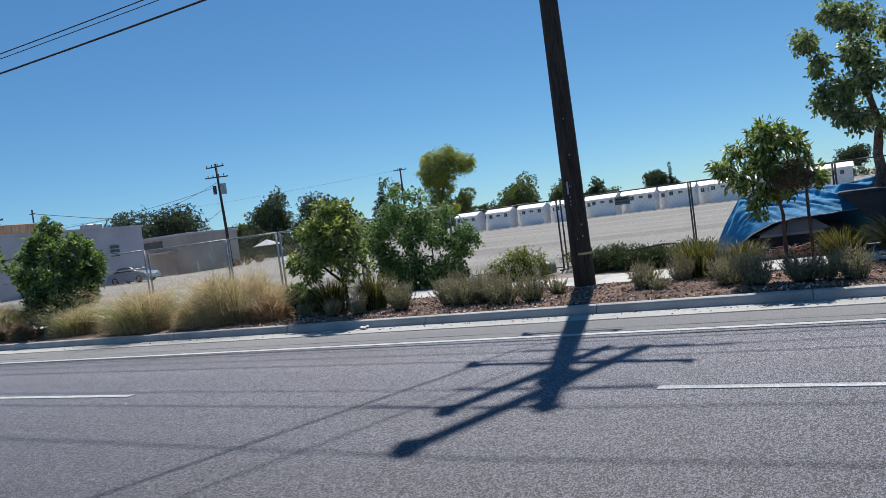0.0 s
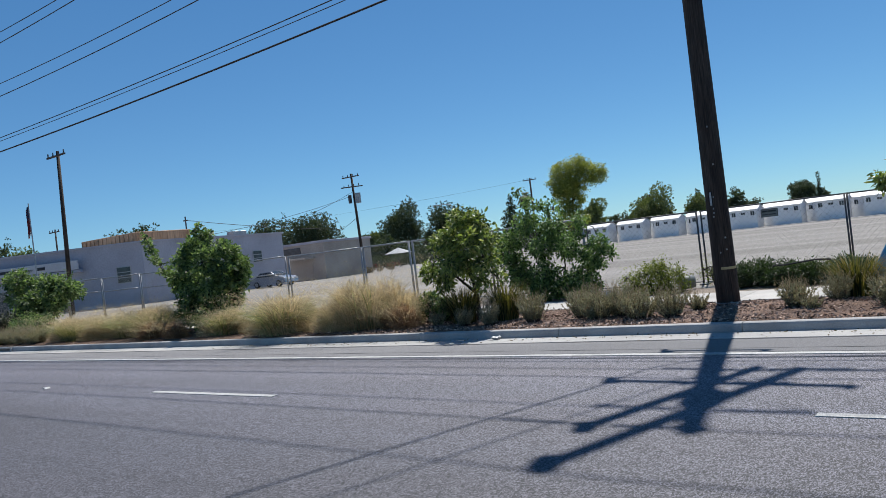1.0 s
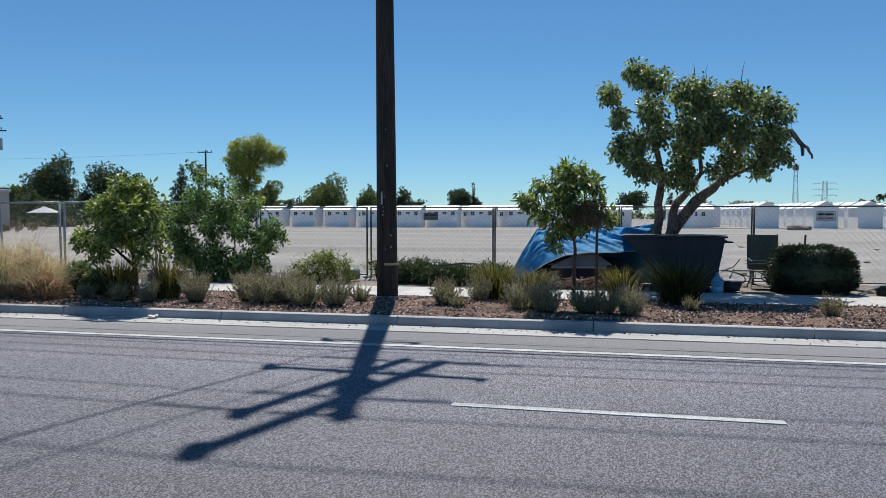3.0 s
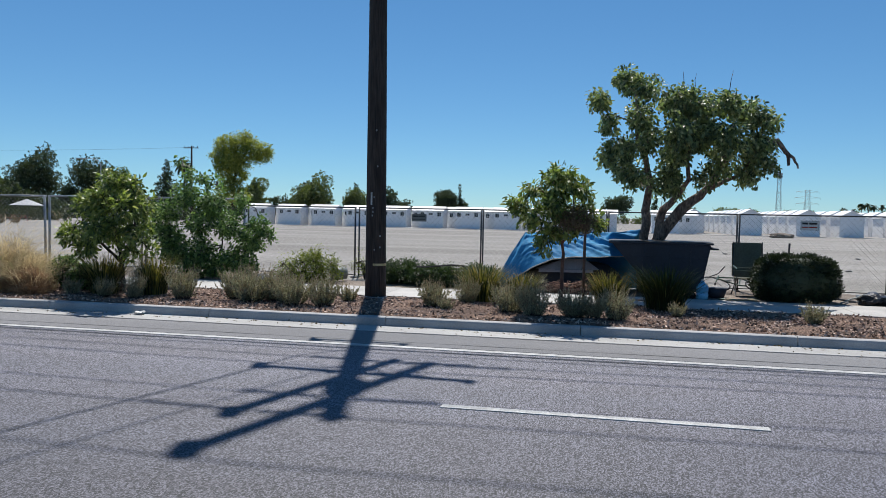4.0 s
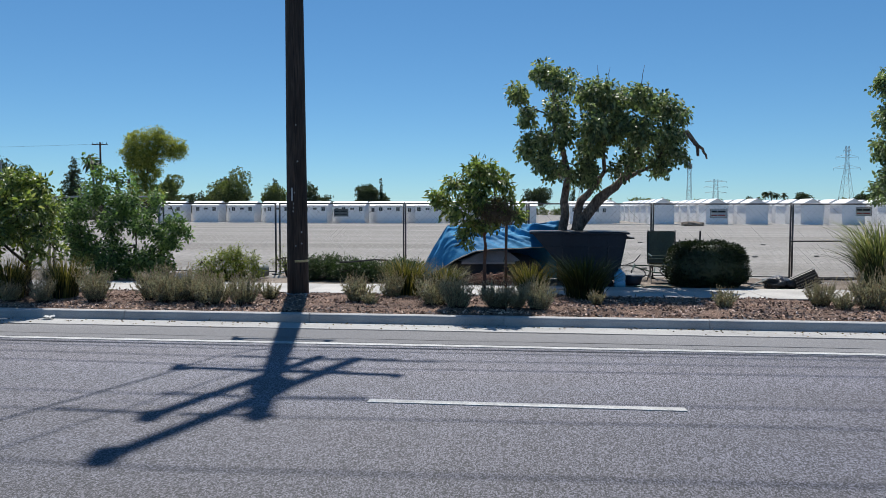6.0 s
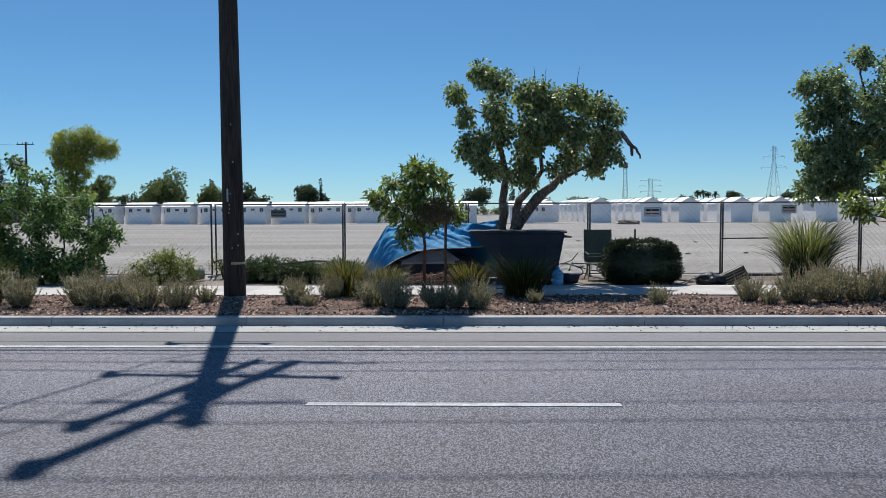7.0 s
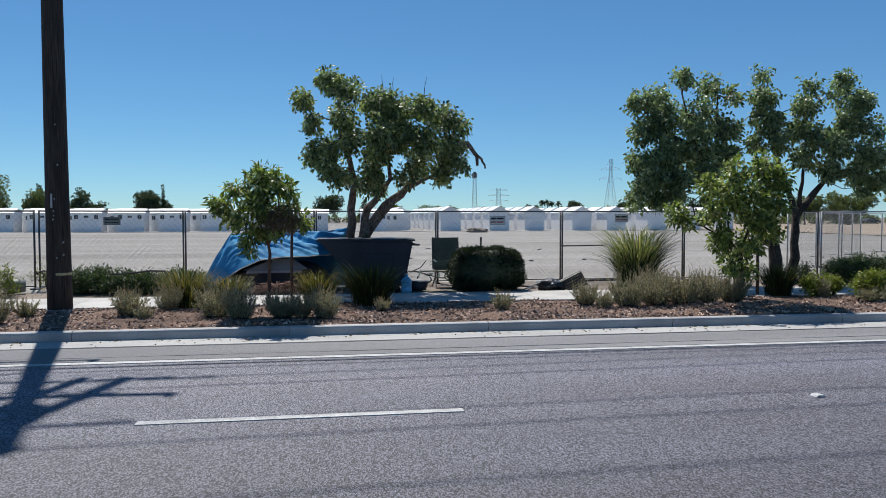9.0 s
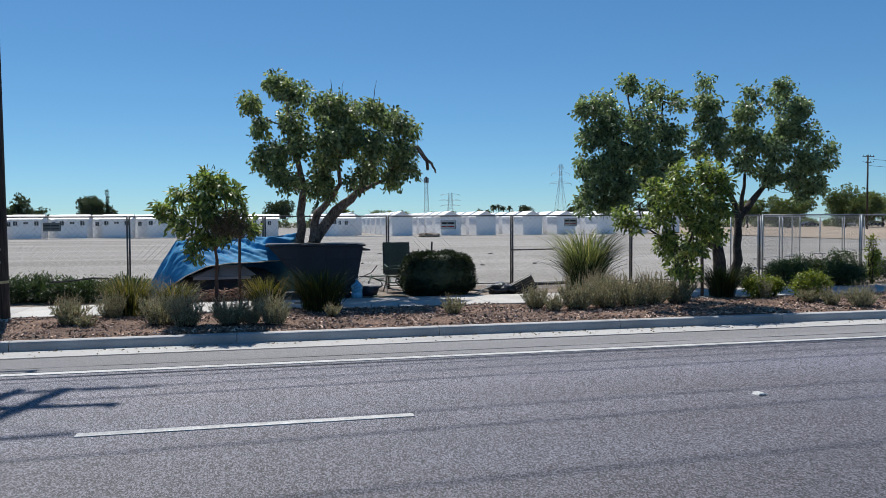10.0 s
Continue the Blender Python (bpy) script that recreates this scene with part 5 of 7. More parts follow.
def build_tent():
    root = thing("tarp_shelter", (-0.9, 18.2, 0.15), "blue plastic tarp draped over a dark tent by the fence", "tent")
    up = [(-1.68, -0.6, 0.03), (-1.30, -0.5, 0.77), (-1.0, -0.1, 1.30), (-0.6, 0.5, 1.29), (-0.1, 0.5, 1.28), (0.46, 0.5, 1.34), (1.05, 0.5, 1.32), (1.66, 0.5, 1.42)]
    lo = [(-1.42, -0.7, 0.05), (-1.1, -0.75, 0.30), (-0.72, -0.78, 0.55), (-0.3, -0.8, 0.73), (0.12, -0.8, 0.79), (0.45, -0.78, 0.80), (0.85, -0.7, 0.81), (1.4, -0.5, 0.84)]
    g = Geo()
    us, vs = np.linspace(0, 1, 110), np.linspace(0, 1, 44)

    def fn(u, v):
        a, b = along(up, u), along(lo, u)
        p = a * (1 - v) + b * v
        p[2] += 0.10 * math.sin(math.pi * v) * min(1, u * 3)
        w = noise.noise(Vector((u * 4, v * 3, 2.2)))
        fold = 0.5 - abs(math.sin(2.2 * math.pi * (1.5 * v - 2.4 * u) + 2.2 * w))
        fine = 0.5 - abs(math.sin(5.3 * math.pi * (1.1 * v - 2.0 * u) + 3.0 * w))
        f = 0.19 * fold * min(1, max(0, u * 4 - 0.9)) * (0.35 + 0.9 * abs(w)) + 0.06 * fine * min(1, max(0, u * 4 - 0.7))
        f += 0.03 * math.sin(70 * u + 5 * w) * math.exp(-5 * v) * max(0, 1 - 2.6 * u)
        f += 0.04 * noise.noise(Vector((u * 6 + v * 3, v * 2 - u * 2, 0.3))) + 0.02 * noise.noise(Vector((u * 20 + v * 9, v * 6, 1.7)))
        f *= 1.15 * (1 - 0.9 * v ** 3) * min(1, 0.35 + 4 * v)
        p[1] -= f * 0.35
        p[2] = max(0.02, p[2] + f * 0.85)
        return tuple(p)
    p, q = grid_sheet(us, vs, fn)
    g.add(p, q)
    # back side of the tarp down to the ground
    p, q = grid_sheet(us, np.linspace(0, 1, 8), lambda u, v: (along(up, u)[0], along(up, u)[1] + 0.18 * v, along(up, u)[2] * (1 - v) + 0.01))
    g.add(p, q)
    t = g.make("tarp", TARP, root, "creased blue tarp", smooth=True)
    sol = t.modifiers.new("thickness", "SOLIDIFY")
    sol.thickness = 0.004
    h = Geo().tube([fn(u, 1.0) for u in np.linspace(0, 1, 30)], 0.014, 6)
    h.make("hem", TARP_HEM, root, "pale hem of the tarp", smooth=True)
    # the tent under it
    g = Geo()
    g.add([(-0.72, -0.6, 0.5), (-0.06, -0.5, 0.74), (0.42, -0.5, 0.74), (0.73, -0.62, 0.52), (0.6, -0.68, 0.5), (-0.6, -0.68, 0.49)], [(0, 1, 2, 3, 4, 5)])
    g.add([(-0.6, -0.69, 0.49), (0.6, -0.69, 0.50), (0.62, -0.69, 0.44), (-0.62, -0.69, 0.43)], [(0, 1, 2, 3)])
    g.make("roof_panel", TENT_ROOF, root, "grey-brown tent roof panel")
    bm = bmesh.new()
    bmesh.ops.create_icosphere(bm, subdivisions=3, radius=1.0)
    for v in bm.verts:
        s = lambda a, k: math.copysign(abs(a) ** k, a)
        v.co = Vector((s(v.co.x, 0.6) * 1.12 + 0.15, s(v.co.y, 0.6) * 0.55 - 0.08, max(0.0, s(v.co.z, 0.7) * 0.68)))
    part("tent_body", bm, TENT, root, smooth=True)
    for a, b in (((-0.06, -0.51, 0.75), (-0.1, -0.69, 0.5)), ((0.42, -0.51, 0.75), (0.35, -0.69, 0.5))):
        Geo().tube([a, b], 0.008, 5).make("tent_pole", BLACK, root)


def build_tub():
    root = thing("wheeled_bin", (1.1, 17.5, 0.15), "large dark navy tapered wheeled bin on the pavement edge", "bin")
    prof = [(-1.02, 1.17), (1.04, 1.17), (0.86, 0.14), (-0.12, 0.14)]
    y0, y1 = -0.62, 0.62
    bm = bmesh.new()
    f = [bm.verts.new((x, y0 + 0.10 * (1.17 - z), z)) for x, z in prof]
    b = [bm.verts.new((x, y1 - 0.10 * (1.17 - z), z)) for x, z in prof]
    bm.faces.new(f[::-1])
    bm.faces.new(b)
    for i in range(4):
        bm.faces.new((f[i], f[(i + 1) % 4], b[(i + 1) % 4], b[i]))
    bmesh.ops.bevel(bm, geom=bm.edges[:], offset=0.03, segments=2, affect="EDGES")
    part("body", bm, TUB, root, smooth=False)
    Geo().box(-1.07, y0 - 0.035, 1.15, 1.08, y1 + 0.035, 1.195, bev=0.012).make("rim", TUB, root)
    g = Geo()
    p, q = grid_sheet(np.linspace(-1.04, 1.06, 24), np.linspace(y0, y1, 8), lambda x, y: (x, y, 1.203 + 0.014 * noise.noise(Vector((x * 3, y * 3, 2)))))
    g.add(p, q)
    g.make("lid", BLACK, root, "warped black lid")
    for z in (0.55, 0.86):
        x0 = -1.02 + (1.17 - z) / 1.03 * 0.9
        x1 = 1.04 - (1.17 - z) * 0.175
        Geo().box(x0, y0 + 0.10 * (1.17 - z) - 0.012, z, x1, y0 + 0.10 * (1.17 - z) + 0.01, z + 0.02, bev=0.004).make("rib", TUB, root)
    for x in (-0.35, 0.2, 0.62):
        Geo().box(x, y0 + 0.01, 0.3, x + 0.025, y0 + 0.09, 1.13, m=None, bev=0.004).make("rib", TUB, root)
    Geo().tube([(1.0, -0.4, 1.06), (1.2, -0.4, 1.06), (1.2, 0.4, 1.06), (1.0, 0.4, 1.06)], 0.018, 6).make("handle", BLACK, root)
    for x, y in ((0.05, -0.42), (0.7, -0.42), (0.05, 0.42), (0.7, 0.42)):
        w = Geo().tube([(x, y - 0.025, 0.075), (x, y + 0.025, 0.075)], 0.075, 14).make("caster", RUBBER, root)
        Geo().box(x - 0.03, y - 0.04, 0.07, x + 0.03, y + 0.04, 0.16, bev=0.005).make("bracket", DARK_STEEL, w)


def wheel(parent, cx, cy, cz, r, axis_rz, lean=0.0):
    m = pose(cx, cy, cz, lean, 0, axis_rz)
    ring = [m @ Vector((r * math.cos(a), 0, r * math.sin(a))) for a in np.linspace(0, 2 * math.pi, 33)]
    w = Geo().tube(ring, 0.019, 7, cap=False).make("wheel", RUBBER, parent, smooth=True)
    Geo().tube([m @ Vector(((r - 0.03) * math.cos(a), 0, (r - 0.03) * math.sin(a))) for a in np.linspace(0, 2 * math.pi, 33)], 0.008, 5, cap=False).make("rim", GALV, w, smooth=True)
    Geo().tube([m @ Vector((0, -0.035, 0)), m @ Vector((0, 0.035, 0))], 0.02, 8).make("hub", DARK_STEEL, w)
    for k in range(16):
        a = k * math.pi / 8
        Geo().tube([m @ Vector((0, 0, 0)), m @ Vector(((r - 0.03) * math.cos(a), 0, (r - 0.03) * math.sin(a)))], 0.0018, 3, cap=False).make("spoke", GALV, w)
    return w


def build_junk():
    rng = np.random.default_rng(101)
    bike = thing("bicycle", (2.75, 18.35, 0.17), "dark green bicycle lying on the dirt", "bicycle")
    bike.matrix_basis = pose(2.75, 18.35, 0.19, -58, 0, 0)
    wheel(bike, -0.28, 0, 0.33, 0.33, 8, -12)
    wheel(bike, 0.72, 0.05, 0.33, 0.33, 8, -12)
    for a, b in (((-0.28, 0, 0.33), (-0.15, 0.08, 0.75)), ((-0.2, 0.06, 0.62), (0.25, 0.02, 0.32)), ((-0.2, 0.08, 0.68), (0.35, 0.1, 0.72)), ((0.25, 0.02, 0.32), (0.35, 0.12, 0.82)), ((0.25, 0.02, 0.32), (0.72, 0.05, 0.33)), ((0.35, 0.1, 0.7), (0.72, 0.05, 0.33))):
        Geo().tube([a, b], 0.016, 7).make("frame_tube", GREEN_PAINT, bike)
    Geo().tube([(-0.35, 0.2, 0.86), (-0.15, 0.09, 0.85), (-0.02, -0.12, 0.86)], 0.013, 6).make("handlebar", DARK_STEEL, bike)
    bm = bmesh.new()
    bmesh.ops.create_icosphere(bm, subdivisions=2, radius=1, matrix=Matrix.Translation((0.36, 0.12, 0.86)) @ Matrix.Diagonal((0.13, 0.06, 0.035, 1)))
    part("saddle", bm, BLACK, bike)

    ch = thing("folding_chair", (3.12, 18.2, 0.15), "worn folding chair with an olive fabric back", "chair")
    Geo().box(-0.33, 0.02, 0.42, 0.31, 0.045, 1.2, m=pose(0, 0.1, 0, -8, 0, 0), bev=0.02).make("backrest", OLIVE, ch, "sun-faded olive fabric back")
    Geo().box(-0.3, -0.38, 0.39, 0.3, 0.1, 0.42, bev=0.01).make("seat", OLIVE, ch)
    for x in (-0.31, 0.31):
        Geo().tube([(x, -0.4, 0.0), (x, 0.1, 0.45), (x, 0.24, 1.2)], 0.013, 6).make("leg", DARK_STEEL, ch)
        Geo().tube([(x, 0.3, 0.0), (x, -0.38, 0.42)], 0.013, 6).make("leg", DARK_STEEL, ch)
        Geo().tube([(x, -0.4, 0.62), (x, 0.12, 0.66)], 0.017, 6).make("armrest", GREEN_PAINT, ch)
    Geo().tube([(-0.31, -0.4, 0.02), (0.31, -0.4, 0.02)], 0.012, 6).make("stretcher", DARK_STEEL, ch)
    for z in (0.55, 0.62):
        Geo().tube([(-0.42, -0.1, z), (0.1, -0.12, z + 0.02), (0.5, -0.1, z + 0.05)], 0.006, 5).make("cord", GREEN_PAINT, ch)

    jug = thing("water_jug", (1.99, 16.95, 0.15), "translucent blue plastic water jug on the pavement", "water jug")
    Geo().tube([(0, 0, h) for h in (0, 0.02, 0.12, 0.13, 0.15, 0.16, 0.27, 0.30, 0.36, 0.40)], [0.10, 0.125, 0.125, 0.117, 0.117, 0.125, 0.125, 0.11, 0.05, 0.03], 18).make("body", JUG, jug, smooth=True)
    Geo().tube([(0, 0, 0.395), (0, 0, 0.43)], 0.032, 12).make("cap", WHITE_TAG, jug)
    cr = thing("basin", (2.32, 17.6, 0.15), "dark blue plastic basin on the dirt", "basin")
    Geo().tube([(0, 0, h) for h in (0, 0.02, 0.2, 0.215, 0.2, 0.04)], [0.2, 0.21, 0.27, 0.285, 0.255, 0.19], 20, cap=True).make("bowl", TUB, cr, smooth=True)

    crate = thing("plastic_crate", (5.95, 17.1, 0.15), "tipped black plastic crate beside the fence", "crate", rz=-18)
    m = pose(0, 0, 0.02, 0, -28, 0)
    for z in np.linspace(0, 0.3, 6):
        for a, b in (((-0.3, -0.2), (0.3, -0.2)), ((0.3, -0.2), (0.3, 0.2)), ((0.3, 0.2), (-0.3, 0.2)), ((-0.3, 0.2), (-0.3, -0.2))):
            Geo().tube([m @ Vector((*a, z)), m @ Vector((*b, z))], 0.02, 4).make("slat", BLACK, crate)
    for x in np.linspace(-0.3, 0.3, 9):
        for y in (-0.2, 0.2):
            Geo().tube([m @ Vector((x, y, 0)), m @ Vector((x, y, 0.3))], 0.01, 4).make("slat", BLACK, crate)
    Geo().box(-0.3, -0.2, -0.01, 0.3, 0.2, 0.01, m=m).make("base", BLACK, crate)

    def lump(name, at, size, mat, label, cat, seed, rough=0.25, sub=3):
        bm = bmesh.new()
        bmesh.ops.create_icosphere(bm, subdivisions=sub, radius=1)
        for v in bm.verts:
            k = 1 + rough * noise.noise(v.co * 1.7 + Vector((seed, 0, 0))) + rough * 0.5 * noise.noise(v.co * 4.5 + Vector((seed, 3, 0)))
            v.co = Vector((v.co.x * size[0] * k, v.co.y * size[1] * k, max(0, (v.co.z * k + 0.75) * size[2] * 0.6)))
        ob = Geo().bm(bm).make(name, mat, None, smooth=True)
        ob.matrix_basis = pose(*at)
        return tagged(ob, label, cat)
    lump("rubbish_bag", (5.35, 17.1, 0.15), (0.32, 0.25, 0.24), BAG, "crumpled black rubbish bag beside the fence", "bag", 1, 0.5)
    lump("cloth_heap", (-8.0, 17.2, 0.15), (0.32, 0.22, 0.17), PALE_CLOTH, "crumpled pale cloth heap on the dirt", "cloth", 2, 0.5)
    lump("rubbish_bag", (-7.6, 17.3, 0.15), (0.26, 0.2, 0.16), BAG, "small crumpled black bag on the dirt", "bag", 3, 0.5)
    lump("cloth_heap", (1.05, 16.0, 0.165), (0.42, 0.2, 0.10), PALE_CLOTH, "flattened pale cloth on the pavement", "cloth", 4, 0.4)
    for i, (x, y, s) in enumerate(((-9.4, 14.15, 0.16), (-8.95, 14.4, 0.14), (-10.2, 14.3, 0.12), (10.0, 15.4, 0.2), (11.6, 14.2, 0.13))):
        lump("stone", (x, y, 0.15), (s, s * 0.8, s * 0.8), STONE, "small grey stone in the planting strip", "stone", 10 + i, 0.3, 2)
    for i in range(14):
        lump("clod", (rng.uniform(-3, 14), rng.uniform(21, 42), 0.16), (0.08 * rng.uniform(0.6, 2), 0.08, 0.06), STONE, "small stone lying on the gravel lot", "stone", 40 + i, 0.4, 2)
    lump("dirt_mound", (18.6, 88, 0.06), (1.3, 0.8, 0.5), DIRT, "low mound of dirt and brush on the lot", "mound", 60, 0.5)

    bk = thing("bucket", (-6.45, 17.95, 0.34), "grey plastic bucket lying on its side", "bucket", rz=-62)
    Geo().tube([(0, -0.2, 0), (0, -0.2, 0), (0, 0.2, 0), (0, 0.19, 0), (0, -0.18, 0)], [0.175, 0.185, 0.14, 0.13, 0.17], 20, cap=True).make("shell", GREY_PLASTIC, bk, smooth=True)
    Geo().tube([(0.18 * math.cos(a), -0.19, 0.18 * math.sin(a)) for a in np.linspace(0, 2 * math.pi, 21)], 0.012, 6, cap=False).make("rim", GREY_PLASTIC, bk)

    # sticks, hose and brush on the ground
    for a, b, r, mat, lab in (((4.7, 17.0, 0.18), (5.05, 16.85, 0.36), 0.016, TARP_HEM, "pale stick leaning by the hedge"), ((4.75, 16.9, 0.17), (5.3, 17.5, 0.22), 0.014, GALV, "thin metal rod lying on the dirt"),
                              ((4.8, 17.7, 0.2), (6.6, 18.2, 0.24), 0.02, DARK_STEEL, "thin dark rod lying on the dirt"), ((6.2, 18.4, 0.22), (8.6, 18.5, 0.26), 0.03, DARK_STEEL, "dark timber length lying along the fence"),
                              ((3.86, 18.5, 0.15), (4.02, 18.5, 1.34), 0.022, BLACK, "dark leaning stick behind the hedge"), ((-4.3, 17.2, 0.62), (-3.2, 17.4, 0.66), 0.02, BLACK, "thin dark branch lying on the juniper")):
        g = Geo().tube(bend(a, b, rng, 5, 0.02), r, 6)
        tagged(g.make("stick", mat), lab, "stick")
    g = Geo()
    for _ in range(420):
        x = rng.normal(-0.75, 0.55)
        c = np.array([x, rng.uniform(16.82, 17.25), 0.16 + 0.26 * rng.uniform(0, 1) * math.exp(-((x + 0.7) / 0.6) ** 2)])
        L = rng.uniform(0.1, 0.4)
        a = rng.uniform(0, 6.28)
        g.tube(bend(c, c + np.array([math.cos(a) * L, math.sin(a) * L * 0.4, rng.uniform(-0.04, 0.12)]), rng, 4, 0.1), [0.011, 0.009, 0.007, 0.004], 4, cap=False)
    tagged(g.make("brush_pile", BRUSH), "pile of dry reddish brushwood before the tent", "brushwood", kind="stuff")
    g = Geo().tube([(2.95, 17.2, 0.18), (3.1, 16.9, 0.175), (2.7, 16.75, 0.185), (2.3, 16.85, 0.185), (2.5, 17.1, 0.17)], 0.018, 7)
    tagged(g.make("hose", GREEN_PAINT, smooth=True), "short green hose lying by the pavement", "hose")
    b = Geo().box(-0.35, -0.2, 0, 0.35, 0.2, 0.012, m=pose(2.75, 16.9, 0.175, 0, 0, 12), bev=0.004)
    tagged(b.make("cardboard_sheet", CARDBOARD), "flattened cardboard sheet lying by the chair", "cardboard")
    # windblown paper in the gutter
    bm = bmesh.new()
    bmesh.ops.create_grid(bm, x_segments=5, y_segments=5, size=0.08)
    for v in bm.verts:
        v.co.z = 0.05 + 0.05 * noise.noise(v.co * 12)
    ob = Geo().bm(bm).make("paper_scrap", WHITE_TAG, None)
    ob.matrix_basis = pose(-7.9, 11.82, 0.0)
    tagged(ob, "crumpled white paper scrap in the gutter", "paper")


def fence_sign(x, z, w, h, dark):
    root = thing("fence_sign", (x, 19.30, z), "small weathered notice board wired to the fence", "sign", "fence signs")
    Geo().box(-w / 2, -0.004, -h / 2, w / 2, 0.004, h / 2, bev=0.001).make("board", GREY_PLASTIC if dark else surf("notice_white", (0.68, 0.68, 0.67), (0.76, 0.76, 0.75), 8, 60, 0.6, bump=0, grain=0.08), root)
    ink = surf("notice_ink", (0.02, 0.02, 0.022), (0.05, 0.045, 0.045), 8, 60, 0.6, bump=0, grain=0.1)
    red = surf("notice_red", (0.35, 0.03, 0.02), (0.45, 0.06, 0.04), 8, 60, 0.6, bump=0, grain=0.1)
    t = 0.008
    for b in ((-w / 2, h / 2 - t, w / 2, h / 2), (-w / 2, -h / 2, w / 2, -h / 2 + t), (-w / 2, -h / 2, -w / 2 + t, h / 2), (w / 2 - t, -h / 2, w / 2, h / 2)):
        Geo().box(b[0], -0.008, b[1], b[2], -0.0045, b[3]).make("border", ink, root)
    for k, (zz, hh, mm) in enumerate(((0.2, 0.2, ink), (-0.2, 0.12, ink if dark else red))):
        for x0, x1 in ((-0.42, -0.1), (-0.05, 0.4)):
            Geo().box(x0 * w, -0.008, (zz - hh / 2) * h, x1 * w, -0.0045, (zz + hh / 2) * h).make("bar", mm, root)


build_tent()
build_tub()
build_junk()
fence_sign(4.62, 1.75, 0.40, 0.22, False)
fence_sign(7.98, 1.80, 0.36, 0.20, False)
fence_sign(-4.76, 1.745, 0.38, 0.19, True)

# ---------------------------------------------------------------- shelters across the lot
WHITE_WALL = surf("white_panel", (0.74, 0.745, 0.75), (0.82, 0.825, 0.83), 0.5, 12, 0.5, bump=0.05, grain=0.05)
ROOF_WHITE = surf("white_roof", (0.70, 0.70, 0.70), (0.78, 0.78, 0.78), 0.6, 12, 0.45, bump=0.05, grain=0.05)
PANE = surf("dark_pane", (0.024, 0.032, 0.04), (0.048, 0.06, 0.072), 2, 10, 0.12, bump=0, grain=0.05)
FRAME_GREY = surf("window_frame", (0.32, 0.328, 0.336), (0.4, 0.4, 0.4), 3, 20, 0.5, bump=0, grain=0.05)


def shelter(w, d, h, rise, ridge_x, label, group, windows):
    """A small white panel cabin; the ridge runs along x or along y."""
    root = thing("cabin", (0, 0, 0), label, "cabin", group)
    g = Geo()
    if ridge_x:
        prof = [(0, 0), (d, 0), (d, h), (d / 2, h + rise), (0, h)]
        pts = [(x, y, z) for x in (0, w) for y, z in prof]
    else:
        prof = [(0, 0), (w, 0), (w, h), (w / 2, h + rise), (0, h)]
        pts = [(x, y, z) for y in (0, d) for x, z in prof]
    g.add(pts, [(0, 1, 2, 3, 4), (9, 8, 7, 6, 5)] + [(i, (i + 1) % 5, 5 + (i + 1) % 5, 5 + i) for i in range(5)])
    g.make("shell", WHITE_WALL, root)
    o, t = 0.15, 0.07
    for s in (0, 1):
        g = Geo()
        if ridge_x:
            y0, y1 = (-o, d / 2) if s == 0 else (d + o, d / 2)
            zz = h - rise * o / (d / 2)
            a = [(-o, y0, zz), (w + o, y0, zz), (w + o, y1, h + rise), (-o, y1, h + rise)]
        else:
            x0, x1 = (-o, w / 2) if s == 0 else (w + o, w / 2)
            zz = h - rise * o / (w / 2)
            a = [(x0, -o, zz), (x0, d + o, zz), (x1, d + o, h + rise), (x1, -o, h + rise)]
        g.add([(x, y, z + 0.006) for x, y, z in a] + [(x, y, z + t) for x, y, z in a], [(0, 1, 2, 3), (7, 6, 5, 4), (0, 4, 5, 1), (1, 5, 6, 2), (2, 6, 7, 3), (3, 7, 4, 0)])
        g.make("roof", ROOF_WHITE, root)
    for x0, x1, z0, z1, small in windows:
        wn_ = Geo().box(x0, -0.04, z0, x1, -0.004, z1, bev=0.004).make("window", ROOF_WHITE, root)
        for k in range(2):
            a = x0 + 0.03 + k * (x1 - x0 - 0.02) / 2
            Geo().box(a, -0.052, z0 + 0.03, a + (x1 - x0 - 0.08) / 2, -0.041, z1 - 0.03).make("pane", PANE, wn_)
    for x in (0.0, w - 0.06):
        Geo().box(x, -0.03, 0, x + 0.06, -0.002, h - 0.05).make("corner_trim", ROOF_WHITE, root)
    return root


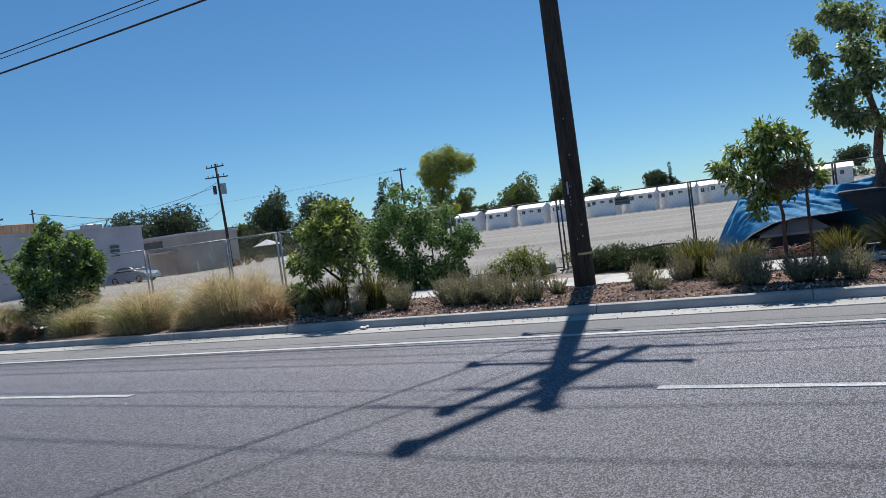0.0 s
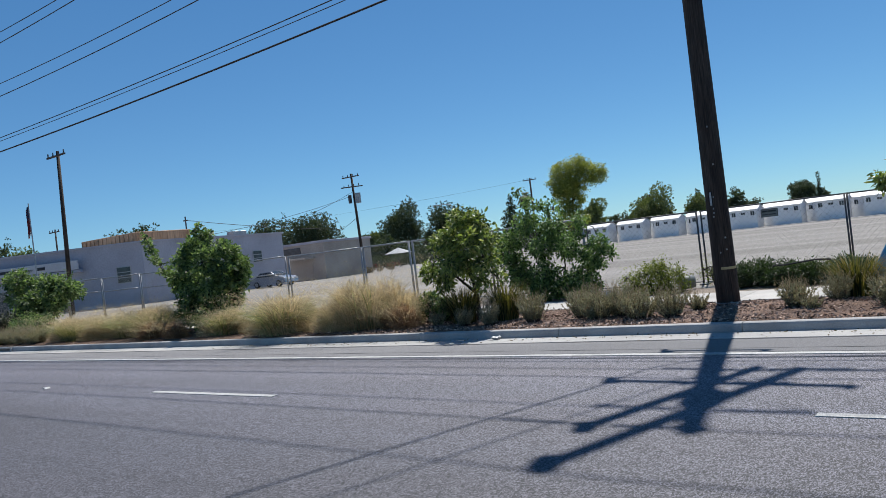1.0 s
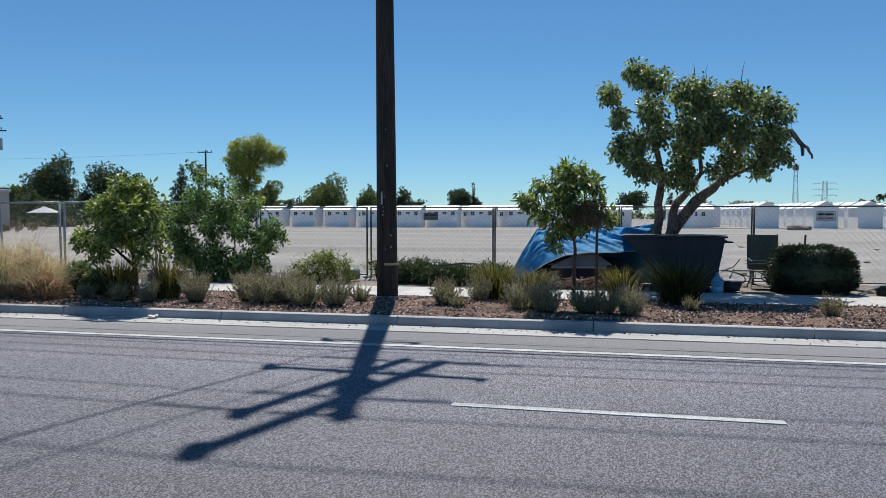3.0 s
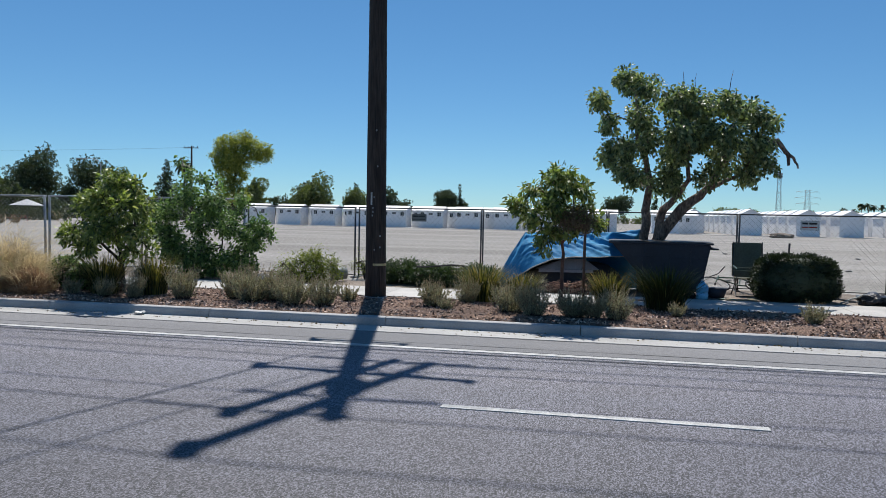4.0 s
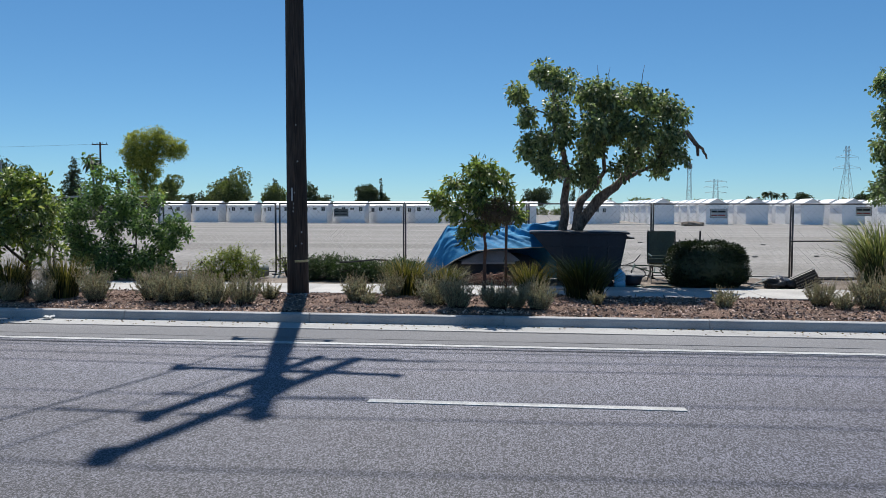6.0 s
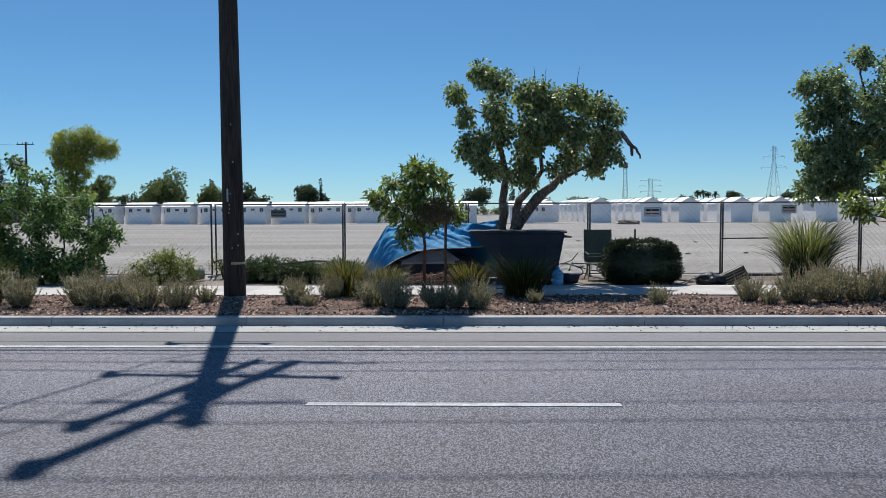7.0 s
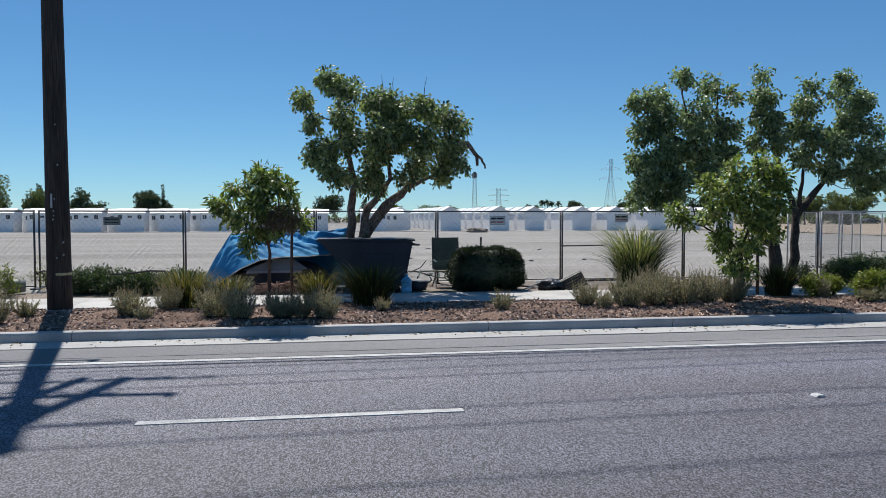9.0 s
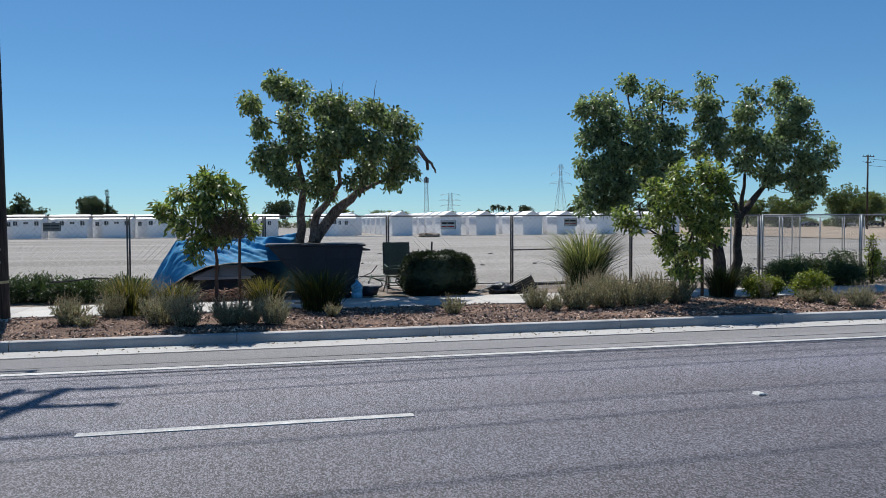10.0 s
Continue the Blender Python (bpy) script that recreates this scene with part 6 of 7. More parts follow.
def build_shelters():
    z = 0.06
    row = shelter(3.25, 2.9, 2.3, 0.5, True, "white panel cabin with small high windows across the lot", "white cabins", [(0.25, 0.75, 1.55, 2.1, 0), (1.35, 1.9, 1.72, 2.02, 1), (2.5, 3.0, 1.55, 2.1, 0)])
    back = shelter(2.6, 2.6, 2.3, 0.5, True, "white panel cabin with small high windows across the lot", "white cabins", [(0.35, 0.8, 1.45, 2.02, 0), (1.25, 1.7, 1.45, 2.02, 0)])
    first = True
    rng = np.random.default_rng(7)
    for k in range(12):
        x = -48.6 + 4.93 * k
        if k == 10:
            continue
        at = pose(x, 98 + rng.uniform(-0.15, 0.15), z)
        bk = pose(x + 3.1, 101.6, z)
        if first:
            row.matrix_basis, back.matrix_basis = at, bk
            first = False
        else:
            copy_thing(row, at)
            copy_thing(back, bk)
    col = shelter(2.65, 3.9, 2.45, 0.7, False, "white panel cabin with a shaded gable end across the lot", "white gabled cabins", [(1.1, 1.45, 1.35, 1.7, 0)])
    plain = shelter(2.65, 3.9, 2.45, 0.7, False, "white panel cabin with a plain gable end across the lot", "white gabled cabins", [])
    used = set()
    for x, y0, n in ((15.75, 98, 7), (22.2, 98, 6), (26.95, 98, 6), (33.45, 98, 6), (38.25, 98, 6), (44.0, 98, 6), (49.4, 99, 6), (10.2, 107, 5), (55.0, 100, 4)):
        for k in range(n):
            src = plain if k == 0 else col
            at = pose(x, y0 + 5.6 * k, z)
            if src in used:
                copy_thing(src, at)
            else:
                used.add(src)
                src.matrix_basis = at
    tagged(Geo().box(-52, 95.4, 0.0, 14, 97.6, 0.12, bev=0.01).make("cabin_apron", CONCRETE), "pale concrete strip in front of the cabins", "pavement", kind="structure")
    tagged(Geo().box(14.2, 96.0, 0.0, 60, 97.7, 0.11, bev=0.01).make("cabin_apron", CONCRETE), "pale concrete strip in front of the cabins", "pavement", kind="structure")


build_shelters()

# ---------------------------------------------------------------- buildings at the far side of the lot
LILAC_WALL = surf("painted_block", (0.37, 0.36, 0.41), (0.45, 0.44, 0.49), 0.4, 8, 0.85, bump=0.15, grain=0.08)
TAN_SIDING = surf("tan_siding", (0.378, 0.225, 0.126), (0.522, 0.333, 0.198), 0.5, 10, 0.8, bump=0.1, grain=0.2, fstretch=(1, 1, 0.05))
BEIGE_WALL = surf("beige_block", (0.36, 0.31, 0.27), (0.45, 0.40, 0.35), 0.5, 8, 0.85, bump=0.1, grain=0.1)
SIGN_BAND = surf("sign_band", (0.496, 0.48, 0.496), (0.56, 0.544, 0.56), 0.7, 12, 0.7, bump=0.05, grain=0.06)
INK = surf("dark_lettering", (0.016, 0.016, 0.024), (0.032, 0.032, 0.04), 4, 20, 0.6, bump=0, grain=0.1)


def lettering(body, at, size, rz, parent):
    c = bpy.data.curves.new("letters", "FONT")
    c.body, c.size, c.extrude, c.align_x = body, size, 0.01, "LEFT"
    o = new("letters", c)
    o.matrix_basis = pose(*at, 90, 0, rz)
    dg = bpy.context.evaluated_depsgraph_get()
    me = bpy.data.meshes.new_from_object(o.evaluated_get(dg))
    m = o.matrix_basis.copy()
    bpy.data.objects.remove(o)
    me.materials.clear()
    me.materials.append(INK)
    t = new("lettering", me)
    t.parent, t.matrix_basis = parent, m
    return t


def build_hall():
    root = thing("hall", (-57.0, 30.0, 0.12), "low pale lilac flat-roofed block hall with a sign band", "building")
    h = 5.1
    foot = [(-34.0, -8.5), (-14.6, -1.8), (-6.0, 3.0), (-1.0, 6.0), (-2.0, 22.0), (-38.0, 22.0)]
    n = len(foot)
    for name, z0, z1, grow in (("shell", 0, h, 0.0), ("parapet_cap", h, h + 0.16, 0.12)):
        g = Geo()
        pts = [(x * (1 + grow * 0.004) + (grow if x > -5 else 0), y - (grow if y < 10 else -grow), z) for z in (z0, z1) for x, y in foot]
        g.add(pts, [(i, (i + 1) % n, n + (i + 1) % n, n + i) for i in range(n)] + [tuple(range(n))[::-1], tuple(range(n, 2 * n))])
        g.make(name, LILAC_WALL, root)
    Geo().box(-12.0, 6.8, h + 0.17, -3.0, 12.2, h + 1.05, bev=0.04).make("roof_screen", TAN_SIDING, root, "tan ribbed rooftop screen")
    for k in range(8):
        Geo().box(-2.995, 7.0 + 0.7 * k, h + 0.2, -2.95, 7.08 + 0.7 * k, h + 1.0).make("batten", TAN_SIDING, root)
    for k in range(13):
        Geo().box(-11.9 + 0.7 * k, 6.74, h + 0.2, -11.82 + 0.7 * k, 6.795, h + 1.0).make("batten", TAN_SIDING, root)
    Geo().box(-3.6, 16.6, h + 0.17, -2.6, 18.2, h + 0.6, bev=0.03).make("roof_unit", GALV, root)
    for wall, y0, y1, z0, z1 in ((pose(-6.0, 3.0, 0, 0, 0, 30.96), 3.4, 4.7, 1.9, 3.3), (pose(-1.0, 6.0, 0, 0, 0, 93.58), 11.9, 13.1, 2.5, 3.65)):
        w = Geo().box(y0, -0.05, z0, y1, 0.02, z1, m=wall, bev=0.01).make("window", FRAME_GREY, root)
        for k in range(3):
            a = z0 + 0.07 + k * (z1 - z0 - 0.07) / 3
            Geo().box(y0 + 0.08, -0.062, a, y1 - 0.08, -0.051, a + (z1 - z0) / 3 - 0.09, m=wall).make("pane", PANE, w)
    # the sign band on the slanting road front
    ang = 28.8
    front = pose(-14.6, -1.8, 0, 0, 0, ang)
    put = lambda name, b, mat, par: Geo().box(*b, m=front, bev=0.01).make(name, mat, par)
    put("canopy", (-0.6, -0.55, 3.50 - 0.25, 10.5, -0.02, 3.50 - 0.05), LILAC_WALL, root)
    band = put("sign_band", (-0.1, -0.6, 3.50, 10.35, -0.45, 4.25), SIGN_BAND, root)
    for body, u, size in (("SOUTH SAC", 0.66, 0.40), ("Center", 5.17, 0.40)):
        p = front @ Vector((u, -0.63, 3.50 + 0.22))
        lettering(body, p[:], size, ang, band)
    for a, b in ((2.8, 4.15), (4.45, 5.0), (6.7, 7.4)):
        put("bar", (a, -0.64, 3.50 + 0.25, b, -0.61, 4.25 - 0.25), INK, band)
    # flat dark glass plates on the wall, with no recess behind
    for a, b in ((-11, -8), (-5, -3.4), (1.5, 3.2), (6.0, 9.0)):
        d = put("opening", (a, -0.06, 0.1, b, 0.01, 2.3), PANE, root)
        put("frame", (a - 0.1, -0.09, 2.3, b + 0.1, 0.0, 2.45), FRAME_GREY, d)
    an = thing("annex", (-60.0, 58.5, 0.1), "beige flat-roofed block annex behind the hall", "building")
    Geo().box(-8, 0, 0, 0, 7.5, 4.1, bev=0.03).make("shell", BEIGE_WALL, an)
    Geo().box(-8, -0.15, 3.95, 0.12, 7.6, 4.2, bev=0.02).make("roof_edge", LILAC_WALL, an)
    Geo().box(-5.6, -1.4, 2.3, -1.5, -0.02, 2.5, m=None, bev=0.02).make("awning", BEIGE_WALL, an)
    Geo().box(-3.0, -0.05, 0.05, -1.9, 0.02, 2.1, bev=0.01).make("door", BEIGE_WALL, an)
    Geo().box(-7.6, -0.06, 3.0, -3.6, 0.01, 3.7).make("opening", PANE, an)


def car(at, rz, mat, label, group="parked cars"):
    root = thing("car", at, label, "car", group, rz=rz)
    prof = [(-2.2, 0.35), (-2.22, 0.62), (-2.05, 0.86), (-1.55, 0.95), (-0.95, 1.38), (0.35, 1.42), (1.05, 1.0), (1.95, 0.84), (2.2, 0.62), (2.22, 0.35), (1.2, 0.24), (-1.2, 0.24)]
    g = Geo()
    n = len(prof)
    pts = []
    for y, s in ((-0.86, 0), (-0.6, 1), (0.6, 1), (0.86, 0)):
        pts += [(x * (1 if z < 0.97 else (1.0 if s else 0.97)), y * (1.0 if z < 0.97 else (1.0 if s else 0.86)), z) for x, z in prof]
    fs = [(k * n + i, k * n + (i + 1) % n, (k + 1) * n + (i + 1) % n, (k + 1) * n + i) for k in range(3) for i in range(n)]
    fs += [tuple(range(n))[::-1], tuple(range(3 * n, 4 * n))]
    g.add(pts, fs)
    g.make("body", mat, root)
    for s in (-1, 1):
        y = s * 0.80
        for a in ([(-1.35, 1.0), (-0.9, 1.32), (-0.35, 1.35), (-0.35, 1.0)], [(-0.28, 1.0), (-0.28, 1.35), (0.28, 1.35), (0.85, 1.0)]):
            w = Geo()
            w.add([(x, s * (0.868 if z < 1.1 else 0.755), z) for x, z in a] + [(x, s * (0.84 if z < 1.1 else 0.73), z) for x, z in a], [(0, 1, 2, 3), (7, 6, 5, 4), (0, 4, 5, 1), (1, 5, 6, 2), (2, 6, 7, 3), (3, 7, 4, 0)])
            w.make("side_window", PANE, root)
    for x0, z0, x1, z1 in ((1.02, 1.03, 0.4, 1.41), (-1.5, 0.98, -0.98, 1.37)):
        o = 0.012 if x0 > 0 else -0.012
        w = Geo()
        w.add([(x0 + o, -0.66, z0 + 0.012), (x0 + o, 0.66, z0 + 0.012), (x1 + o, 0.56, z1 + 0.012), (x1 + o, -0.56, z1 + 0.012), (x0, -0.66, z0), (x0, 0.66, z0), (x1, 0.56, z1), (x1, -0.56, z1)], [(0, 1, 2, 3), (7, 6, 5, 4), (0, 4, 5, 1), (1, 5, 6, 2), (2, 6, 7, 3), (3, 7, 4, 0)])
        w.make("windscreen", PANE, root)
    for x in (-1.35, 1.35):
        for y in (-0.78, 0.78):
            w = Geo().tube([(x, y - 0.1, 0.31), (x, y + 0.1, 0.31)], 0.31, 18).make("wheel", RUBBER, root)
            Geo().tube([(x, y - 0.11, 0.31), (x, y + 0.11, 0.31)], 0.19, 14).make("hubcap", GALV, w)
    for y in (-0.62, 0.62):
        Geo().box(2.14, y - 0.16, 0.62, 2.215, y + 0.16, 0.74, bev=0.01).make("headlight", WHITE_TAG, root)
        Geo().box(-2.225, y - 0.16, 0.66, -2.16, y + 0.16, 0.8, bev=0.01).make("tail_light", CERAMIC, root)
    return root


CAR_SILVER = surf("silver_paint", (0.336, 0.36, 0.4), (0.4, 0.424, 0.464), 1, 20, 0.22, metal=0.5, bump=0, grain=0.03)
CAR_WHITE = surf("white_paint", (0.56, 0.56, 0.56), (0.64, 0.64, 0.64), 1, 20, 0.25, bump=0, grain=0.03)
CAR_DARK = surf("dark_paint", (0.016, 0.0176, 0.024), (0.032, 0.032, 0.04), 1, 20, 0.25, bump=0, grain=0.03)
build_hall()
car((-55.3, 47.2, 0.15), 6, CAR_SILVER, "silver sedan parked beside the hall")
car((146, 170, 0.17), 10, CAR_WHITE, "white car parked on the far side of the field")
car((155, 171, 0.17), -8, CAR_DARK, "dark car parked on the far side of the field")
car((136, 172, 0.17), 4, CAR_DARK, "dark car parked on the far side of the field")


def simple_pole(at, h, r, label, arms=2, lean=0.0, transformer=False, name="utility_pole", mat=None):
    root = thing(name, at, label, "utility pole", "far utility poles")
    Geo().tube([(0, 0, -0.2), (lean * 0.5, 0, h * 0.5), (lean, 0, h)], [r, r * 0.85, r * 0.65], 10).make("shaft", mat or POLE_WOOD, root, smooth=True)
    for k in range(arms):
        z = h - 0.35 - 1.1 * k
        a = Geo().box(-1.25, -0.06, z - 0.06, 1.25, 0.06, z + 0.06, m=pose(lean * z / h, -0.15, 0, 0, 0, 25 * k), bev=0.01).make("crossarm", GREY_WOOD, root)
        for x in (-1.1, -0.4, 0.4, 1.1):
            Geo().tube([(x + lean, -0.15, z + 0.06), (x + lean, -0.15, z + 0.3)], [0.05, 0.04], 6).make("insulator", CERAMIC, a)
    if transformer:
        for x in (0.75,):
            Geo().tube([(x + lean, -0.1, h - 3.3), (x + lean, -0.1, h - 2.2)], 0.32, 12).make("transformer", GALV, root)
        Geo().tube([(-0.45 + lean, -0.1, h - 3.2), (-0.45 + lean, -0.1, h - 2.3)], 0.2, 12).make("transformer", DARK_STEEL, root)
    return root


simple_pole((-57.6, 62, 0.1), 11.1, 0.17, "tall wooden utility pole with transformers beside the annex", 2, -0.45, True)
simple_pole((-53.8, 27.5, 0.14), 11.6, 0.17, "tall wooden utility pole in front of the hall", 1, 0.45)
simple_pole((-63.5, 110, 0.05), 11.8, 0.2, "distant wooden utility pole behind the trees", 1, 0)
simple_pole((107, 120, 0.15), 13.6, 0.2, "distant wooden utility pole beyond the field", 2, 0)
simple_pole((-96, 48, 0.12), 9.7, 0.14, "small distant utility pole behind the hall", 1, 0)


def wire_between(a, b, sag, r, label):
    t = np.linspace(0, 1, 13)
    g = Geo().tube([(a[0] + (b[0] - a[0]) * q, a[1] + (b[1] - a[1]) * q, a[2] + (b[2] - a[2]) * q - 4 * sag * q * (1 - q)) for q in t], r, 4, cap=False)
    tagged(g.make("overhead_wire", CABLE), label, "overhead wire", "overhead wires")


wire_between((-58.2, 62, 9.2), (-57.9, 50, 5.7), 0.3, 0.02, "thin service wire sagging to the hall")
wire_between((-58.2, 62, 8.8), (-60.0, 44, 5.6), 0.35, 0.02, "thin service wire sagging to the hall")
wire_between((-57.8, 62, 6.4), (-60, 60, 4.6), 0.1, 0.02, "thin service wire sagging to the annex")
wire_between((-66, 46, 7.6), (-60, 62, 5.3), 0.2, 0.025, "thin service wire above the hall roof")
mast = thing("service_mast", (-66, 46, 5.22), "thin grey service mast standing on the hall roof", "mast")
Geo().tube([(0, 0, 0), (0, 0, 2.75)], 0.07, 8).make("shaft", DARK_STEEL, mast)
Geo().box(-0.35, -0.05, 2.3, 0.35, 0.05, 2.4).make("crossarm", GREY_WOOD, mast)
wire_between((107, 120, 13.0), (220, 130, 12.0), 1.5, 0.03, "thin distant wire beyond the field")
wire_between((107, 120, 11.8), (220, 130, 10.8), 1.5, 0.03, "thin distant wire beyond the field")
wire_between((-63.5, 110, 11.6), (-160, 95, 12.0), 1.2, 0.012, "thin distant wire above the lot")


def build_small_far():
    fl = thing("flagpole", (-58.5, 27.6, 0.14), "white flagpole with a limp striped flag before the hall", "flagpole")
    Geo().tube([(0, 0, 0), (-0.1, 0, 4), (-0.2, 0, 8.6)], [0.07, 0.055, 0.035], 10).make("shaft", GALV, fl)
    red = surf("flag_red", (0.13, 0.015, 0.022), (0.18, 0.025, 0.032), 3, 20, 0.9, bump=0, grain=0.1)
    navy = surf("flag_navy", (0.02, 0.025, 0.07), (0.03, 0.04, 0.10), 3, 20, 0.9, bump=0, grain=0.1)
    for k in range(6):
        g = Geo()
        p, q = grid_sheet(np.linspace(0, 1, 7), np.linspace(0, 1, 9), lambda u, v: (-0.24 - 0.07 * k - 0.07 * u, 0.06 * math.sin(7 * (k + u) * 0.5 + 2 * v), 8.4 - 1.9 * v - 0.09 * (k + u)))
        g.add(p, q)
        g.make("stripe", red if k % 2 == 0 else WHITE_TAG, fl)
    g = Geo()
    p, q = grid_sheet(np.linspace(0, 1, 7), np.linspace(0, 1, 6), lambda u, v: (-0.24 - 0.25 * u, -0.03 + 0.06 * math.sin(7 * 3 * u * 0.5 + 2 * v), 8.42 - 0.9 * v - 0.27 * u))
    g.add(p, q)
    g.make("canton", navy, fl)
    lp = thing("street_lamp", (-41.0, 15.7, 0.15), "tall slim grey steel street lamp pole with a domed base cover", "street lamp")
    Geo().tube([(0, 0, 0), (0, 0, 5), (-0.02, 0, 10.1), (-0.02, 0, 10.5)], [0.13, 0.105, 0.085, 0.02], 14).make("shaft", DARK_STEEL, lp, smooth=True)
    Geo().tube([(0, 0, h) for h in (0.0, 0.1, 0.22, 0.34)], [0.36, 0.34, 0.24, 0.14], 16).make("base_cover", GALV, lp, smooth=True)
    Geo().tube([(-0.08, -0.02, 3.3), (-0.1, -0.16, 3.4), (-0.1, -0.16, 3.8), (-0.08, -0.02, 3.9)], 0.05, 8).make("box", DARK_STEEL, lp)
    sl = thing("street_lamp", (-79.5, 110, 0.05), "distant street lamp with a curved arm", "street lamp")
    Geo().tube([(0, 0, 0), (0, 0, 8.6), (-0.4, 0, 9.4), (-1.6, 0, 9.7), (-3.6, 0, 9.75)], [0.13, 0.1, 0.08, 0.07, 0.06], 8).make("shaft", GALV, sl)
    Geo().box(-4.4, -0.15, 9.68, -3.5, 0.15, 9.85, bev=0.03).make("lamp_head", GALV, sl)
    um = thing("patio_umbrella", (-70.0, 82.6  , 0.08), "open white patio umbrella over a picnic place", "umbrella")
    Geo().tube([(0, 0, 0), (0, 0, 2.6)], 0.03, 8).make("pole", DARK_STEEL, um)
    for k in range(8):
        a, b = k * math.pi / 4, (k + 1) * math.pi / 4
        g = Geo()
        g.add([(0, 0, 2.72), (1.95 * math.cos(a), 1.95 * math.sin(a), 1.95), (1.95 * math.cos(b), 1.95 * math.sin(b), 1.95), (0, 0, 2.68), (1.95 * math.cos(a), 1.95 * math.sin(a), 1.91), (1.95 * math.cos(b), 1.95 * math.sin(b), 1.91)], [(0, 1, 2), (5, 4, 3), (1, 4, 5, 2)])
        g.make("panel", PALE_CLOTH, um)
    redp = surf("red_bench_paint", (0.22, 0.05, 0.04), (0.3, 0.08, 0.06), 2, 20, 0.6, bump=0.05, grain=0.15)
    for x in (-73.2, -69.0):
        tb = thing("picnic_table", (x, 80, 0.08), "red-brown wooden picnic table on the lot", "picnic table", "picnic tables")
        Geo().box(-0.95, -0.38, 0.71, 0.95, 0.38, 0.76, bev=0.01).make("tabletop", redp, tb)
        for y in (-0.72, 0.72):
            Geo().box(-0.95, y - 0.14, 0.42, 0.95, y + 0.14, 0.46, bev=0.01).make("bench", redp, tb)
        for xx in (-0.7, 0.7):
            for s in (-1, 1):
                Geo().tube([(xx, s * 0.75, 0), (xx, s * 0.2, 0.71)], 0.04, 6).make("leg", redp, tb)


build_small_far()


def lattice(at, h, base, top, arms, label, cat, r=0.16, panels=9):
    root = thing("lattice_tower", at, label, cat, "lattice towers")
    cs = [(-1, -1), (1, -1), (1, 1), (-1, 1)]
    w = lambda z: base + (top - base) * min(1.0, (z / h) * 1.35)
    zs = np.linspace(0, h, panels + 1)
    for c in cs:
        Geo().tube([(c[0] * w(z), c[1] * w(z), z) for z in zs], r, 4).make("leg", GALV, root)
    g = Geo()
    for a, b in zip(zs[:-1], zs[1:]):
        for i in range(4):
            p, q = cs[i], cs[(i + 1) % 4]
            g.tube([(p[0] * w(a), p[1] * w(a), a), (q[0] * w(b), q[1] * w(b), b)], r * 0.6, 3, cap=False)
            g.tube([(q[0] * w(a), q[1] * w(a), a), (p[0] * w(b), p[1] * w(b), b)], r * 0.6, 3, cap=False)
    tagged(g.make("bracing", GALV, root), kind="stuff")
    for z, L in arms:
        for s in (-1, 1):
            a = Geo().tube([(s * w(z), 0, z), (s * L, 0, z + 0.3)], r, 4)
            a.tube([(s * w(z), 0, z + h * 0.05), (s * L, 0, z + 0.3)], r * 0.7, 4)
            arm = a.make("arm", GALV, root)
            Geo().tube([(s * L, 0, z + 0.3), (s * L, 0, z - h * 0.03)], r * 0.8, 4).make("insulator", CERAMIC, arm)
    return root


lattice((237, 600, 0), 49.5, 5.2, 1.0, ((46, 2.6), (41, 8.0), (33, 9.5)), "tall grey steel lattice transmission tower on the skyline", "transmission tower", 0.11)
lattice((167, 700, 0), 29, 3.0, 1.6, ((27, 9.0), (22, 10.0), (17, 9.0)), "distant grey steel lattice transmission tower", "transmission tower", 0.12)
lattice((50, 700, 0), 27, 3.0, 1.4, ((25, 7.0), (20, 8.0)), "distant grey steel lattice transmission tower", "transmission tower", 0.11)
lattice((103, 500, 0), 31, 1.7, 1.0, (), "grey lattice mast with aerials at its top", "mast", 0.09, 12)
m_ = thing("mast_aerials", (103, 500, 28.4), "cluster of panel aerials at the top of the mast", "aerial")
for k in range(6):
    a = k * math.pi / 3
    Geo().box(-0.4, -0.2, -1.3, 0.4, 0.2, 1.8, m=pose(1.3 * math.cos(a), 1.3 * math.sin(a), 0.9, 0, 0, math.degrees(a)), bev=0.05).make("aerial_panel", GALV, m_)
Geo().tube([(0, 0, -0.5), (0, 0, 3.5)], 0.8, 8).make("core", DARK_STEEL, m_)

# ---------------------------------------------------------------- far trees
def far_tree(x, y, w, h, mat, seed, label, lift=0.56, count=2600, leaf=0.55, n=16, cone=False, z0=0.05, trunk=0.25):
    rng = np.random.default_rng(seed)
    cl = []
    if cone:
        for k in range(n):
            t = k / (n - 1)
            a = rng.uniform(0, 6.28)
            rr = w * 0.5 * (1 - t) * 0.75
            cl.append((math.cos(a) * rr * rng.uniform(0.3, 0.8), math.sin(a) * rr * 0.6, h * (0.14 + 0.82 * t), max(0.25, w * 0.30 * (1 - 0.85 * t))))
    else:
        r = 0.18 * min(w, h)
        for _ in range(n):
            d = unit(rng.normal(0, 1, 3)) * rng.uniform(0.4, 1.0)
            cl.append((d[0] * (w / 2 - r), d[1] * w * 0.3, h * lift + d[2] * (h * (1 - lift) - r * 0.9), r * rng.uniform(0.75, 1.3)))
    limbs = [([(0, 0, -0.2), (rng.uniform(-0.2, 0.2), 0, h * 0.3), (rng.uniform(-0.06, 0.06) * w, 0, h * 0.75)], trunk, trunk * 0.3)]
    return grown("far_tree", (x, y, z0), label, "tree", cl, int(count * 4.0), (leaf * 0.70, leaf * 0.47), limbs, mat, DARK_BARK, seed, 0.2, 8, leaf * 0.34, "far trees", twigs=False)


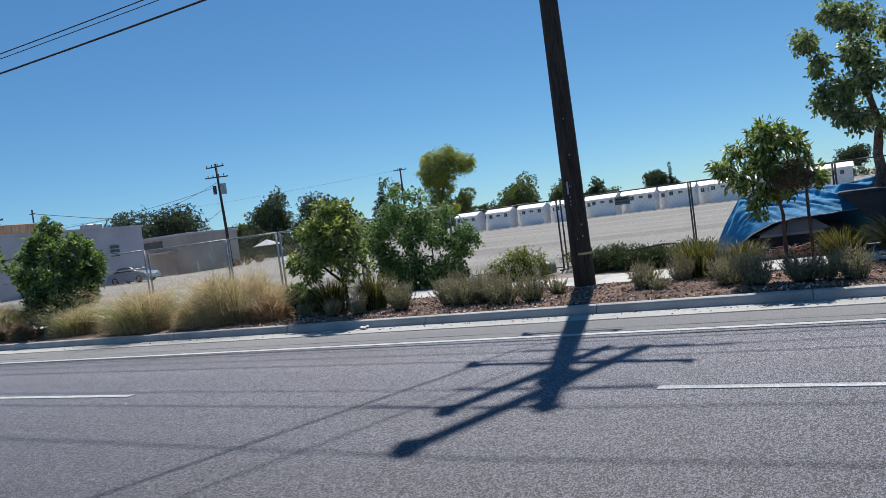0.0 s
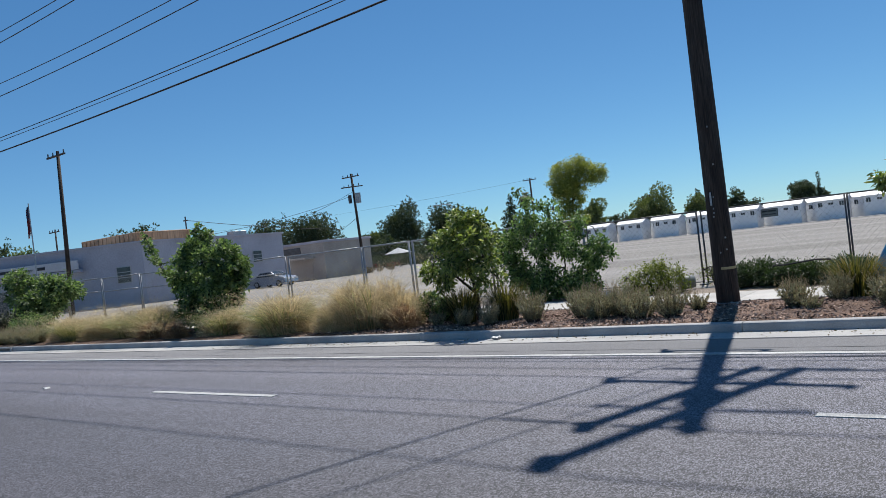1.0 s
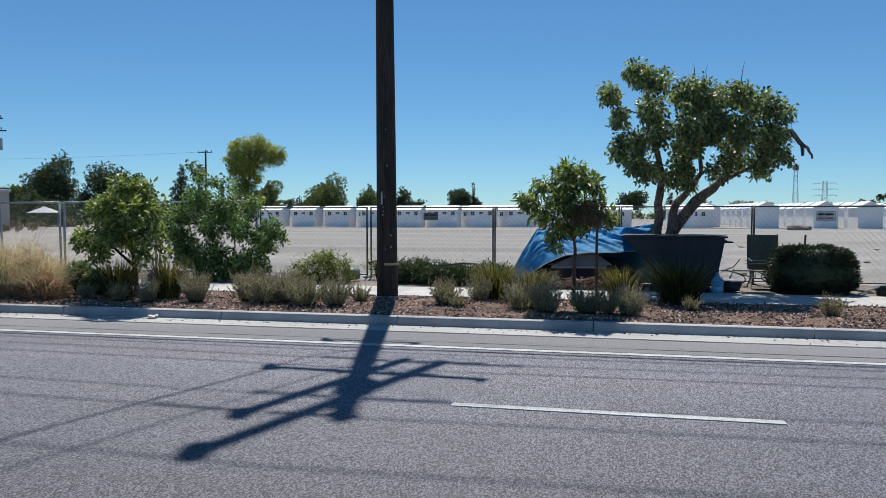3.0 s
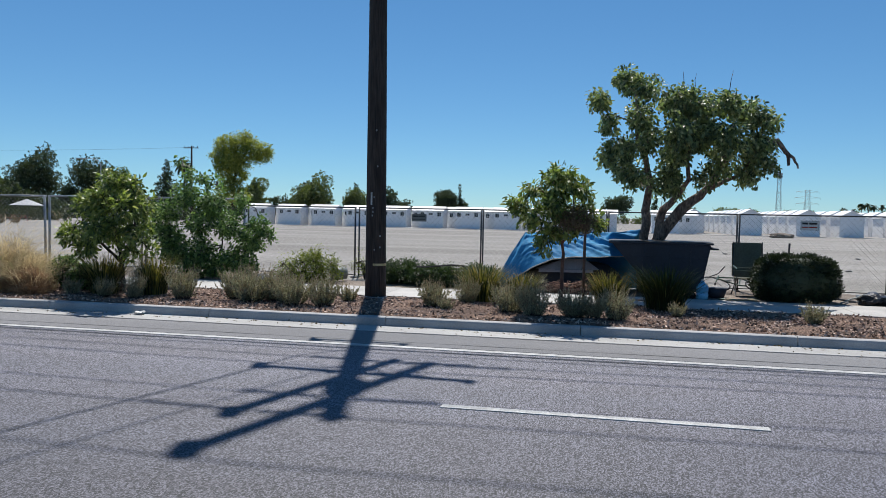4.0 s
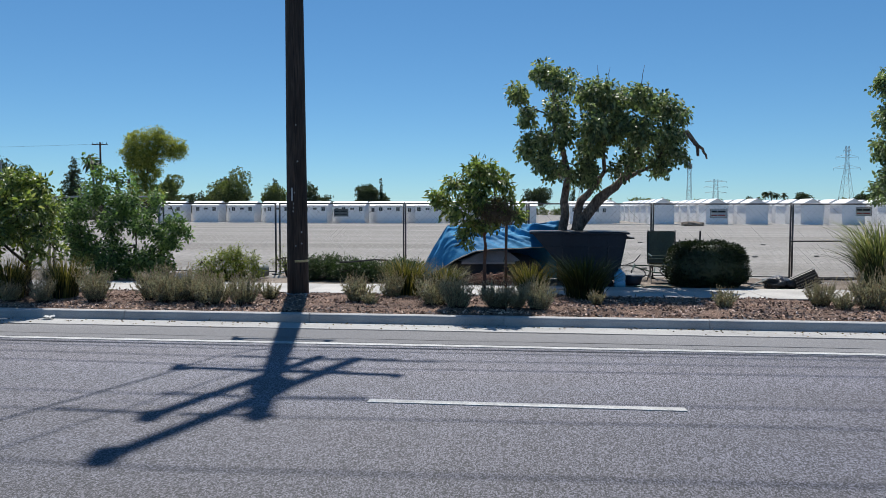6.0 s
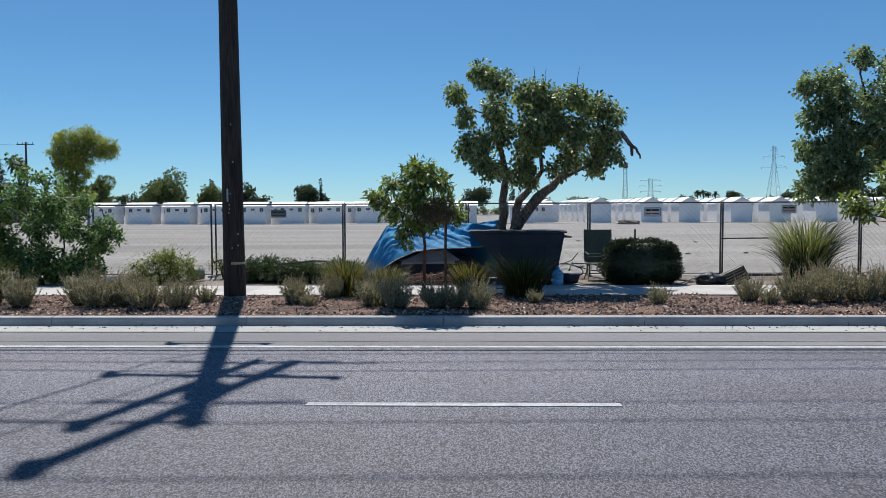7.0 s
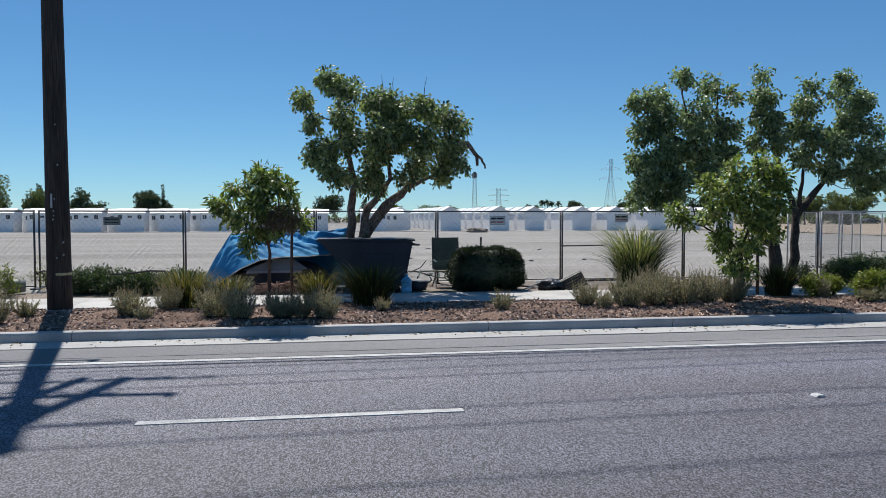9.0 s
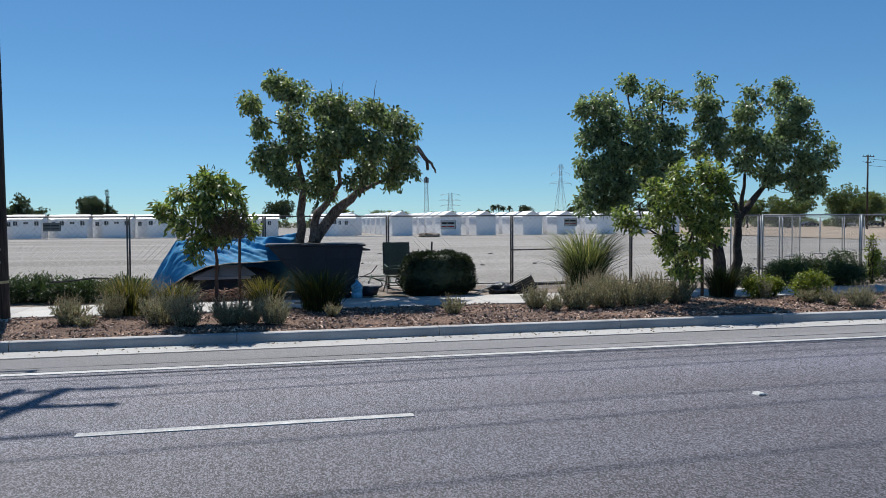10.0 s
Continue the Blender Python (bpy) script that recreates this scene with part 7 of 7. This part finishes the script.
def build_far_trees():
    far_tree(-140.5, 170, 16.5, 19.5, LEAF_FAR_DARK, 201, "tall dark round-topped tree behind the lot", 0.5, 3600, 0.6, 20)
    far_tree(-143, 166, 17.0, 9.5, LEAF_FAR_DARK, 236, "low dark tree behind the lot", 0.45, 2200, 0.6, 16)
    far_tree(-127, 166, 15.0, 8.8, LEAF_FAR_DARK, 237, "low dark tree behind the lot", 0.45, 2000, 0.6, 16)
    far_tree(-61, 128, 7.5, 8.2, LEAF_FAR, 238, "green tree behind the fence", 0.5, 1600, 0.45, 14)
    far_tree(-150, 175, 13.0, 15.0, LEAF_FAR_DARK, 218, "dark broad tree behind the lot", 0.5, 2600, 0.6, 16)
    far_tree(-127, 172, 18.0, 17.2, LEAF_FAR_DARK, 202, "broad dark green tree behind the lot", 0.5, 3400, 0.6, 20)
    far_tree(-116, 168, 11.0, 12.5, LEAF_FAR, 219, "green tree behind the lot", 0.5, 2000, 0.6, 14)
    far_tree(-128, 110, 16.0, 13.4, LEAF_FAR_DARK, 203, "broad dark tree behind the hall", 0.55, 3600, 0.5, 22)
    far_tree(-116, 110, 15.0, 13.8, LEAF_FAR_DARK, 204, "broad dark tree behind the hall", 0.55, 3600, 0.5, 22)
    far_tree(-104, 112, 8.0, 7.2, LEAF_FAR_DARK, 220, "dark low tree behind the annex", 0.5, 1600, 0.5, 12)
    far_tree(-170, 190, 16.0, 12.0, LEAF_FAR, 221, "green tree behind the lot", 0.5, 2400, 0.7, 16)
    far_tree(-131, 80, 14.0, 13.6, LEAF_FAR_DARK, 222, "broad dark tree beyond the hall", 0.55, 3000, 0.6, 20)
    far_tree(-168, 70, 17.0, 16.3, LEAF_FAR_DARK, 223, "dark tree showing over the hall roof", 0.6, 2200, 0.6, 14)
    far_tree(-150, 70, 14.0, 13.2, LEAF_FAR, 224, "pale green tree beyond the hall", 0.55, 2200, 0.6, 16)
    far_tree(-99, 161, 9.5, 13.8, LEAF_FAR_DARK, 205, "dark pointed conifer behind the lot", cone=True, count=2400, n=22, leaf=0.5)
    far_tree(-90, 163, 3.0, 9.8, LEAF_FAR_DARK, 206, "slim dark cypress behind the lot", cone=True, count=900, n=12, leaf=0.4)
    grown("far_tree", (-55.5, 110, 0.05), "lobed yellow-green tree behind the fence", "tree",
          [(-2.0, 0, 11.6, 2.0), (0.2, 0, 12.3, 1.8), (2.0, 0, 11.8, 1.5), (3.6, 0, 11.0, 1.5), (4.4, 0, 10.2, 1.0), (-1.6, 0, 9.6, 2.0), (0.9, 0, 10.6, 1.5), (-2.6, 0, 8.2, 1.4), (-3.6, 0, 10.4, 1.2),
           (-0.6, 0.5, 7.4, 1.4), (-1.4, 1.2, 9.6, 1.5), (-0.4, -1.2, 9.2, 1.4), (2.9, 0, 9.9, 1.0), (1.1, 0, 8.9, 0.9), (-3.3, 0, 9.0, 0.9), (0.9, 0, 7.2, 0.8), (-2.9, 0, 12.4, 0.9), (1.2, 0, 13.2, 0.8), (4.9, 0, 11.3, 0.7), (-1.9, -0.4, 6.2, 1.3), (-0.2, -0.4, 5.6, 1.2), (-1.2, -0.5, 4.0, 1.5), (-2.8, 0, 4.6, 1.1), (0.8, -0.4, 4.2, 1.2)], 23000, (0.27, 0.17),
          [([(-1.0, 0, -0.2), (-1.0, 0, 4), (-0.6, 0, 8), (-0.4, 0, 11)], 0.3, 0.06), ([(-0.9, 0, 6.5), (0.6, 0, 9.2), (3.0, 0, 10.6)], 0.14, 0.04)], LEAF_FAR_YELLOW, DARK_BARK, 207, 0.2, 8, 0.25, "far trees")
    far_tree(-49.5, 125, 9.0, 9.4, LEAF_FAR, 208, "green tree beside the yellow-green one", 0.55, 2600, 0.45, 16)
    far_tree(-42, 128, 8.0, 6.0, LEAF_FAR, 225, "low green tree behind the cabins", 0.5, 1500, 0.45, 12)
    far_tree(-87, 220, 15.0, 13.2, LEAF_FAR_DARK, 209, "dark spreading tree behind the cabins", 0.5, 2800, 0.7, 14)
    far_tree(-73, 220, 9.5, 10.8, LEAF_FAR_DARK, 210, "dark conifer behind the cabins", cone=True, count=1600, n=14, leaf=0.6)
    far_tree(-62, 220, 13.0, 8.9, LEAF_FAR_DARK, 211, "dark round tree behind the cabins", 0.5, 1700, 0.7, 14)
    far_tree(-46, 230, 15.0, 10.4, LEAF_FAR_DARK, 212, "dark green tree behind the cabins", 0.5, 2200, 0.7, 16)
    far_tree(-43.5, 231, 2.8, 11.4, LEAF_FAR_DARK, 213, "slim dark cypress behind the cabins", cone=True, count=700, n=12, leaf=0.5)
    far_tree(3, 225, 11.5, 10.0, LEAF_FAR_DARK, 214, "green tree behind the cabins", 0.5, 2200, 0.6, 14)
    far_tree(14, 230, 6.0, 8.4, LEAF_FAR_DARK, 226, "dark conifer behind the cabins", cone=True, count=900, n=12, leaf=0.5)
    far_tree(22, 228, 8.0, 7.4, LEAF_FAR, 227, "small green tree behind the cabins", 0.5, 1000, 0.5, 12)
    far_tree(34, 232, 9.0, 7.0, LEAF_FAR, 228, "small green tree behind the cabins", 0.5, 1000, 0.5, 12)
    far_tree(139, 400, 14.0, 11.5, LEAF_FAR_DARK, 229, "distant dark round tree", 0.5, 1500, 1.0, 12)
    far_tree(172, 410, 20.0, 13.0, LEAF_FAR_DARK, 230, "distant dark trees by the tower", 0.5, 1800, 1.0, 14)
    far_tree(115, 152, 14.0, 8.2, LEAF_FAR, 215, "broad green tree beyond the field", 0.5, 2600, 0.55, 18)
    far_tree(128, 150, 16.0, 10.0, LEAF_FAR, 216, "broad green tree beyond the field", 0.5, 3200, 0.55, 20)
    far_tree(140, 158, 12.0, 8.6, LEAF_FAR, 217, "green tree beyond the field", 0.5, 2000, 0.55, 16)
    far_tree(107, 156, 13.0, 7.0, LEAF_FAR, 233, "broad green tree beyond the field", 0.5, 1600, 0.55, 16)
    far_tree(152, 165, 18.0, 9.6, LEAF_FAR, 234, "broad green tree beyond the field", 0.5, 2200, 0.55, 18)
    far_tree(134, 152, 14.0, 8.8, LEAF_FAR, 235, "green tree beyond the field", 0.5, 1800, 0.55, 16)
    far_tree(100, 190, 12.0, 8.4, LEAF_FAR_DARK, 231, "dark tree beyond the field", 0.5, 1800, 0.6, 14)
    far_tree(86, 190, 13.0, 7.8, LEAF_FAR_DARK, 232, "dark tree beyond the field", 0.5, 1800, 0.6, 14)
    # low scrub lines at the far edges
    rng = np.random.default_rng(300)
    for x0, x1, y, h, mat, lab in ((-92, -67, 94, 2.6, LEAF_FAR_DARK, "dark scrub at the edge of the lot"), (-66, -58, 66, 1.0, LEAF_DEAD, "dry brush beside the annex"), (-84, -62, 118, 3.0, LEAF_FAR_DARK, "dark scrub along the back of the lot"), (-125, -84, 120, 6.4, LEAF_FAR_DARK, "dense dark hedgerow along the back of the lot"), (-90, 60, 260, 3.9, LEAF_FAR, "distant green tree line behind the cabins"),
                                   (60, 330, 420, 9.0, LEAF_FAR, "distant green tree line beyond the field"), (-330, -100, 240, 9.0, LEAF_FAR_DARK, "distant dark tree line behind the hall"), (70, 160, 180, 3.2, LEAF_FAR, "green scrub at the edge of the field")):
        n = int((x1 - x0) / (h * 0.9))
        cl = [(x0 + (x1 - x0) * (k + rng.uniform(0, 1)) / (2 * n), y + rng.uniform(-3, 3), h * rng.uniform(0.15, 0.5), h * rng.uniform(0.28, 0.5)) for k in range(n * 2)]
        g = Geo()
        g.quads(sprays(cl, n * 1100, h * 0.10, h * 0.07, rng, 0.2, 8, h * 0.04))
        tagged(g.make("tree_line", mat), lab, "trees", kind="stuff")


def palm(x, y, h, seed):
    rng = np.random.default_rng(seed)
    root = thing("palm_tree", (x, y, 0.05), "distant slim palm with a round head", "palm tree", "distant palms")
    Geo().tube([(0, 0, 0), (rng.uniform(-0.3, 0.3), 0, h * 0.5), (0, 0, h - 1.4)], [0.3, 0.22, 0.2], 8).make("trunk", GREY_WOOD, root)
    g = Geo()
    for k in range(26):
        a, e = rng.uniform(0, 6.28), rng.uniform(-0.5, 1.2)
        d = np.array([math.cos(a) * math.cos(e), math.sin(a) * math.cos(e), math.sin(e)])
        p = [np.array([0, 0, h - 1.4]) + d * 2.6 * t - np.array([0, 0, 1.6 * t * t]) for t in np.linspace(0, 1, 5)]
        s = unit(np.cross(d, [0, 0, 1.0]))
        w = [0.15, 0.5, 0.55, 0.4, 0.05]
        g.add([q - s * v for q, v in zip(p, w)] + [q + s * v for q, v in zip(p, w)], [(i, i + 1, i + 6, i + 5) for i in range(4)])
    g.make("crown", LEAF_FAR_DARK, root)


build_far_trees()
for i, (az, h) in enumerate(((0.279, 9.5), (0.289, 8.8), (0.2985, 11.6), (0.306, 12.0), (0.312, 10.9), (0.321, 11.0), (0.60, 9))):
    palm(az * 400, 400, h, 310 + i)
palm(-93, 158, 13.6, 320)

build_kerb_and_walk()
